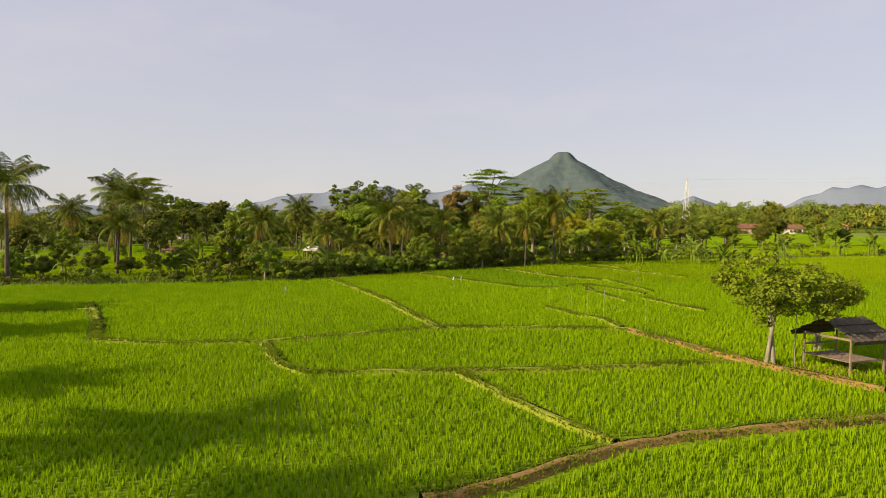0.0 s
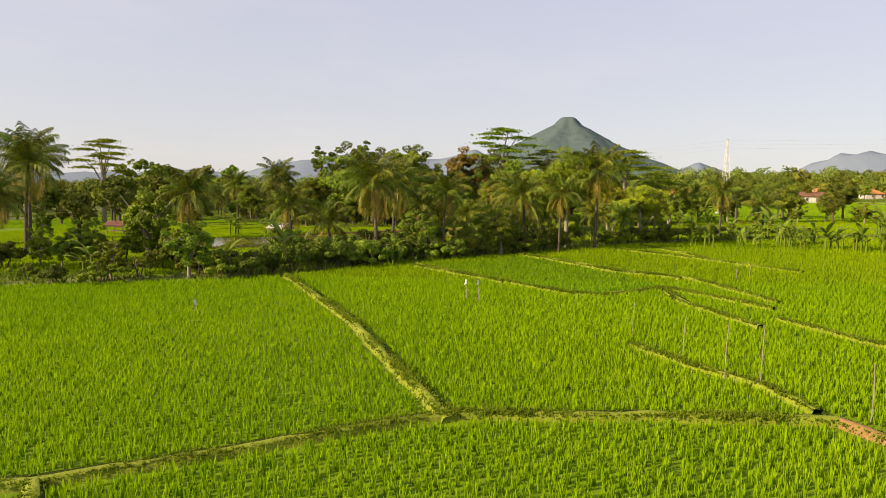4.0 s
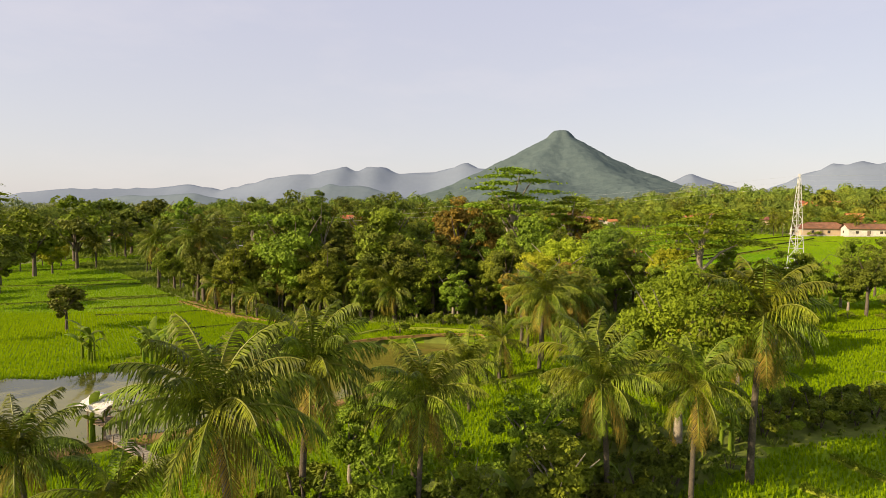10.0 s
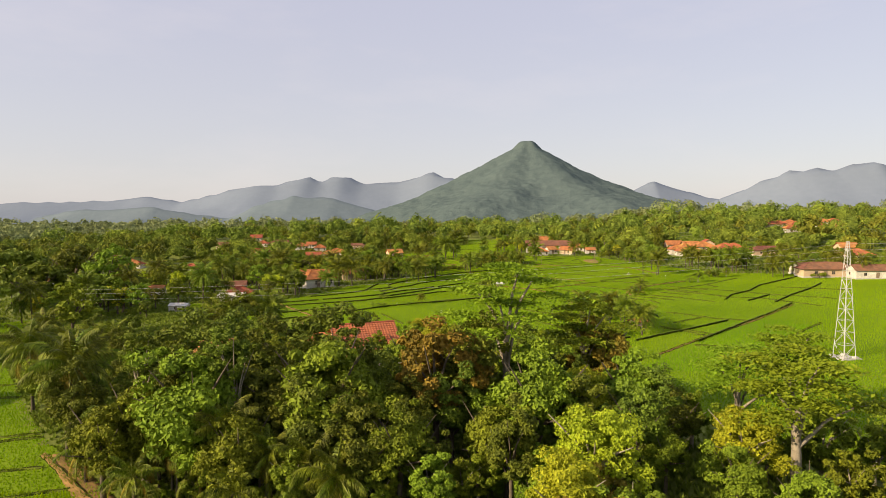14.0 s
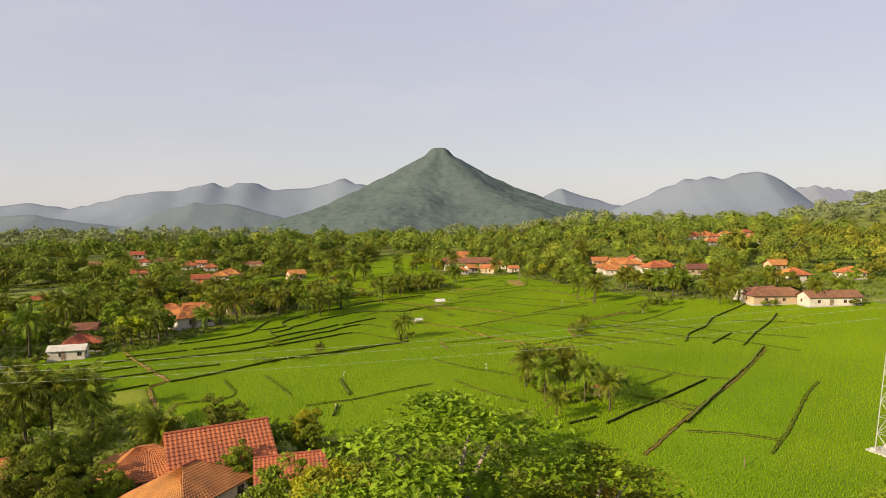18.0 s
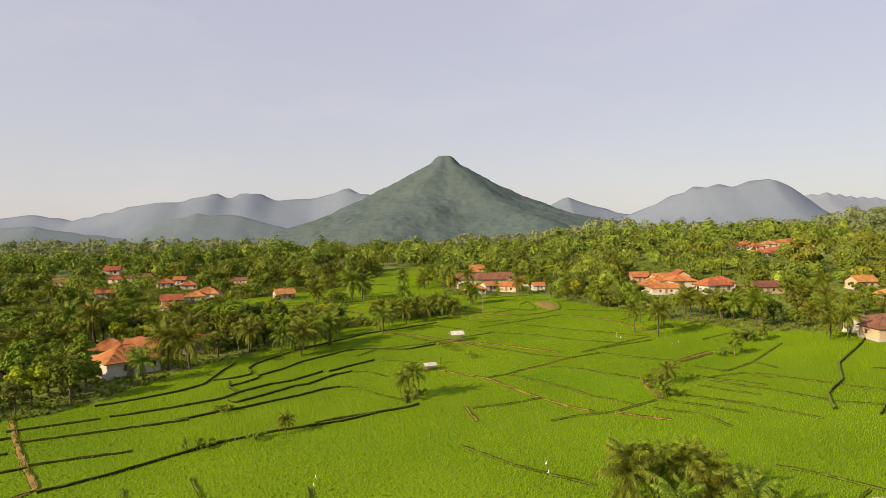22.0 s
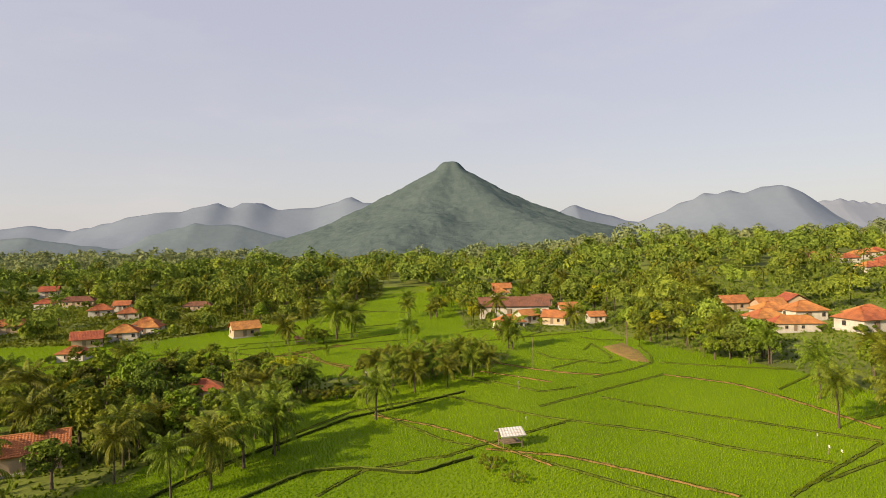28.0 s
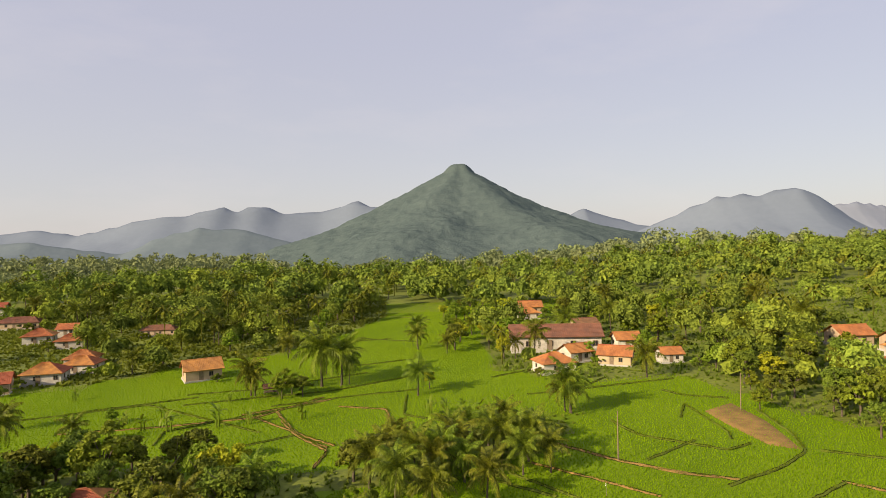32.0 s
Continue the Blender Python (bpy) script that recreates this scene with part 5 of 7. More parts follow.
def house(label, w, d, h, rise_h, kind, wall_mat, roof_mat, over=0.6):
    """A single-storey village house under a tiled roof."""
    ob = empty("house", label, "house", "village houses")
    walls = [box(-w / 2, -d / 2, -1.2, w / 2, -d / 2 + 0.15, h), box(-w / 2, d / 2 - 0.15, -1.2, w / 2, d / 2, h), box(-w / 2, -d / 2 + 0.15, -1.2, -w / 2 + 0.15, d / 2 - 0.15, h), box(w / 2 - 0.15, -d / 2 + 0.15, -1.2, w / 2, d / 2 - 0.15, h)]
    for v, f in walls:
        piece("wall", mesh_of("wall", v, f, wall_mat), ob)
    piece("plinth", mesh_of("plinth", *box(-w / 2 - 0.25, -d / 2 - 0.25, -1.3, w / 2 + 0.25, d / 2 + 0.25, 0.15), M_CONCRETE), ob)
    slopes, (a, b) = roof_slopes(kind, w, d, rise_h, over, h)
    for q in slopes:
        wide = np.linalg.norm(np.subtract(q[1], q[0]))
        deep = np.linalg.norm(np.subtract(q[3], q[0]))
        piece("roof", mesh_of("roof", *tile_slope(q, max(4, int(deep / 0.42)), max(6, int(wide / 0.42))), roof_mat), ob)
    piece("ridge_cap", mesh_of("ridge_cap", *tube([np.add(a, (0, 0, 0.06)), np.add(b, (0, 0, 0.06))], [0.14, 0.14], 6), roof_mat), ob)
    if kind == "gable":
        for sx in (-1, 1):
            x = sx * (w / 2 - 0.08)
            V = np.array([(x - 0.07, -d / 2, h), (x - 0.07, d / 2, h), (x - 0.07, 0, h + rise_h * d / (d + 2 * over)), (x + 0.07, -d / 2, h), (x + 0.07, d / 2, h), (x + 0.07, 0, h + rise_h * d / (d + 2 * over))])
            piece("gable_wall", mesh_of("gable_wall", V, [(0, 1, 2), (3, 5, 4), (0, 2, 5), (0, 5, 3), (1, 4, 5), (1, 5, 2)], wall_mat), ob)
    door = piece("door", mesh_of("door", *joined([box(-0.45, -0.06, 0, 0.45, 0.0, 2.0), box(-0.53, -0.09, 0, -0.45, 0.02, 2.08), box(0.45, -0.09, 0, 0.53, 0.02, 2.08), box(-0.45, -0.09, 2.0, 0.45, 0.02, 2.08)]), M_WOOD), ob, "brown wooden door")
    door.matrix_local = pose(-w * 0.08, -d / 2, 0.15)
    k = max(1, int(w / 4.5))
    for i in range(k):
        window_at(ob, -w / 2 + w * (i + 0.5) / k + w * 0.16 / k + 0.3, -d / 2, 1.0, 0.9, 1.0, 0)
        window_at(ob, -w / 2 + w * (i + 0.5) / k, d / 2, 1.0, 0.9, 1.0, 2)
    window_at(ob, w / 2, -d * 0.15, 1.0, 0.9, 1.0, 1)
    window_at(ob, -w / 2, d * 0.15, 1.0, 0.9, 1.0, 3)
    return ob


def tin_shed(label):
    ob = house(label, 9, 5, 2.6, 1.0, "gable", M_WALL, M_TIN, 0.4)
    return ob


HOUSES = {
    "gable": house("plastered village house with a gabled orange tile roof", 8.5, 6.5, 2.7, 2.1, "gable", M_WALL_TAN, M_TILE),
    "hip": house("white village house with a hipped orange tile roof", 9.0, 7.5, 2.7, 2.2, "hip", M_WALL, M_TILE),
    "whitegable": house("white plastered house with a gabled orange tile roof", 8.5, 6.5, 2.9, 2.3, "gable", M_WALL, M_TILE),
    "small": house("small white house with a gabled tile roof", 6.5, 5.0, 2.6, 1.7, "gable", M_WALL, M_TILE),
    "long": house("long house under a weathered tile roof", 17.0, 7.0, 2.8, 2.1, "hip", M_WALL_TAN, M_TILE_DARK),
    "longorange": house("long low house with orange hipped roof", 16.0, 7.5, 2.8, 2.2, "hip", M_WALL, M_TILE),
    "longwhite": house("long white building with a pale brown roof", 18.0, 7.0, 3.0, 1.9, "gable", M_WALL, M_TILE_DARK),
    "dark": house("house with a dark weathered roof", 9.0, 6.5, 2.7, 2.1, "gable", M_WALL_TAN, M_TILE_DARK),
    "tin": tin_shed("white shed with a grey tin roof"),
}


def house_at(kind, x, y, turn, size):
    m = pose(x, y, land_at(x, y) + 0.1, 0, 0, turn) @ Matrix.Scale(0.84 * size, 4)
    HOUSE_SPOTS.append((x, y))
    if ("house", kind) in USED:
        return copy_thing(HOUSES[kind], m @ Matrix.Scale(1 / HOUSES[kind].scale.x, 4))
    USED[("house", kind)] = HOUSES[kind]
    HOUSES[kind].matrix_basis = m
    return HOUSES[kind]


# ---- houses, place by place ----
house_at("whitegable", -21.9, 176.5, 22, 1.30)
house_at("hip", -28.6, 175.2, 15, 1.10)
house_at("hip", -22.9, 169.5, 60, 1.10)
house_at("small", -13.7, 171.3, 10, 1.10)
house_at("small", -46.1, 176.5, 20, 1.00)
house_at("gable", -39.0, 395.5, 25, 1.00)
house_at("hip", -73.4, 401.6, 10, 1.00)
house_at("gable", -79.9, 393.4, 20, 1.00)
house_at("hip", -72.9, 417.2, 10, 0.90)
house_at("small", -146.8, 509.9, 10, 1.30)
house_at("hip", -100.5, 451.1, 15, 1.00)
house_at("small", -96.6, 460.1, 5, 1.00)
house_at("long", -67.7, 453.8, 0, 0.70)
house_at("gable", 47.3, 463.9, 0, 1.00)
house_at("longwhite", 39.5, 404.4, -8, 1.35)
house_at("hip", 33.1, 381.5, 10, 0.90)
house_at("small", 40.0, 389.5, 20, 1.00)
house_at("gable", 47.0, 384.5, -30, 0.90)
house_at("dark", 53.0, 424.7, 10, 0.90)
house_at("small", 55.1, 399.9, 0, 1.00)
house_at("small", 57.7, 383.1, 0, 0.80)
house_at("gable", 98.3, 384.7, 0, 1.00)
house_at("gable", 102.9, 374.9, 0, 1.00)
house_at("gable", 112.1, 378.4, 80, 1.00)
house_at("hip", 104.4, 363.1, 0, 1.10)
house_at("longorange", 93.7, 351.2, -10, 0.80)
house_at("gable", -44.5, 299.0, 20, 1.00)
house_at("hip", -53.6, 280.8, 40, 1.30)
house_at("hip", -63.2, 297.3, 10, 1.00)
house_at("gable", -55.9, 297.1, 10, 1.00)
house_at("hip", -32.0, 327.7, 20, 0.80)
house_at("small", -98.1, 372.9, 10, 1.20)
house_at("hip", 91.8, 359.2, 0, 1.00)
house_at("hip", 106.8, 345.9, 10, 1.20)
house_at("long", 120.3, 337.6, 0, 0.90)
house_at("longwhite", 103.5, 274.7, 15, 0.80)
house_at("long", 102.5, 265.6, -5, 1.00)
house_at("longwhite", 112.9, 258.4, -5, 0.90)
house_at("hip", 136.8, 305.7, 0, 1.10)
house_at("gable", 150.3, 333.9, 0, 1.00)
house_at("hip", 157.4, 305.1, 0, 1.00)
house_at("hip", 99.1, 368.5, 0, 1.00)
house_at("hip", 113.5, 352.8, 0, 1.00)
house_at("hip", -69.1, 254.5, 20, 0.90)
house_at("dark", -77.1, 274.2, 10, 0.80)
house_at("tin", -68.6, 246.8, 10, 0.90)
house_at("hip", -121.3, 343.7, 0, 1.00)
house_at("gable", -116.6, 426.3, 10, 1.00)
house_at("hip", -87.4, 442.1, 10, 0.90)
house_at("long", -120.1, 477.4, 5, 0.90)
house_at("hip", -131.8, 476.9, 0, 0.90)
house_at("hip", -74.8, 375.0, 0, 0.80)
house_at("hip", -69.5, 410.0, 0, 0.90)
house_at("dark", -157.5, 475.7, 0, 0.90)
house_at("hip", -164.2, 379.2, 0, 0.90)
house_at("hip", -188.6, 405.3, 0, 0.90)
house_at("tin", -78.5, 236.3, 0, 0.60)
house_at("small", -101.6, 272.2, 0, 0.80)
house_at("long", -211.9, 430.9, 0, 1.00)
house_at("hip", -173.1, 391.9, 0, 0.80)
house_at("hip", -165.1, 311.2, 0, 0.80)
house_at("hip", -59.4, 304.2, 0, 0.80)
house_at("hip", 44.6, 453.5, 0, 0.80)
house_at("hip", 202.6, 470.8, 0, 1.00)
house_at("hip", 192.9, 478.3, 0, 1.00)
house_at("hip", 221.5, 488.5, 0, 1.00)
house_at("hip", 208.1, 454.8, 0, 1.00)
house_at("hip", 209.9, 436.6, 0, 1.00)
house_at("hip", 176.6, 427.3, 0, 1.00)
house_at("hip", 211.4, 494.4, 0, 1.00)
house_at("hip", 236.2, 499.7, 0, 1.00)
house_at("hip", 219.1, 456.3, 0, 1.00)
house_at("hip", 201.2, 489.1, 0, 1.00)
house_at("hip", 185.7, 432.6, 0, 1.00)
house_at("hip", 246.3, 506.2, 0, 1.00)

# ---- plants, place by place ----
# belt palms
put("palm_a", -12.4, 71.7, 1.07)
put("palm_b", -7.2, 76.5, 0.77)
put("palm_b", 7.5, 82.4, 1.02)
put("palm_a", -12.1, 77.6, 1.03)
put("palm_a", 0.5, 79.4, 0.86)
put("palm_b", 3.6, 78.4, 0.74)
put("palm_a", -20.4, 73.3, 0.75)
put("palm_c", -16.8, 73.0, 0.89)
put("palm_a", -0.7, 101.3, 0.94)
put("palm_a", 2.7, 104.6, 0.86)
put("palm_c", 0.9, 86.6, 1.25)
put("palm_c", -3.8, 98.6, 0.83)
put("palm_b", -46.1, 73.7, 1.12)
put("palm_a", -42.9, 66.0, 0.92)
put("palm_a", 24.7, 97.9, 0.86)
put("palm_c", 31.6, 102.6, 0.97)
put("palm_b", -48.7, 56.9, 1.27)
# grove front palms
put("palm_c", -30.5, 130.9, 1.11)
put("palm_c", -28.3, 136.1, 1.25)
put("palm_c", -22.8, 130.2, 1.11)
put("palm_c", -15.2, 123.4, 0.89)
put("palm_c", -18.9, 126.1, 0.94)
put("palm_c", -40.1, 131.8, 0.94)
put("palm_c", -32.3, 125.4, 0.83)
put("palm_a", -61.7, 166.7, 0.94)
put("palm_a", -74.6, 177.4, 0.86)
put("palm_c", -32.8, 130.6, 0.97)
put("palm_far", -116.4, 220.8, 0.77)
put("palm_far", -119.8, 214.5, 0.77)
put("palm_far", -141.1, 245.6, 0.92)
put("palm_far", -136.3, 255.2, 0.92)
# west of the belt, seen first
put("palm_b", -57.0, 87.9, 1.36)
put("palm_b", -67.3, 92.9, 1.07)
put("mid_b", -49.7, 58.6, 0.61)
put("shrub_dark", -48.4, 61.0, 2.03)
put("mid_b", -43.5, 62.7, 0.63)
put("shrub_dark", -41.3, 65.3, 1.71)
put("mid_b", -36.2, 65.1, 0.47)
put("shrub", -33.4, 68.8, 1.90)
put("mid_b", -28.4, 70.7, 0.64)
put("far_dark", -66.8, 81.5, 0.88)
put("far_mid", -63.2, 84.6, 0.76)
put("far_dark", -52.5, 90.1, 0.90)
put("banana", -56.2, 112.0, 1.78)
put("far_dark", -51.1, 118.2, 0.78)
# row of bananas along the eastern edge
put("banana", 17.8, 85.2, 0.57)
put("banana", 19.1, 84.1, 0.90)
put("banana", 22.2, 84.2, 0.67)
put("banana", 23.3, 83.0, 0.55)
put("banana", 26.4, 83.1, 0.76)
put("banana", 27.4, 82.2, 0.64)
put("banana", 30.4, 82.2, 0.86)
put("banana", 31.4, 81.2, 0.74)
put("banana", 34.3, 81.4, 0.53)
put("banana", 35.3, 80.6, 0.83)
put("banana", 36.2, 79.7, 0.72)
# palms along the front of the grove
put("palm_a", -59.9, 153.5, 1.28)
put("palm_a", -45.6, 137.9, 1.44)
put("palm_a", -36.1, 131.8, 0.73)
put("palm_a", -30.0, 127.8, 0.74)
put("palm_a", -24.9, 126.7, 1.01)
put("palm_a", -21.4, 125.6, 0.75)
put("palm_c", -18.0, 123.8, 1.21)
put("palm_c", -15.2, 123.0, 0.89)
# belt broadleaf and shrubs
put("mid_b", -1.8, 76.9, 0.76)
put("mid_b", -18.5, 68.8, 0.51)
put("shrub", -13.6, 74.0, 2.00)
put("mid_b", -8.3, 76.8, 0.67)
put("mid_b", -5.2, 76.5, 0.58)
put("shrub", -11.7, 76.9, 2.00)
put("shrub_dark", -14.9, 68.2, 1.71)
put("shrub_dark", -16.4, 67.2, 1.71)
put("shrub_dark", -17.7, 65.7, 1.71)
put("shrub_dark", -19.2, 64.8, 1.71)
put("shrub_dark", -20.2, 63.0, 1.57)
put("shrub", -21.3, 62.2, 1.38)
put("shrub_dark", -13.7, 70.3, 1.57)
put("shrub", -11.7, 70.4, 1.38)
put("shrub_dark", -9.7, 73.8, 1.57)
put("shrub", -7.9, 73.8, 1.38)
put("shrub_dark", -6.0, 74.5, 1.43)
put("shrub_dark", -3.5, 76.4, 1.43)
put("shrub", 0.6, 78.8, 1.25)
put("shrub_dark", 3.9, 82.0, 1.71)
put("banana", -10.7, 70.0, 0.80)
put("banana", -22.5, 64.1, 0.80)
put("banana", -22.6, 64.9, 0.80)
put("banana", -10.1, 70.4, 0.80)
put("mid_b", -28.9, 60.1, 0.49)
put("mid_b", -23.8, 61.2, 0.71)
put("shrub", -28.1, 62.1, 1.25)
put("shrub", -28.7, 59.0, 1.25)
put("banana", -26.8, 86.3, 1.00)
# hedge right of the belt
put("shrub", 10.6, 88.3, 1.25)
put("shrub_dark", 12.7, 90.5, 1.43)
put("shrub", 14.5, 90.7, 1.38)
put("shrub_dark", 16.5, 91.4, 1.57)
put("shrub", 18.2, 91.5, 1.38)
put("shrub", 20.6, 92.9, 1.38)
put("shrub_dark", 22.3, 92.9, 1.57)
put("banana", 24.6, 94.1, 0.80)
put("shrub", 26.6, 94.4, 1.38)
put("banana", 27.8, 94.4, 0.80)
put("banana", 26.5, 85.2, 0.90)
put("banana", 27.8, 85.1, 0.90)
put("banana", 30.9, 87.7, 0.90)
put("banana", 29.6, 124.2, 1.00)
put("banana", 30.5, 120.3, 1.00)
put("banana", 25.0, 114.4, 0.90)
put("banana", 27.3, 86.4, 0.90)
put("banana", 29.3, 82.2, 0.90)
put("banana", 31.5, 80.2, 0.90)
put("banana", 33.2, 79.1, 0.90)
# grove
put("stalk", -35.0, 132.1, 1.0)
put("stalk", -25.6, 129.5, 1.04)
put("dark_a", -21.2, 135.3, 1.54)
put("dark_a", -23.2, 128.6, 0.97)
put("dark_a", -14.9, 134.4, 1.16)
put("rust", -8.7, 134.5, 1.7)
put("dark_a", -5.9, 137.1, 1.45)
put("mid_a", -4.0, 127.0, 1.08)
put("mid_a", -11.2, 124.8, 1.17)
put("dark_a", -18.3, 140.0, 1.56)
put("dark_a", -30.4, 136.8, 1.55)
put("dark_a", -30.3, 130.5, 1.12)
put("mid_a", -34.9, 130.7, 1.28)
put("mid_a", -36.2, 127.8, 1.17)
put("rust", 8.4, 142.4, 1.45)
put("mid_a", 0.5, 142.8, 1.30)
put("yellow", 4.3, 132.3, 1.36)
put("rust", 3.2, 118.3, 0.77)
put("mid_a", 0.9, 122.7, 0.85)
put("mid_b", 3.7, 114.1, 1.14)
put("mid_b", -1.1, 122.9, 0.67)
put("dark_a", 10.3, 135.2, 0.83)
put("dark_a", 13.7, 134.3, 0.71)
put("mid_a", 10.0, 127.0, 0.76)
put("mid_b", -8.2, 123.0, 0.69)
put("mid_b", -5.1, 125.1, 0.81)
put("mid_b", -13.0, 124.6, 0.86)
put("dark_b", -10.0, 126.9, 0.29)
put("mid_a", 15.1, 129.7, 0.46)
put("shade", -1.7, 139.6, 1.55)
put("shade", 6.5, 142.0, 1.19)
put("shade_b", 18.7, 133.9, 1.18)
put("shade_b", 27.4, 141.0, 1.18)
put("mid_a", 18.7, 128.4, 0.73)
put("mid_b", 22.2, 126.9, 1.20)
put("mid_b", 26.5, 127.0, 0.94)
put("mid_a", 30.9, 126.7, 0.96)
put("mid_b", 17.6, 120.2, 0.75)
put("yellow", 15.0, 124.5, 1.16)
put("yellow", 11.9, 101.6, 0.98)
put("yellow", 16.7, 104.6, 0.98)
put("shrub", 4.5, 109.7, 2.75)
put("banana", -4.0, 99.1, 0.90)
put("banana", -38.6, 104.2, 0.95)
put("banana", -34.7, 105.7, 0.95)
put("banana", -34.0, 107.6, 0.90)
put("shrub", -13.7, 115.3, 1.12)
put("shrub", -9.5, 119.9, 1.25)
put("shrub", -23.2, 122.6, 1.12)
put("mid_b", 22.0, 122.5, 0.89)
put("mid_b", 23.7, 117.4, 0.89)
put("dark_a", 35.6, 123.0, 0.88)
put("mid_a", 49.4, 151.8, 0.93)
put("dark_a", 50.8, 143.8, 0.79)
put("mid_a", 45.3, 126.6, 0.83)
# left background
put("shade", -89.3, 150.6, 1.6)
put("far_dark", -95.8, 145.7, 1.14)
put("far_dark", -92.2, 135.7, 1.34)
put("far_mid", -93.5, 159.9, 1.44)
put("far_dark", -100.3, 191.1, 1.83)
put("far_mid", -83.7, 200.0, 1.66)
put("far_dark", -84.4, 148.6, 1.53)
put("far_dark", -74.2, 131.1, 1.19)
put("far_mid", -98.7, 175.3, 2.00)
put("far_mid", -115.7, 212.3, 2.51)
put("far_dark", -124.3, 242.4, 2.63)
put("far_dark", -118.8, 257.2, 2.62)
put("far_mid", -106.2, 252.5, 2.45)
put("far_dark", -113.6, 235.4, 2.14)
# small tree and shelter by the start
put("field_tree", 13.3, 30.4, 1.00)
put("field_tree", 17.4, 33.5, 0.80)
# grove back, house yard
put("mid_a", -28.6, 128.7, 1.75)
put("dark_a", -29.5, 134.9, 1.6)
put("dark_a", -22.9, 133.3, 1.5)
put("mid_a", -17.6, 130.7, 1.80)
put("mid_a", -0.0, 129.3, 1.61)
put("mid_a", 9.1, 135.2, 1.33)
put("shade_b", 18.1, 122.9, 1.42)
put("dark_a", -21.9, 182.9, 0.68)
put("mid_b", -13.3, 179.9, 0.93)
put("palm_far", -29.0, 180.1, 0.77)
put("palm_far", -50.3, 194.3, 0.85)
put("palm_far", -41.8, 194.1, 0.77)
put("palm_far", -49.8, 186.5, 0.85)
put("mid_a", -38.3, 171.7, 0.75)
put("mid_a", -30.0, 170.2, 0.63)
put("dark_a", -38.6, 165.0, 0.65)
put("mid_b", -19.1, 171.9, 0.78)
put("mid_a", -8.1, 163.9, 0.83)
put("mid_b", -4.1, 170.6, 0.89)
put("mid_a", -3.0, 157.8, 0.83)
put("rust", 13.5, 154.2, 0.69)
put("mid_b", -11.1, 161.9, 1.00)
put("dark_a", -21.6, 181.0, 0.53)
put("mid_b", -13.4, 179.7, 0.78)
put("mid_b", -17.2, 183.2, 0.67)
put("palm_far_b", -29.1, 180.9, 0.76)
put("shrub", -2.8, 185.2, 1.25)
put("shrub", -8.1, 181.9, 1.25)
put("palm_far", -60.8, 213.5, 0.77)
put("palm_far", -47.2, 204.6, 0.77)
put("far_dark", -80.9, 223.7, 0.70)
put("far_mid", -58.1, 198.3, 0.77)
put("far_dark", -73.0, 202.0, 0.70)
put("far_mid", -48.3, 192.0, 0.77)
put("far_dark", -56.4, 183.8, 0.70)
# field C plants
put("palm_far", 19.4, 206.6, 0.65)
put("palm_far_b", 22.2, 205.3, 0.81)
put("palm_far_b", 25.0, 206.1, 0.81)
put("palm_far", 24.1, 204.8, 0.62)
put("palm_far_b", 26.3, 203.9, 0.83)
put("palm_far_b", 26.4, 198.9, 0.81)
put("palm_far_b", 27.9, 193.1, 0.76)
put("palm_far_b", 22.6, 207.7, 0.76)
put("palm_far_b", 11.1, 177.2, 0.71)
put("palm_far", 1.6, 246.0, 0.65)
put("palm_far_b", 0.5, 247.2, 0.71)
put("shrub", 2.2, 246.6, 1.25)
put("palm_far_b", 41.9, 244.3, 0.57)
put("shrub", 39.4, 238.2, 1.25)
put("banana", 38.5, 238.4, 0.80)
put("shrub", 43.6, 249.4, 1.25)
put("shrub", 40.5, 246.4, 1.25)
put("mid_b", 63.5, 261.2, 0.67)
put("banana", 73.0, 270.9, 0.90)
put("mid_b", 76.2, 272.0, 0.58)
put("shrub", 61.2, 261.2, 1.25)
put("banana", -27.4, 230.0, 0.60)
put("shrub", -25.7, 231.2, 1.00)
put("shrub", -19.4, 232.7, 0.87)
put("shrub", -26.8, 246.5, 1.00)
put("palm_far_b", -15.9, 234.1, 0.43)
put("shrub", 19.1, 205.3, 1.25)
put("palm_far", 55.6, 288.6, 0.86)
put("palm_far", 58.1, 282.0, 0.86)
put("palm_far", 69.2, 323.4, 0.77)
put("shrub", 11.0, 285.3, 1.12)
put("shrub", 12.6, 281.1, 0.87)
put("shrub", 15.1, 273.1, 0.87)
put("banana", 8.1, 269.6, 0.60)
# left tree line of field C
put("far_dark", -46.6, 335.9, 0.79)
put("far_dark", -51.0, 330.0, 0.79)
put("far_mid", -57.4, 334.1, 0.81)
put("far_dark", -39.2, 337.2, 0.79)
put("far_dark", -31.6, 331.9, 0.74)
put("far_mid", -25.3, 324.3, 0.73)
put("far_dark", -18.3, 327.9, 0.70)
put("far_mid", -36.7, 298.4, 0.58)
put("far_mid", -41.4, 295.5, 0.58)
put("far_dark", -62.3, 310.8, 0.74)
put("far_mid", -61.7, 299.7, 0.67)
put("palm_far", -53.0, 299.1, 0.77)
put("palm_far", -47.4, 294.6, 0.71)
put("palm_far", -49.6, 276.8, 0.62)
put("palm_far_b", -20.1, 292.0, 1.00)
put("palm_far_b", -18.4, 302.9, 1.05)
put("palm_far_b", -14.4, 297.2, 1.00)
put("palm_far_b", -22.1, 293.3, 0.86)
put("palm_far", -27.9, 305.4, 0.62)
put("palm_far_b", -2.1, 307.5, 1.10)
put("palm_far_b", 0.7, 324.4, 0.95)
put("palm_far_b", 4.4, 321.4, 0.86)
put("palm_far_b", 8.4, 333.9, 0.95)
put("palm_far_b", 10.1, 323.1, 0.86)
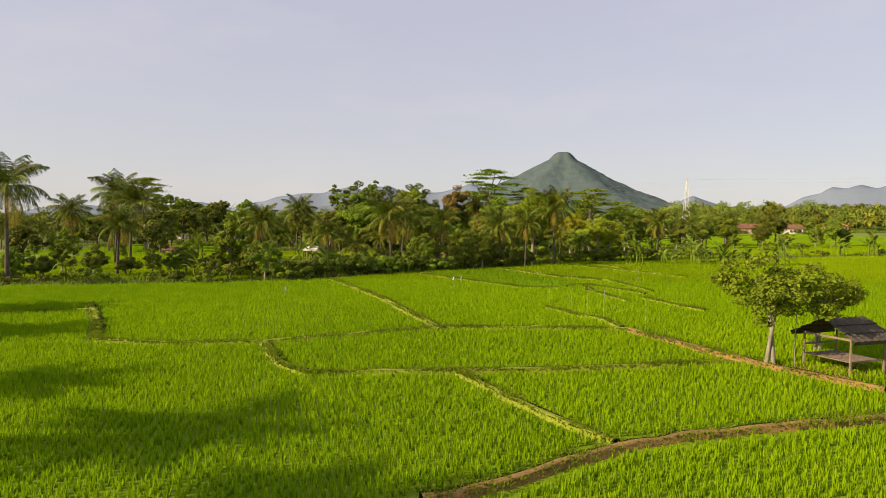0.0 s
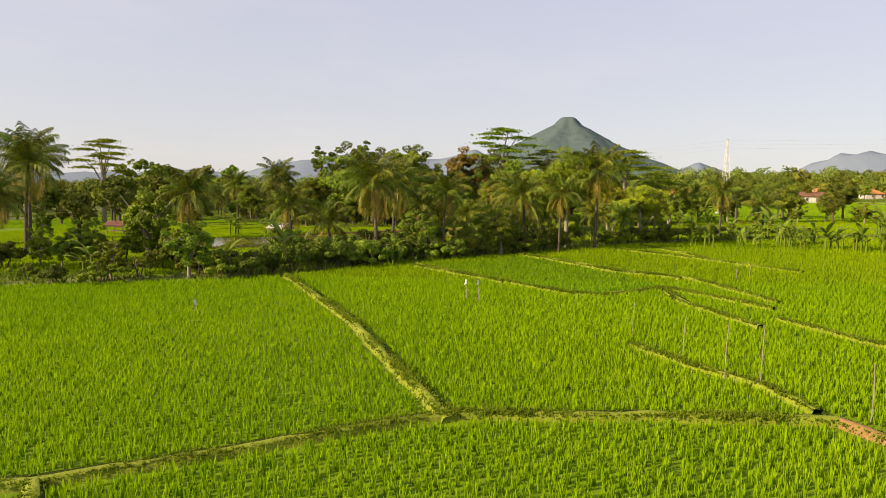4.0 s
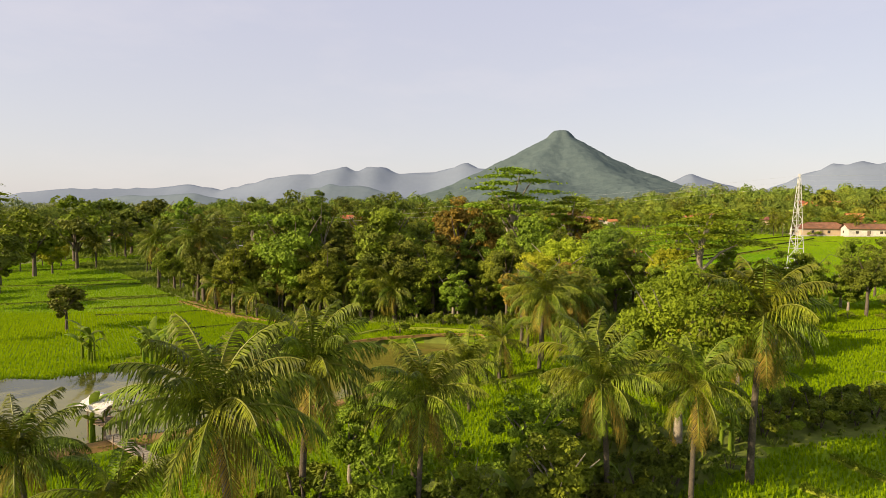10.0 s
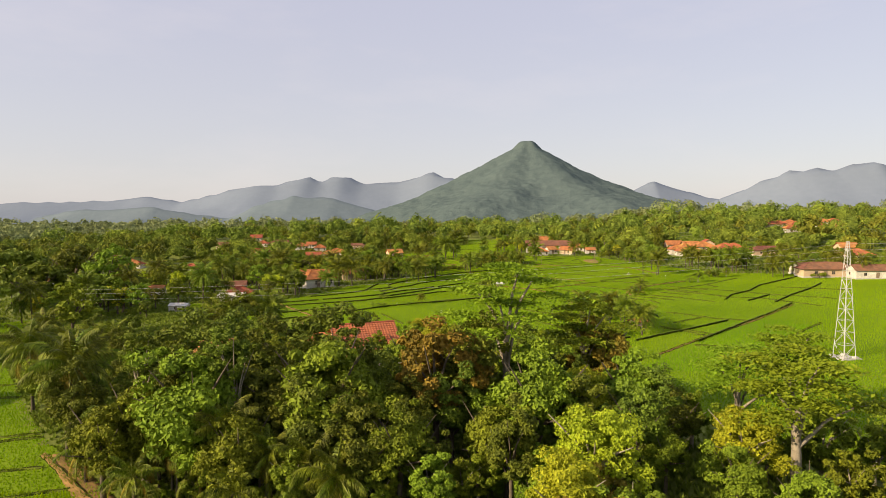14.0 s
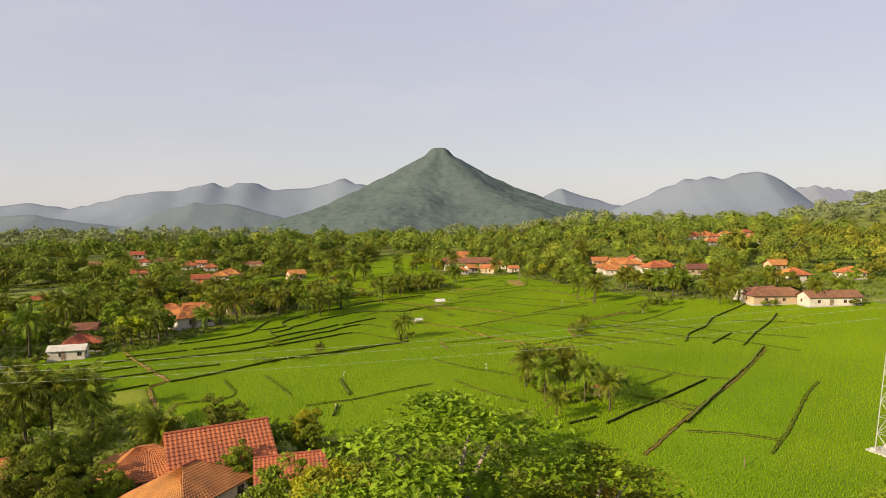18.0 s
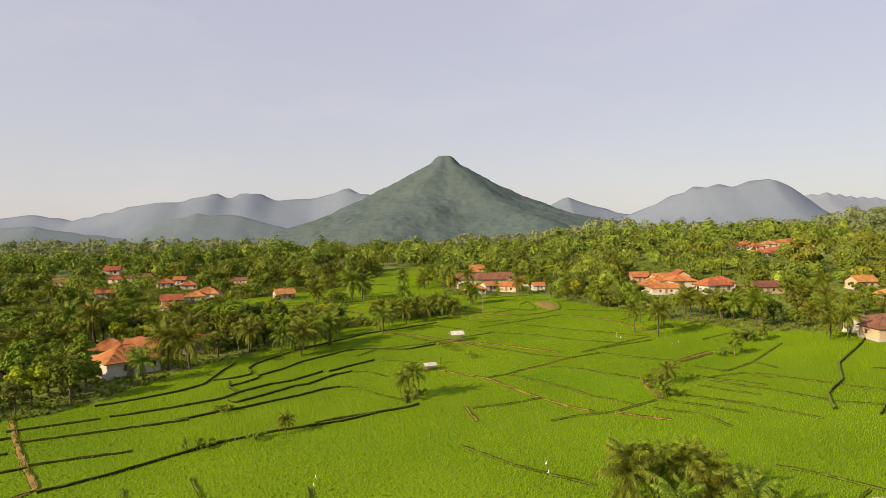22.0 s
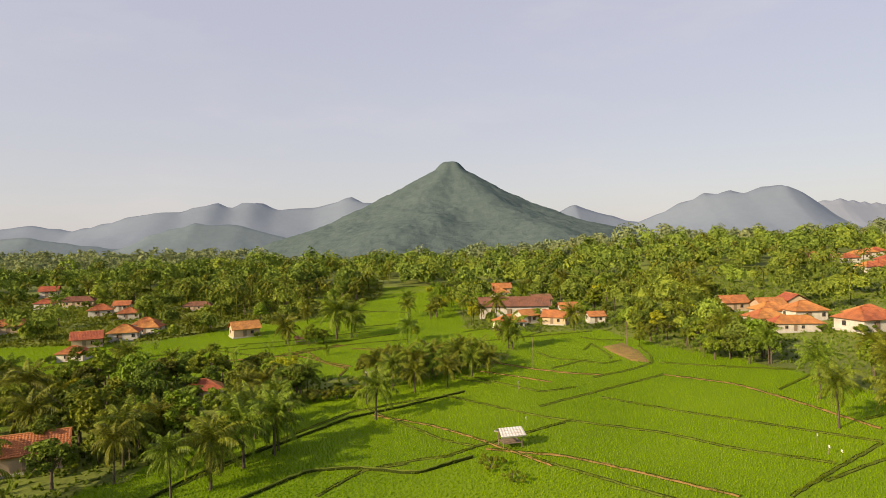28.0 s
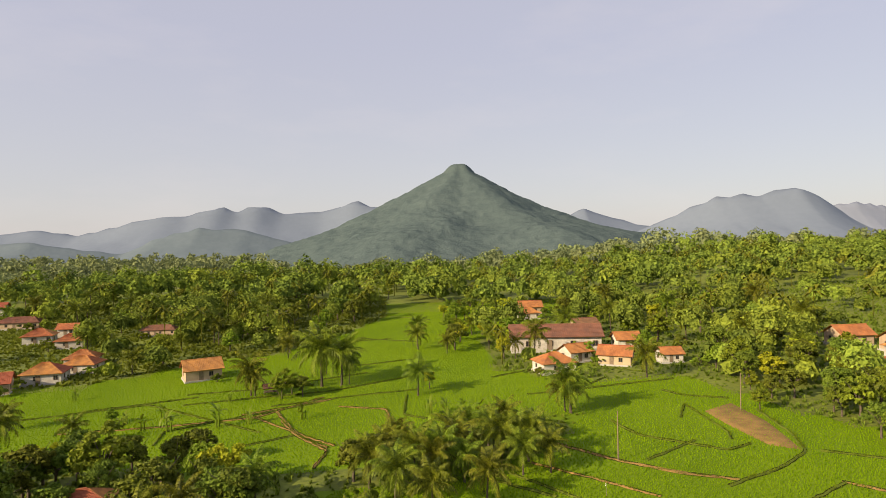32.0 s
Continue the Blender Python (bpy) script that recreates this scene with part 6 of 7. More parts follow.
put("palm_far_b", 15.5, 330.4, 0.81)
put("palm_far_b", 18.8, 330.5, 0.76)
put("palm_far_b", -0.5, 334.2, 0.86)
put("palm_far_b", 1.1, 327.0, 0.86)
put("palm_far_b", 4.9, 329.3, 0.86)
put("palm_far_b", 7.8, 340.1, 0.81)
put("palm_far_b", 8.6, 329.7, 0.76)
put("palm_far_b", 14.0, 344.1, 0.71)
put("palm_far_b", 17.0, 339.0, 0.71)
put("palm_far_b", 27.9, 352.5, 0.81)
put("palm_far_b", -3.7, 316.1, 0.71)
put("palm_far", -22.5, 316.8, 0.71)
put("palm_far", -21.6, 303.4, 0.71)
put("palm_far", -28.3, 304.0, 0.77)
put("palm_far_b", -16.5, 310.9, 0.95)
put("palm_far_b", -30.5, 302.6, 0.95)
put("far_dark", -20.1, 330.9, 0.74)
put("far_mid", -26.5, 314.6, 0.69)
put("far_dark", -41.5, 318.0, 0.88)
put("far_dark", -37.0, 318.2, 0.81)
put("far_dark", -42.6, 314.2, 0.88)
put("far_mid", -34.8, 307.1, 0.85)
put("far_dark", -34.2, 326.7, 0.70)
put("far_mid", -8.6, 320.5, 0.31)
put("shrub", -12.2, 320.4, 1.50)
put("shrub", -6.5, 321.4, 1.50)
put("far_mid", -21.8, 335.8, 0.73)
put("far_dark", -24.2, 331.3, 0.63)
put("palm_far_b", -24.3, 377.2, 0.81)
put("far_mid", -17.6, 376.9, 0.58)
put("palm_far", -12.7, 391.8, 0.62)
put("palm_far", -7.4, 381.8, 0.62)
put("palm_far_b", 7.6, 413.2, 0.95)
put("far_mid", -44.5, 365.0, 0.38)
put("banana", -37.0, 366.8, 0.80)
put("banana", -42.2, 364.3, 0.70)
put("banana", -58.5, 382.7, 0.70)
put("palm_far_b", -60.5, 365.4, 0.71)
put("palm_far_b", -45.5, 354.0, 0.71)
put("far_mid", 59.4, 357.1, 0.50)
put("far_mid", 6.8, 396.8, 0.38)
put("palm_far_b", 14.1, 406.6, 0.71)
# right grove by the village
put("far_dark", 66.2, 359.8, 0.70)
put("far_dark", 68.3, 349.3, 0.77)
put("far_mid", 71.1, 342.0, 0.85)
put("far_dark", 75.9, 339.9, 0.77)
put("far_mid", 71.4, 328.8, 0.77)
put("far_dark", 63.4, 351.8, 0.70)
put("far_dark", 67.5, 377.1, 0.70)
put("far_mid", 62.3, 329.6, 0.77)
put("palm_far", 80.6, 312.8, 0.77)
put("palm_far", 83.6, 302.3, 0.77)
put("palm_far", 86.3, 300.9, 0.77)
put("palm_far", 78.1, 299.6, 0.71)
put("palm_far", 91.7, 298.6, 0.77)
put("palm_far", 91.9, 294.5, 0.77)
put("palm_far", 84.6, 286.8, 0.77)
put("palm_far", 83.2, 298.9, 0.77)
put("palm_far", 74.8, 302.9, 0.77)
put("palm_far", 113.3, 310.8, 0.77)
put("palm_far_b", 88.7, 268.5, 0.86)
put("palm_far_b", 97.0, 273.3, 0.86)
put("palm_far", 90.6, 266.1, 0.77)
put("palm_far", 109.0, 258.3, 0.77)
put("far_mid", 146.5, 290.4, 0.85)
put("far_mid", 25.8, 417.4, 0.77)
put("far_dark", 34.2, 427.0, 0.70)
put("far_mid", 42.9, 389.7, 0.58)
put("far_mid", 56.7, 391.7, 0.77)
put("far_dark", 62.8, 388.5, 0.70)
put("palm_far", 64.4, 403.8, 0.77)
put("palm_far", 66.7, 433.5, 0.77)
# grove edge palms and bright trees
put("palm_c", -34.1, 126.8, 0.75)
put("palm_a", -30.6, 128.2, 0.72)
put("palm_c", -27.0, 126.9, 0.94)
put("palm_c", -21.9, 125.9, 1.06)
put("palm_c", -18.3, 124.2, 0.78)
put("palm_c", -15.4, 123.0, 1.06)
put("palm_c", -43.3, 137.8, 0.78)
put("palm_far", -78.2, 183.2, 0.92)
put("palm_far", -60.0, 162.8, 0.92)
put("palm_far", -53.7, 148.7, 0.58)
put("palm_far_b", -38.2, 131.6, 0.67)
put("palm_far_b", -23.2, 122.7, 0.71)
put("palm_far_b", -27.1, 131.5, 1.19)
put("palm_a", -1.2, 107.4, 0.78)
put("palm_a", 1.5, 106.3, 0.78)
put("palm_b", 3.2, 106.2, 0.66)
put("palm_c", -0.2, 104.7, 0.94)
put("yellow", 14.8, 108.0, 0.81)
put("yellow", 17.0, 106.8, 0.81)
put("yellow", 19.0, 106.4, 0.88)
put("yellow", 12.6, 101.6, 0.70)
put("yellow", 12.8, 97.9, 0.70)
put("yellow", 13.4, 108.8, 0.70)
put("rust", -1.6, 111.1, 0.92)
put("rust", 3.0, 110.7, 0.92)
put("yellow", 2.9, 120.5, 1.4)
put("yellow", 0.5, 115.7, 1.23)
put("mid_a", 13.5, 122.0, 0.83)
put("mid_b", 15.4, 136.0, 1.00)
put("mid_a", 16.0, 117.5, 0.83)
put("shade", 27.1, 141.0, 0.76)
put("shrub", 4.6, 103.5, 1.75)
put("shrub", 6.1, 101.9, 1.75)
put("banana", -3.7, 102.3, 1.00)
# hedge and round trees
put("shrub_dark", -15.0, 319.6, 1.43)
put("shrub_dark", -12.2, 319.9, 1.43)
put("shrub_dark", -10.1, 320.4, 1.43)
put("shrub_dark", -8.0, 321.2, 1.43)
put("shrub_dark", -5.8, 321.7, 1.43)
put("shrub_dark", -2.1, 325.8, 1.43)
put("shrub_dark", 1.1, 327.6, 1.43)
put("shrub_dark", 4.3, 328.3, 1.43)
put("shrub_dark", 8.8, 331.4, 1.43)
put("shrub_dark", 13.4, 333.5, 1.43)
put("shrub_dark", 17.3, 335.8, 1.43)
put("palm_far_b", -2.1, 329.7, 0.95)
put("palm_far_b", 2.9, 331.5, 0.95)
put("palm_far_b", 6.2, 330.6, 0.95)
put("palm_far_b", 13.7, 335.5, 0.95)
put("palm_far_b", 17.1, 334.5, 0.95)
put("far_dark", 64.5, 365.9, 0.77)
put("far_dark", 59.3, 351.3, 0.63)
put("far_dark", 74.2, 365.0, 0.88)
put("far_dark", 78.9, 362.5, 0.88)
put("far_dark", 71.6, 344.3, 0.88)
put("far_dark", 65.1, 329.2, 0.77)
put("far_dark", 61.6, 332.4, 0.70)
put("far_dark", 66.2, 324.6, 0.77)
put("far_dark", 69.7, 323.4, 0.77)
put("far_dark", 63.5, 341.7, 0.70)
put("far_dark", 77.0, 336.0, 0.88)
put("far_dark", -53.7, 316.5, 0.88)
put("far_dark", -48.0, 318.5, 0.88)
put("far_dark", -31.6, 340.0, 0.77)
put("far_dark", -26.4, 340.1, 0.70)
put("far_dark", -24.1, 341.6, 0.77)
put("far_dark", -41.1, 330.8, 0.88)
put("far_dark", -54.4, 334.3, 0.88)
put("far_dark", -70.3, 366.5, 0.70)
put("far_dark", -56.3, 349.0, 0.70)
put("palm_far", -24.2, 418.4, 0.77)
# belt at the pond
put("mid_b", -11.0, 81.5, 0.67)
put("mid_b", -2.6, 81.3, 0.76)
put("shrub_dark", -8.8, 76.0, 1.43)
put("shrub_dark", -6.1, 76.9, 1.43)
put("shrub_dark", -3.8, 76.4, 1.43)
put("shrub_dark", -0.1, 78.1, 1.43)
put("shrub_dark", 2.2, 80.1, 1.43)
put("shrub", -17.9, 70.6, 1.75)
put("shrub_dark", -15.6, 68.5, 2.00)
put("shrub", -13.0, 70.4, 2.00)
put("shrub_dark", -11.8, 72.7, 2.00)
put("shrub_dark", -10.9, 75.4, 1.71)
put("banana", -10.1, 74.4, 0.90)
put("banana", -21.3, 70.8, 0.60)
# round the yard houses
put("mid_a", -39.4, 175.1, 0.83)
put("dark_a", -35.3, 174.2, 0.74)
put("mid_b", -31.0, 170.2, 0.89)
put("dark_a", -37.2, 167.9, 0.74)
put("mid_a", -33.0, 165.9, 0.83)
put("dark_a", -36.6, 181.3, 0.74)
put("palm_far", -42.1, 191.3, 1.08)
put("palm_far", -47.2, 188.8, 1.08)
put("palm_far_b", -28.8, 180.2, 1.05)
put("palm_far", -45.9, 192.3, 1.08)
put("dark_a", -23.8, 185.9, 0.74)
put("yellow", -13.2, 180.7, 0.88)
put("mid_a", -17.5, 180.0, 0.67)
put("mid_b", -19.1, 172.7, 0.89)
put("banana", -6.9, 182.7, 0.80)
put("banana", -8.8, 181.0, 0.80)
put("shrub", -5.6, 180.1, 1.25)
put("mid_a", -13.4, 157.3, 1.17)
put("yellow", -9.8, 155.2, 1.40)
put("mid_a", -6.4, 154.6, 1.33)
# west end of the belt
put("palm_b", -26.1, 65.4, 0.79)
put("mid_b", -26.7, 64.8, 0.58)
put("mid_b", -29.5, 65.9, 1.11)
put("shrub_dark", -28.4, 65.6, 1.43)
put("shrub_dark", -25.9, 65.3, 1.43)
put("banana", -23.2, 64.5, 0.70)
# palm clump in the paddies
put("palm_far_b", 18.2, 203.3, 0.95)
put("palm_far", 19.0, 195.2, 0.71)
put("palm_far", 22.4, 196.7, 0.74)
put("palm_far", 24.3, 193.6, 0.71)
put("palm_far_b", 26.3, 189.2, 0.86)
put("palm_far_b", 18.3, 187.4, 0.67)
put("shrub_dark", 21.4, 193.5, 1.14)
put("shrub_dark", 24.1, 194.2, 1.14)
put("shrub_dark", 19.5, 198.3, 1.14)
# dense trees of the near village
put("far_dark", -59.1, 338.5, 0.88)
put("far_dark", -41.7, 334.9, 0.81)
put("far_dark", -25.5, 325.1, 0.81)
put("far_dark", -42.3, 316.8, 0.88)
put("far_dark", -26.9, 301.6, 0.81)
put("far_dark", -32.5, 299.2, 0.88)
put("far_dark", -38.1, 289.9, 0.88)
put("far_dark", -18.6, 317.5, 0.70)
put("palm_far", -31.6, 290.2, 0.77)
put("palm_far", -23.6, 284.6, 0.77)
# west side at the start
put("mid_b", -88.1, 110.8, 0.67)
put("mid_b", -49.4, 65.8, 0.67)
put("mid_b", -61.8, 96.1, 0.67)
put("mid_b", -38.5, 65.7, 0.53)
put("shrub_dark", -64.2, 77.3, 1.43)
put("shrub_dark", -49.9, 71.5, 1.43)
put("shrub_dark", -39.3, 72.0, 1.43)
put("feather", 4.9, 84.6, 1.0)
put("banana", -39.4, 104.9, 1.20)
put("banana", -33.2, 103.7, 1.20)
# palms and trees along the eastern village edge
put("palm_far", 62.2, 300.7, 0.92)
put("palm_far", 59.5, 284.7, 0.92)
put("palm_far", 84.5, 287.1, 0.92)
put("palm_far_b", -19.9, 286.2, 1.19)
put("palm_far_b", -17.6, 292.0, 1.19)
put("palm_far_b", -14.7, 295.8, 1.19)
put("palm_far_b", -45.5, 280.4, 1.43)
put("palm_far_b", -41.0, 279.1, 1.43)
put("palm_far_b", -46.5, 269.4, 0.95)
put("far_dark", -36.6, 308.9, 0.88)
put("far_dark", -43.7, 311.5, 0.88)
put("far_dark", -44.2, 300.8, 0.88)
put("far_dark", -30.5, 314.9, 0.81)
put("far_dark", -16.6, 323.6, 0.81)
put("far_dark", -69.8, 329.2, 0.81)
put("shrub_dark", 71.6, 274.0, 1.71)
put("shrub_dark", 72.6, 271.8, 1.71)
put("banana", 74.0, 275.8, 1.00)
put("banana", 38.2, 238.0, 0.90)
put("shrub", 41.7, 247.1, 1.25)
put("shrub", 39.5, 243.1, 1.00)
put("dark_a", -254.6, 314.7, 0.74)
put("dark_a", -215.2, 285.8, 0.65)
put("mid_a", -168.4, 241.3, 0.73)
put("dark_a", -237.8, 371.1, 0.74)
put("mid_a", -110.6, 186.4, 0.77)
put("mid_b", -35.1, 66.7, 0.67)

# thickets
thicket(BELT, ["shrub", "shrub_dark", "shrub", "shrub_dark", "banana"], 80, 0.7, 1.25, 81, 1.3)
thicket([(-8, 78), (14, 90), (10, 100), (-4, 96), (-12, 84)], ["mid_b", "shrub", "palm_far_b", "banana"], 14, 0.6, 0.9, 82, 2.4)
thicket([(-57, 150), (-42, 134), (-28, 124), (-17, 123), (2, 121), (9, 124), (13, 132), (8, 146), (0, 156), (-40, 158)], ["dark_a", "mid_a", "dark_b", "mid_b", "dark_a", "mid_a", "dark_a"], 66, 0.75, 1.15, 83, 3.0)
thicket([(-57, 151), (-42, 135), (-28, 124.5), (-17, 123.5), (2, 121.5), (4, 126), (-17, 129), (-40, 142)], ["shrub", "shrub_dark", "shrub", "mid_b"], 40, 0.6, 1.0, 84, 1.8)
thicket([(-80, 183), (-57, 152), (-30, 150), (6, 148), (9, 160), (0, 164), (-20, 174), (-45, 186)], ["dark_a", "mid_a", "mid_b", "dark_a", "palm_far", "mid_a"], 46, 0.6, 0.85, 85, 3.4)
thicket([(-110, 212), (-66, 247), (-54, 256), (-44, 281), (-29, 300), (-18, 320), (-8, 331), (-30, 339), (-58, 350), (-120, 340)], ["far_mid", "far_dark", "palm_far", "far_mid", "far_yellow", "palm_far_b"], 150, 0.8, 1.25, 86, 3.0)
thicket([(-36, 290), (-20, 318), (-8, 331), (20, 338), (28, 351), (16, 350), (-10, 334), (-34, 318)], ["palm_far_b", "shrub", "palm_far_b", "far_dark"], 26, 0.5, 0.9, 87, 1.8)
thicket([(125, 262), (100, 270), (98, 277), (82, 284), (75, 302), (68, 332), (62, 347), (75, 372), (125, 345)], ["far_dark", "palm_far", "far_dark", "far_mid", "palm_far_b", "far_dark"], 60, 0.6, 1.05, 88, 2.8)
thicket([(58, 350), (53, 374), (40, 374), (24, 388), (24, 425), (60, 470), (110, 470), (100, 380)], ["far_mid", "far_dark", "palm_far", "far_yellow"], 56, 0.65, 1.1, 89, 3.2)
thicket([(-150, 408), (-62, 398), (-45, 412), (-28, 418), (-12, 442), (-10, 500), (-150, 510)], ["far_dark", "palm_far", "far_mid", "palm_far_b", "far_palm_b"], 64, 0.7, 1.1, 90, 3.6)
thicket([(16, 122), (60, 119), (80, 128), (62, 138), (20, 136)], ["mid_b", "dark_a", "banana", "mid_a", "shrub"], 34, 0.55, 0.9, 91, 2.4)
thicket([(-135, 120), (-100, 150), (-92, 185), (-100, 205), (-150, 190)], ["palm_far", "palm_far_b", "far_yellow", "shrub", "banana", "far_palm_b"], 24, 0.7, 1.1, 92, 4.0)
# trees that close in on the narrow valley
thicket([(-43.2, 429.5), (-33.4, 444.4), (-21.8, 456.2), (-7.1, 435.5), (1.1, 485.3), (2.5, 540.0), (-40.0, 540.0), (-62.0, 500.0)], ["far_dark", "far_mid", "palm_far_b", "far_mid", "far_dark"], 40, 0.7, 1.2, 93, 3.2)
thicket([(18.2, 540.0), (16.8, 481.4), (14.9, 416.0), (19.8, 392.0), (26.2, 390.2), (40.1, 458.6), (39.0, 540.0)], ["far_mid", "far_dark", "palm_far_b", "far_yellow"], 30, 0.6, 1.0, 94, 3.0)
# bananas, palms and bushes on the paddy banks by the brick house
put("banana", -38.2, 360.3, 0.90)
put("banana", -33.7, 358.4, 1.13)
put("banana", -26.1, 359.1, 1.28)
put("banana", -21.6, 359.2, 0.80)
put("banana", -18.8, 373.7, 0.89)
put("banana", -13.5, 360.2, 0.87)
put("banana", -28.3, 374.3, 0.67)
put("far_mid", -18.9, 374.2, 0.77)
put("far_dark", -15.4, 374.8, 0.59)
put("palm_far_b", -25.2, 378.2, 1.14)
put("palm_far_b", -12.6, 381.6, 1.71)
put("palm_far_b", -8.8, 381.5, 1.47)
put("palm_far_b", -23.6, 411.8, 0.82)
put("far_mid", -19.5, 435.5, 0.53)
put("far_mid", -32.5, 431.2, 0.51)
put("far_yellow", 7.7, 374.2, 0.56)
put("palm_far_b", 5.4, 369.9, 0.98)
put("palm_far", 7.6, 418.2, 0.86)
put("palm_far_b", 27.9, 353.0, 1.22)
put("palm_far_b", 27.3, 354.0, 0.91)
put("far_mid", 55.0, 347.5, 0.51)
put("palm_far_b", 47.9, 371.4, 1.09)
put("banana", 6.5, 357.2, 0.94)
put("banana", 9.1, 356.5, 0.94)
put("banana", 11.7, 355.9, 0.93)
put("banana", 14.2, 355.1, 0.93)
# palms beyond the western edge of the first field, which shade it
for x, y, size in ((-23, 4, 1.15), (-28, 9, 1.2), (-36, 15, 1.1), (-46, 24, 1.2), (-50, 33, 1.1)):
    put("palm_b", x, y, size)
for x, y in ((-32, 2), (-42, 8), (-52, 20)):
    put("dark_a", x, y, 1.1)

# ---- lattice tower and wires ----
def lattice_tower(x, y, tall):
    z = land_at(x, y)
    ob = empty("lattice_tower", "slim pale steel lattice power tower on concrete footing", "power tower")
    ob.matrix_basis = pose(x, y, z, 0, 0, 12)
    half = lambda s: 1.0 * (1 - s) + 0.13 * s  # noqa: E731
    corner = ((-1, -1), (1, -1), (1, 1), (-1, 1))
    for cx, cy in corner:
        piece("leg", mesh_of("leg", *tube([(cx * half(0), cy * half(0), 0), (cx * half(1), cy * half(1), tall)], [0.065, 0.045], 4), M_STEEL), ob)
        piece("footing", mesh_of("footing", *box(cx * 1.0 - 0.3, cy * 1.0 - 0.3, -0.5, cx * 1.0 + 0.3, cy * 1.0 + 0.3, 0.3), M_CONCRETE), ob)
    piece("base_slab", mesh_of("base_slab", *box(-1.6, -1.6, -0.6, 1.6, 1.6, 0.08), M_CONCRETE), ob)
    s, n = 0.0, 0
    while s < 0.96 and n < 13:
        s2 = min(1.0, s + 0.115 * (1 - 0.5 * s))
        for k in range(4):
            (ax, ay), (bx, by) = corner[k], corner[(k + 1) % 4]
            if (n + k) % 2:
                (ax, ay), (bx, by) = (bx, by), (ax, ay)
            piece("diagonal_brace", mesh_of("brace", *bar((ax * half(s), ay * half(s), s * tall), (bx * half(s2), by * half(s2), s2 * tall), 0.032), M_STEEL), ob)
            piece("horizontal_brace", mesh_of("brace", *bar((ax * half(s2), ay * half(s2), s2 * tall), (bx * half(s2), by * half(s2), s2 * tall), 0.028), M_STEEL), ob)
        s, n = s2, n + 1
    return ob


lattice_tower(49.6, 169.0, 16.9)
TOWER_TOP = Vector((49.6, 169.0, land_at(49.6, 169.0) + 16.6))
for k, (dz, dy) in enumerate(((0.0, 0.0), (-0.9, 0.5), (-1.8, -0.5))):
    for far in ((-78, 193, 14.5), (240, 152, 30.0)):
        a, b = TOWER_TOP + Vector((0, dy, dz)), Vector((far[0], far[1] + dy * 2, far[2] + dz))
        s = np.linspace(0, 1, 28)[:, None]
        path = np.array(a) * (1 - s) + np.array(b) * s
        path[:, 2] -= 5.0 * (s * (1 - s))[:, 0]
        tagged(piece("power_wire", mesh_of("power_wire", *tube(path, np.full(28, 0.009), 4), M_STEEL)), "thin pale overhead wire strung from the tower", "wire", "overhead wires")


# ---- huts ----
def field_hut(name, x, y, w, d, h, turn, roof_mat, label, lift=0.6):
    """An open farmers' shelter: posts, raised floor, two roof slopes."""
    ob = empty(name, label, "hut")
    ob.matrix_basis = pose(x, y, land_at(x, y), 0, 0, turn)
    for sx in (-1, 1):
        for sy in (-1, 1):
            piece("post", mesh_of("post", *tube([(sx * w / 2, sy * d / 2, -0.4), (sx * w / 2, sy * d / 2, h)], [0.06, 0.05], 6), M_WOOD), ob)
        piece("beam", mesh_of("beam", *box(sx * w / 2 - 0.05, -d / 2, h - 0.1, sx * w / 2 + 0.05, d / 2, h), M_WOOD), ob)
    n = max(5, int(w / 0.25))
    for k in range(n):
        piece("floor_board", mesh_of("board", *box(-w / 2 + w * k / n, -d / 2, lift, -w / 2 + w * (k + 0.88) / n, d / 2, lift + 0.04), M_WOOD), ob)
    piece("rail", mesh_of("rail", *box(-w / 2, d / 2 - 0.03, lift + 0.45, w / 2, d / 2 + 0.03, lift + 0.52), M_WOOD), ob)
    top = h + 0.32 * d
    for sy in (-1, 1):
        q = [(-w / 2 - 0.4, sy * (d / 2 + 0.45), h - 0.1), (w / 2 + 0.4, sy * (d / 2 + 0.45), h - 0.1), (w / 2 + 0.3, 0, top), (-w / 2 - 0.3, 0, top)]
        q = q if sy < 0 else [q[1], q[0], q[3], q[2]]
        piece("roof", mesh_of("roof", *tile_slope(q, 3, max(6, int(w / 0.3))), roof_mat), ob)
    return ob


field_hut("field_hut", 14.5, 291.9, 2.4, 1.9, 1.7, 8, M_TIN, "small open field hut with a pale tin roof")
field_hut("field_hut", 5.9, 265.2, 1.9, 1.1, 1.0, 20, M_TIN, "low rest platform with a flat pale roof in the paddy", 0.35)
field_hut("field_hut", 16.7, 30.0, 2.2, 2.4, 1.7, 25, M_THATCH, "open field shelter with dark thatched roof under the tree")
field_hut("pond_hut", -26.2, 86.7, 1.6, 1.3, 2.0, -25, M_TIN, "tiny stilted hut standing in the fish pond", 0.9)
field_hut("field_hut", 27.3, 195.1, 2.2, 1.8, 1.5, 20, M_TILE, "small hut with an orange tile roof among palms")
field_hut("field_hut", -16.5, 310.3, 2.6, 2.0, 1.7, 10, M_TILE_DARK, "small open hut with a red tile roof")
field_hut("field_hut", -58.6, 107.6, 2.4, 1.8, 1.5, 0, M_TILE_DARK, "small hut with brown roof beside the pond")
field_hut("field_hut", -21.5, 377.8, 2.4, 1.8, 1.5, 15, M_TILE_DARK, "brown-roofed hut between palms and paddies")


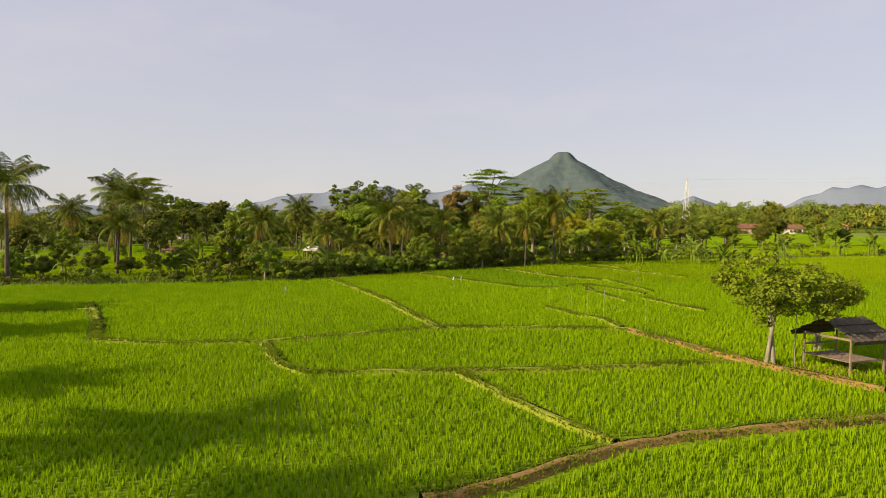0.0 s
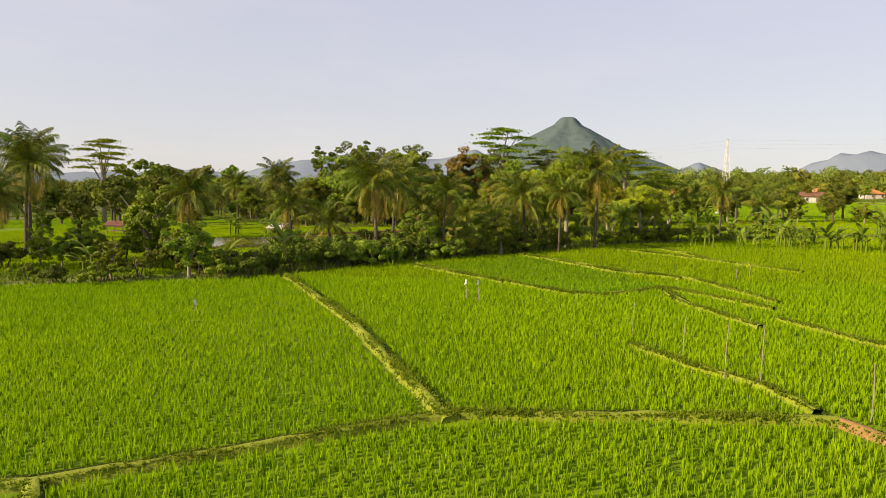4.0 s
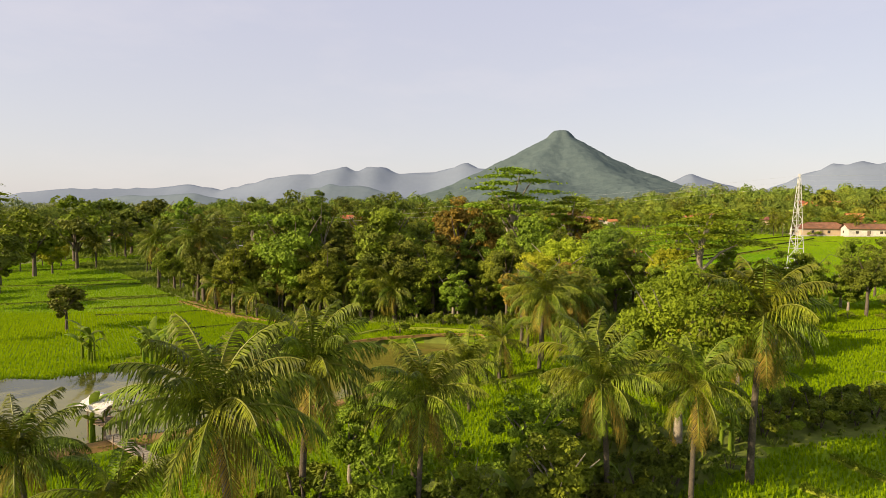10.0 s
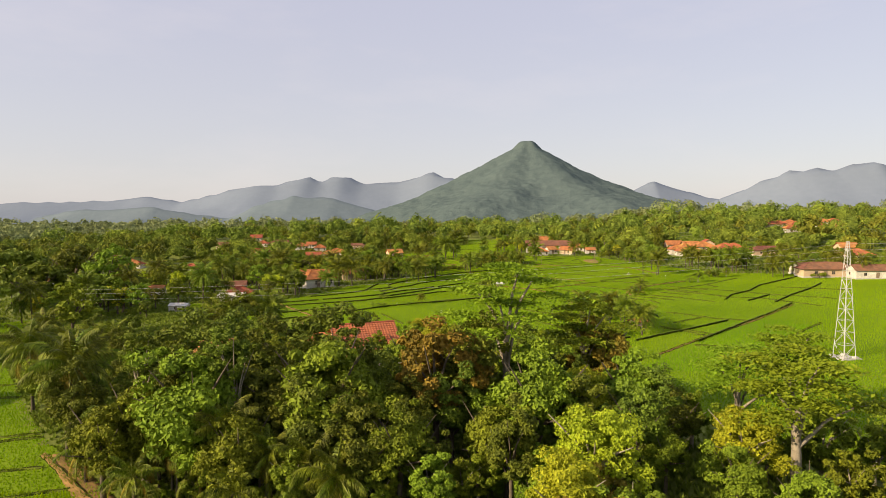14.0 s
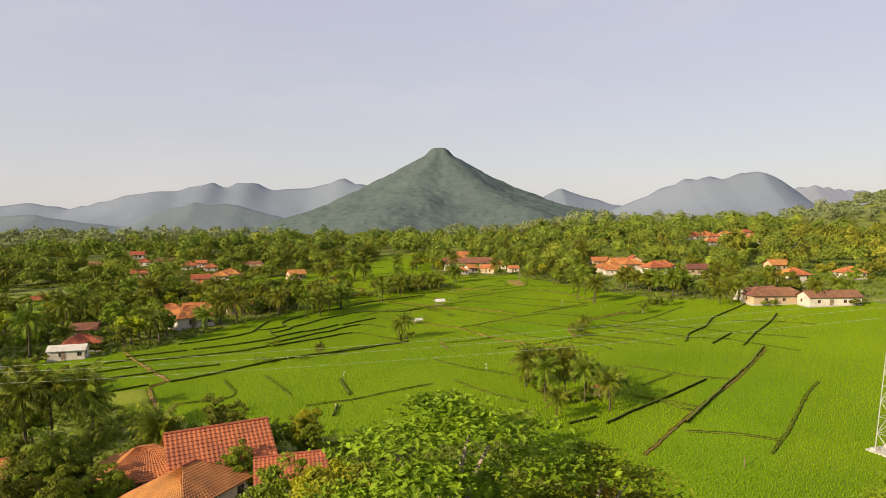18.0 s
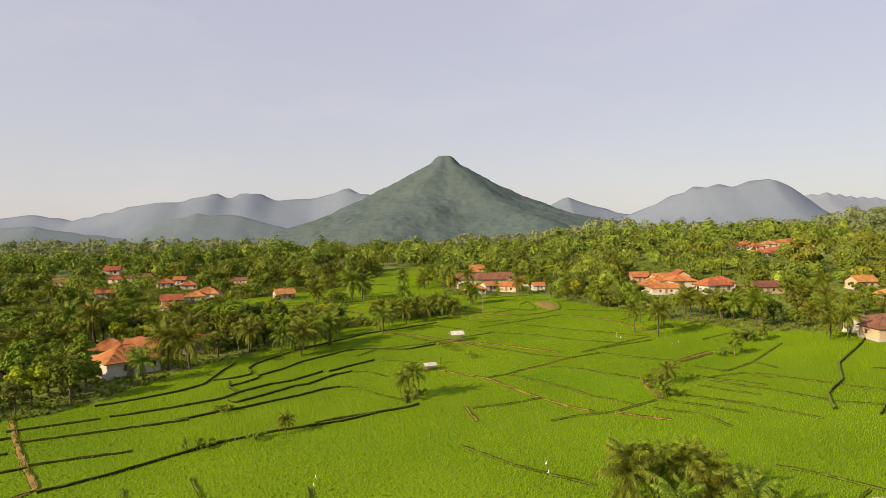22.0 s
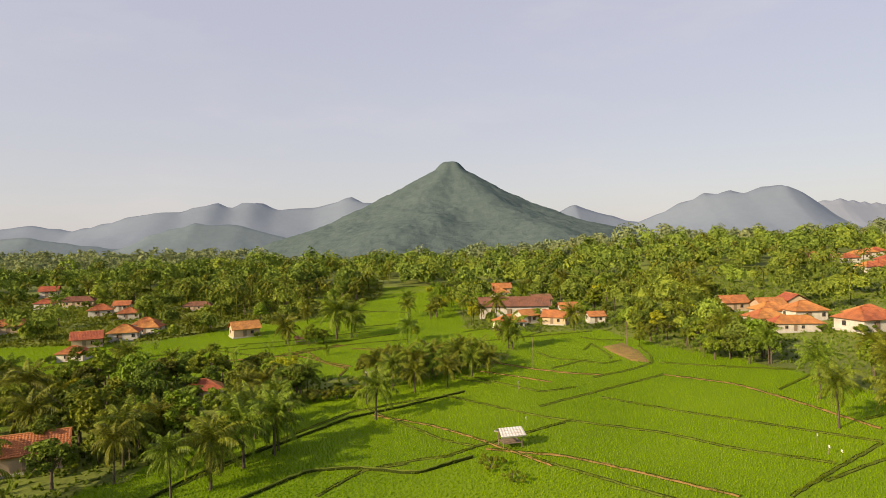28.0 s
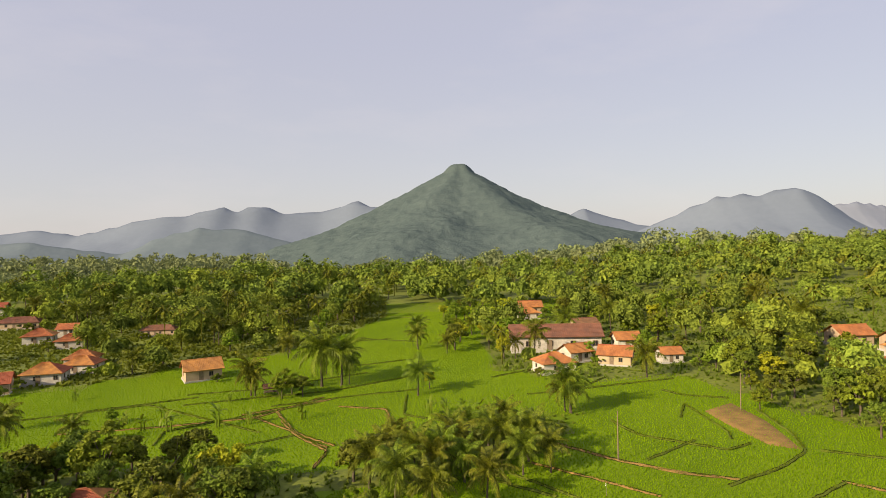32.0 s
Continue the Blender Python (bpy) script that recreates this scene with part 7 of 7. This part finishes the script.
def plank_walk(ax, ay, bx, by, z):
    """A narrow bamboo walkway on stakes over the pond."""
    ob = empty("plank_walk", "narrow pale bamboo walkway on stakes leading to the pond hut", "walkway")
    n = math.hypot(bx - ax, by - ay)
    ob.matrix_basis = pose(ax, ay, z, 0, 0, math.degrees(math.atan2(by - ay, bx - ax)))
    for k in range(int(n / 0.3)):
        piece("plank", mesh_of("plank", *box(0.3 * k, -0.35 + 0.03 * (k % 3), 0, 0.3 * k + 0.24, 0.35 + 0.03 * (k % 2), 0.04), M_BARK_PALE), ob)
    for k in range(int(n / 1.2) + 1):
        for side in (-0.33, 0.33):
            piece("stake", mesh_of("stake", *bar((1.2 * k, side, -2.0), (1.2 * k, side, 0.35), 0.04, 5), M_WOOD), ob)
    for side in (-0.3, 0.3):
        piece("runner", mesh_of("runner", *bar((0, side, -0.05), (n, side, -0.05), 0.04, 5), M_WOOD), ob)
    return ob


plank_walk(-25.6, 86.0, -20.6, 82.4, 5.35)


# ---- poles ----
def utility_pole(x, y, tall, label, arm=True):
    ob = empty("utility_pole", label, "pole", "utility poles")
    ob.matrix_basis = pose(x, y, land_at(x, y), 0, 0, 15)
    piece("shaft", mesh_of("shaft", *tube([(0, 0, -0.5), (0, 0, tall)], [0.085, 0.06], 8), M_WOOD), ob)
    if arm:
        piece("cross_arm", mesh_of("arm", *box(-0.6, -0.04, tall - 0.25, 0.6, 0.04, tall - 0.15), M_STEEL), ob)
        for k in (-0.5, 0.0, 0.5):
            piece("insulator", mesh_of("insulator", *tube([(k, 0, tall - 0.15), (k, 0, tall + 0.02)], [0.05, 0.03], 6), M_WALL), ob)
    return ob


utility_pole(-3.1, 313.0, 6.0, "grey wooden utility pole at the field edge", True)
utility_pole(27.5, 332.2, 6.0, "slim grey pole standing in the paddies", False)
utility_pole(52.2, 347.8, 5.5, "slim grey pole beside the bare plot", False)
utility_pole(-32.5, 297.1, 4.0, "street lamp pole above the trees", True)
utility_pole(-35.1, 306.2, 6.0, "grey pole beside the trees", False)
utility_pole(32.8, 168.9, 0.9, "short white marker pole in the paddy", False)


# ---- far woods ----
def woods(name, count, x0, x1, y0, y1, size, seed, mat, label, quads=34, leaf=1.0):
    """Tree crowns of leafy clumps on the far land, clear of fields."""
    rng = np.random.default_rng(seed)
    x, y = rng.uniform(x0, x1, count), rng.uniform(y0, y1, count)
    ok = np.ones(count, bool)
    fields = (np.abs(x + 8 - 0.16 * (y - 420)) < 12 + 5 * np.sin(y * 0.02)) & (y < 480)
    ok &= ~fields & ((y > 500) | inside_polygon(x, y, VILLAGE_RIGHT) | inside_polygon(x, y, VILLAGE_FAR) | (np.abs(x + 20) > 130) | ((y > 480) & (x > 20)))
    for h in [o for o in scene.objects if o.name.startswith("house") and o.parent is None]:
        ok &= ~before_house(x, y, h.location.x, h.location.y, 5.5, 30 if h.location.y < 330 else 46)
    x, y = x[ok], y[ok]
    n = len(x)
    r = size * np.clip(np.exp(rng.normal(size=n) * 0.42 - 0.05), 0.4, 1.9)
    tall = r * rng.uniform(1.1, 1.9, n)
    d = unit(rng.normal(size=(n, quads, 3)))
    d[..., 2] = np.abs(d[..., 2]) * 1.2 - 0.35
    lump = 0.7 + 0.2 * rng.uniform(size=(n, quads, 1)) + 0.22 * np.sin(d[..., :1] * 4 + x[:, None, None]) * np.sin(d[..., 1:2] * 4 + y[:, None, None])
    C = d * lump * np.stack([r, r, tall * 0.55], -1)[:, None] + np.stack([x, y, land(x, y) + tall * 0.75], -1)[:, None]
    N = unit(d + rng.normal(size=d.shape) * 0.7 + [0, 0, 0.15])
    V, F = leaves(C.reshape(-1, 3), N.reshape(-1, 3), leaf * size / 3.0, rng, 1.3)
    # larger inner leaves that close the crowns
    core = unit(rng.normal(size=(n, 14, 3)))
    core[..., 2] = np.abs(core[..., 2]) * 1.2 - 0.35
    K = core * 0.55 * np.stack([r, r, tall * 0.55], -1)[:, None] + np.stack([x, y, land(x, y) + tall * 0.75], -1)[:, None]
    V2, F2 = leaves(K.reshape(-1, 3), unit(core + 0.01).reshape(-1, 3), size * 0.75, rng, 1.2)
    V, F = joined([(V, F), (V2, F2)])
    return tagged(piece(name, mesh_of(name, V, F, mat)), label, "woods", kind="stuff")


woods("woods", 560, -330, 330, 330, 470, 3.7, 51, M_WOODS_DARK, "dark green woods round the village", 460, 0.45)
woods("woods", 330, -330, 330, 330, 470, 3.2, 52, M_WOODS_MID, "mixed green woods round the village", 420, 0.45)
woods("woods", 100, -330, 330, 330, 470, 2.8, 57, M_WOODS_PALE, "light green trees in the village woods", 380, 0.45)
woods("woods", 700, -330, 330, 470, 640, 4.0, 71, M_WOODS_DARK, "dark green woods behind the village", 160, 0.8)
woods("woods", 420, -330, 330, 470, 640, 3.4, 72, M_WOODS_MID, "mixed green woods behind the village", 150, 0.8)
woods("woods", 100, -330, 330, 470, 640, 2.8, 77, M_WOODS_PALE, "light green trees behind the village", 120, 0.8)
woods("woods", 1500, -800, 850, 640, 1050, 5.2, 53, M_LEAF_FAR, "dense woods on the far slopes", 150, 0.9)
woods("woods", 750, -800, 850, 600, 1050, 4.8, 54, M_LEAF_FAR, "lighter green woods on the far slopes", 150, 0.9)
woods("woods", 800, -460, -160, 130, 480, 3.8, 55, M_WOODS_DARK, "woods beyond the western fields", 120, 0.8)
woods("woods", 600, 150, 500, 100, 480, 3.6, 56, M_WOODS_MID, "woods beyond the eastern fields", 120, 0.8)

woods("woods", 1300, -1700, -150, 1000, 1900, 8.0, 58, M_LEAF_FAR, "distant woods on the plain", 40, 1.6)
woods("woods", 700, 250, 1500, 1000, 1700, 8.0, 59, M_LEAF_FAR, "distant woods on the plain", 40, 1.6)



def woods_palms(count, x0, x1, y0, y1, seed):
    """Palm crowns standing out of the village woods, each on its stem."""
    rng = np.random.default_rng(seed)
    x, y = rng.uniform(x0, x1, count), rng.uniform(y0, y1, count)
    ok = (y > 500) | (np.abs(x + 20) > 130) | inside_polygon(x, y, VILLAGE_RIGHT) | inside_polygon(x, y, VILLAGE_FAR)
    for hx, hy in HOUSE_SPOTS:
        ok &= ~before_house(x, y, hx, hy, 4.5, 36)
    lots = []
    for px, py in zip(x[ok], y[ok]):
        top = np.array([px, py, land_at(px, py) + rng.uniform(6.5, 11)])
        n = 13
        a = rng.uniform(0, 6.3) + np.arange(n) * 2.399
        up = np.linspace(1.1, -0.5, n)
        out = np.stack([np.cos(a), np.sin(a), 0 * a], -1)
        wide = np.stack([-np.sin(a), np.cos(a), 0 * a], -1) * 0.42
        mid_p = top + out * 1.7 + np.stack([0 * a, 0 * a, up * 1.5], -1)
        tip = top + out * 3.2 + np.stack([0 * a, 0 * a, up * 1.5 - 1.2], -1)
        V = np.stack([np.repeat(top[None], n, 0), mid_p - wide, tip, mid_p + wide], 1).reshape(-1, 3)
        lots.append((V, np.arange(4 * n).reshape(-1, 4)))
        lots.append(tube([top - [0, 0, 9], top], [0.16, 0.11], 4))
    return tagged(piece("woods_palms", mesh_of("woods_palms", *joined(lots), M_PALM)), "coconut palms scattered through the village woods", "palm trees", kind="stuff")


woods_palms(420, -330, 330, 330, 640, 66)
woods_palms(120, -320, -110, 120, 330, 67)
woods_palms(90, 150, 330, 120, 330, 68)


# bushes against the house walls
for k, (hx, hy) in enumerate(HOUSE_SPOTS):
    if hy > 225:
        put("shrub_dark" if k % 2 else "shrub", hx + (4.2 if k % 3 else -4.0), hy - 4.6 + (k % 4) * 0.4, 1.4 + 0.15 * (k % 5))


# ---- marker flags ----
def marker_flag(x, y, tall, cloth=True):
    ob = empty("marker_flag", "thin stick with a white cloth standing in the rice" if cloth else "thin pale bamboo stick standing in the rice", "marker")
    ob.matrix_basis = pose(x, y, land_at(x, y), 0, 0, (x * 37) % 360)
    piece("stick", mesh_of("stick", *tube([(0, 0, -0.3), (0.03, 0, tall * 0.5), (0, 0.04, tall)], [0.022, 0.02, 0.014], 5), M_BARK_PALE), ob)
    if cloth:
        s = np.linspace(0, 1, 5)
        V = np.concatenate([np.stack([0.02 + 0.2 * s * f, 0.04 * np.sin(4 * s + f), tall - 0.05 - 0.3 * f - 0.08 * s], -1) for f in (0.0, 0.5, 1.0)])
        V[:5, 0] = 0.02 + 0.12 * s
        F = [(r * 5 + k, r * 5 + k + 1, r * 5 + k + 6, r * 5 + k + 5) for r in (0, 1) for k in range(4)]
        piece("cloth", mesh_of("cloth", V, F, M_CLOTH, True), ob)
    return ob


marker_flag(-10.4, 216.1, 1.3, True)
marker_flag(14.1, 214.6, 1.3, True)
marker_flag(48.2, 278.9, 1.3, True)
marker_flag(57.2, 271.0, 1.3, True)
marker_flag(22.7, 322.9, 1.4, True)
marker_flag(18.1, 298.9, 1.4, True)
marker_flag(-10.4, 214.0, 1.3, True)
marker_flag(-10.7, 196.1, 1.6, True)
marker_flag(13.8, 212.6, 1.2, True)
marker_flag(-21.7, 230.7, 1.2, True)
marker_flag(-3.1, 54.5, 1.5, True)
marker_flag(14.4, 63.6, 1.2, False)
marker_flag(14.5, 61.6, 1.3, False)
marker_flag(6.3, 42.2, 2.2, False)
marker_flag(7.3, 41.6, 2.2, False)
marker_flag(5.5, 44.6, 1.8, False)
marker_flag(9.4, 38.7, 1.8, False)
marker_flag(4.2, 47.9, 1.6, False)
marker_flag(-17.9, 50.2, 0.9, True)
marker_flag(48.1, 280.7, 1.2, True)
marker_flag(55.8, 270.6, 1.2, True)
marker_flag(21.5, 318.2, 1.5, True)
marker_flag(49.5, 284.4, 1.2, True)
marker_flag(-3.8, 55.1, 1.4, True)
marker_flag(14.4, 29.8, 3.0, False)
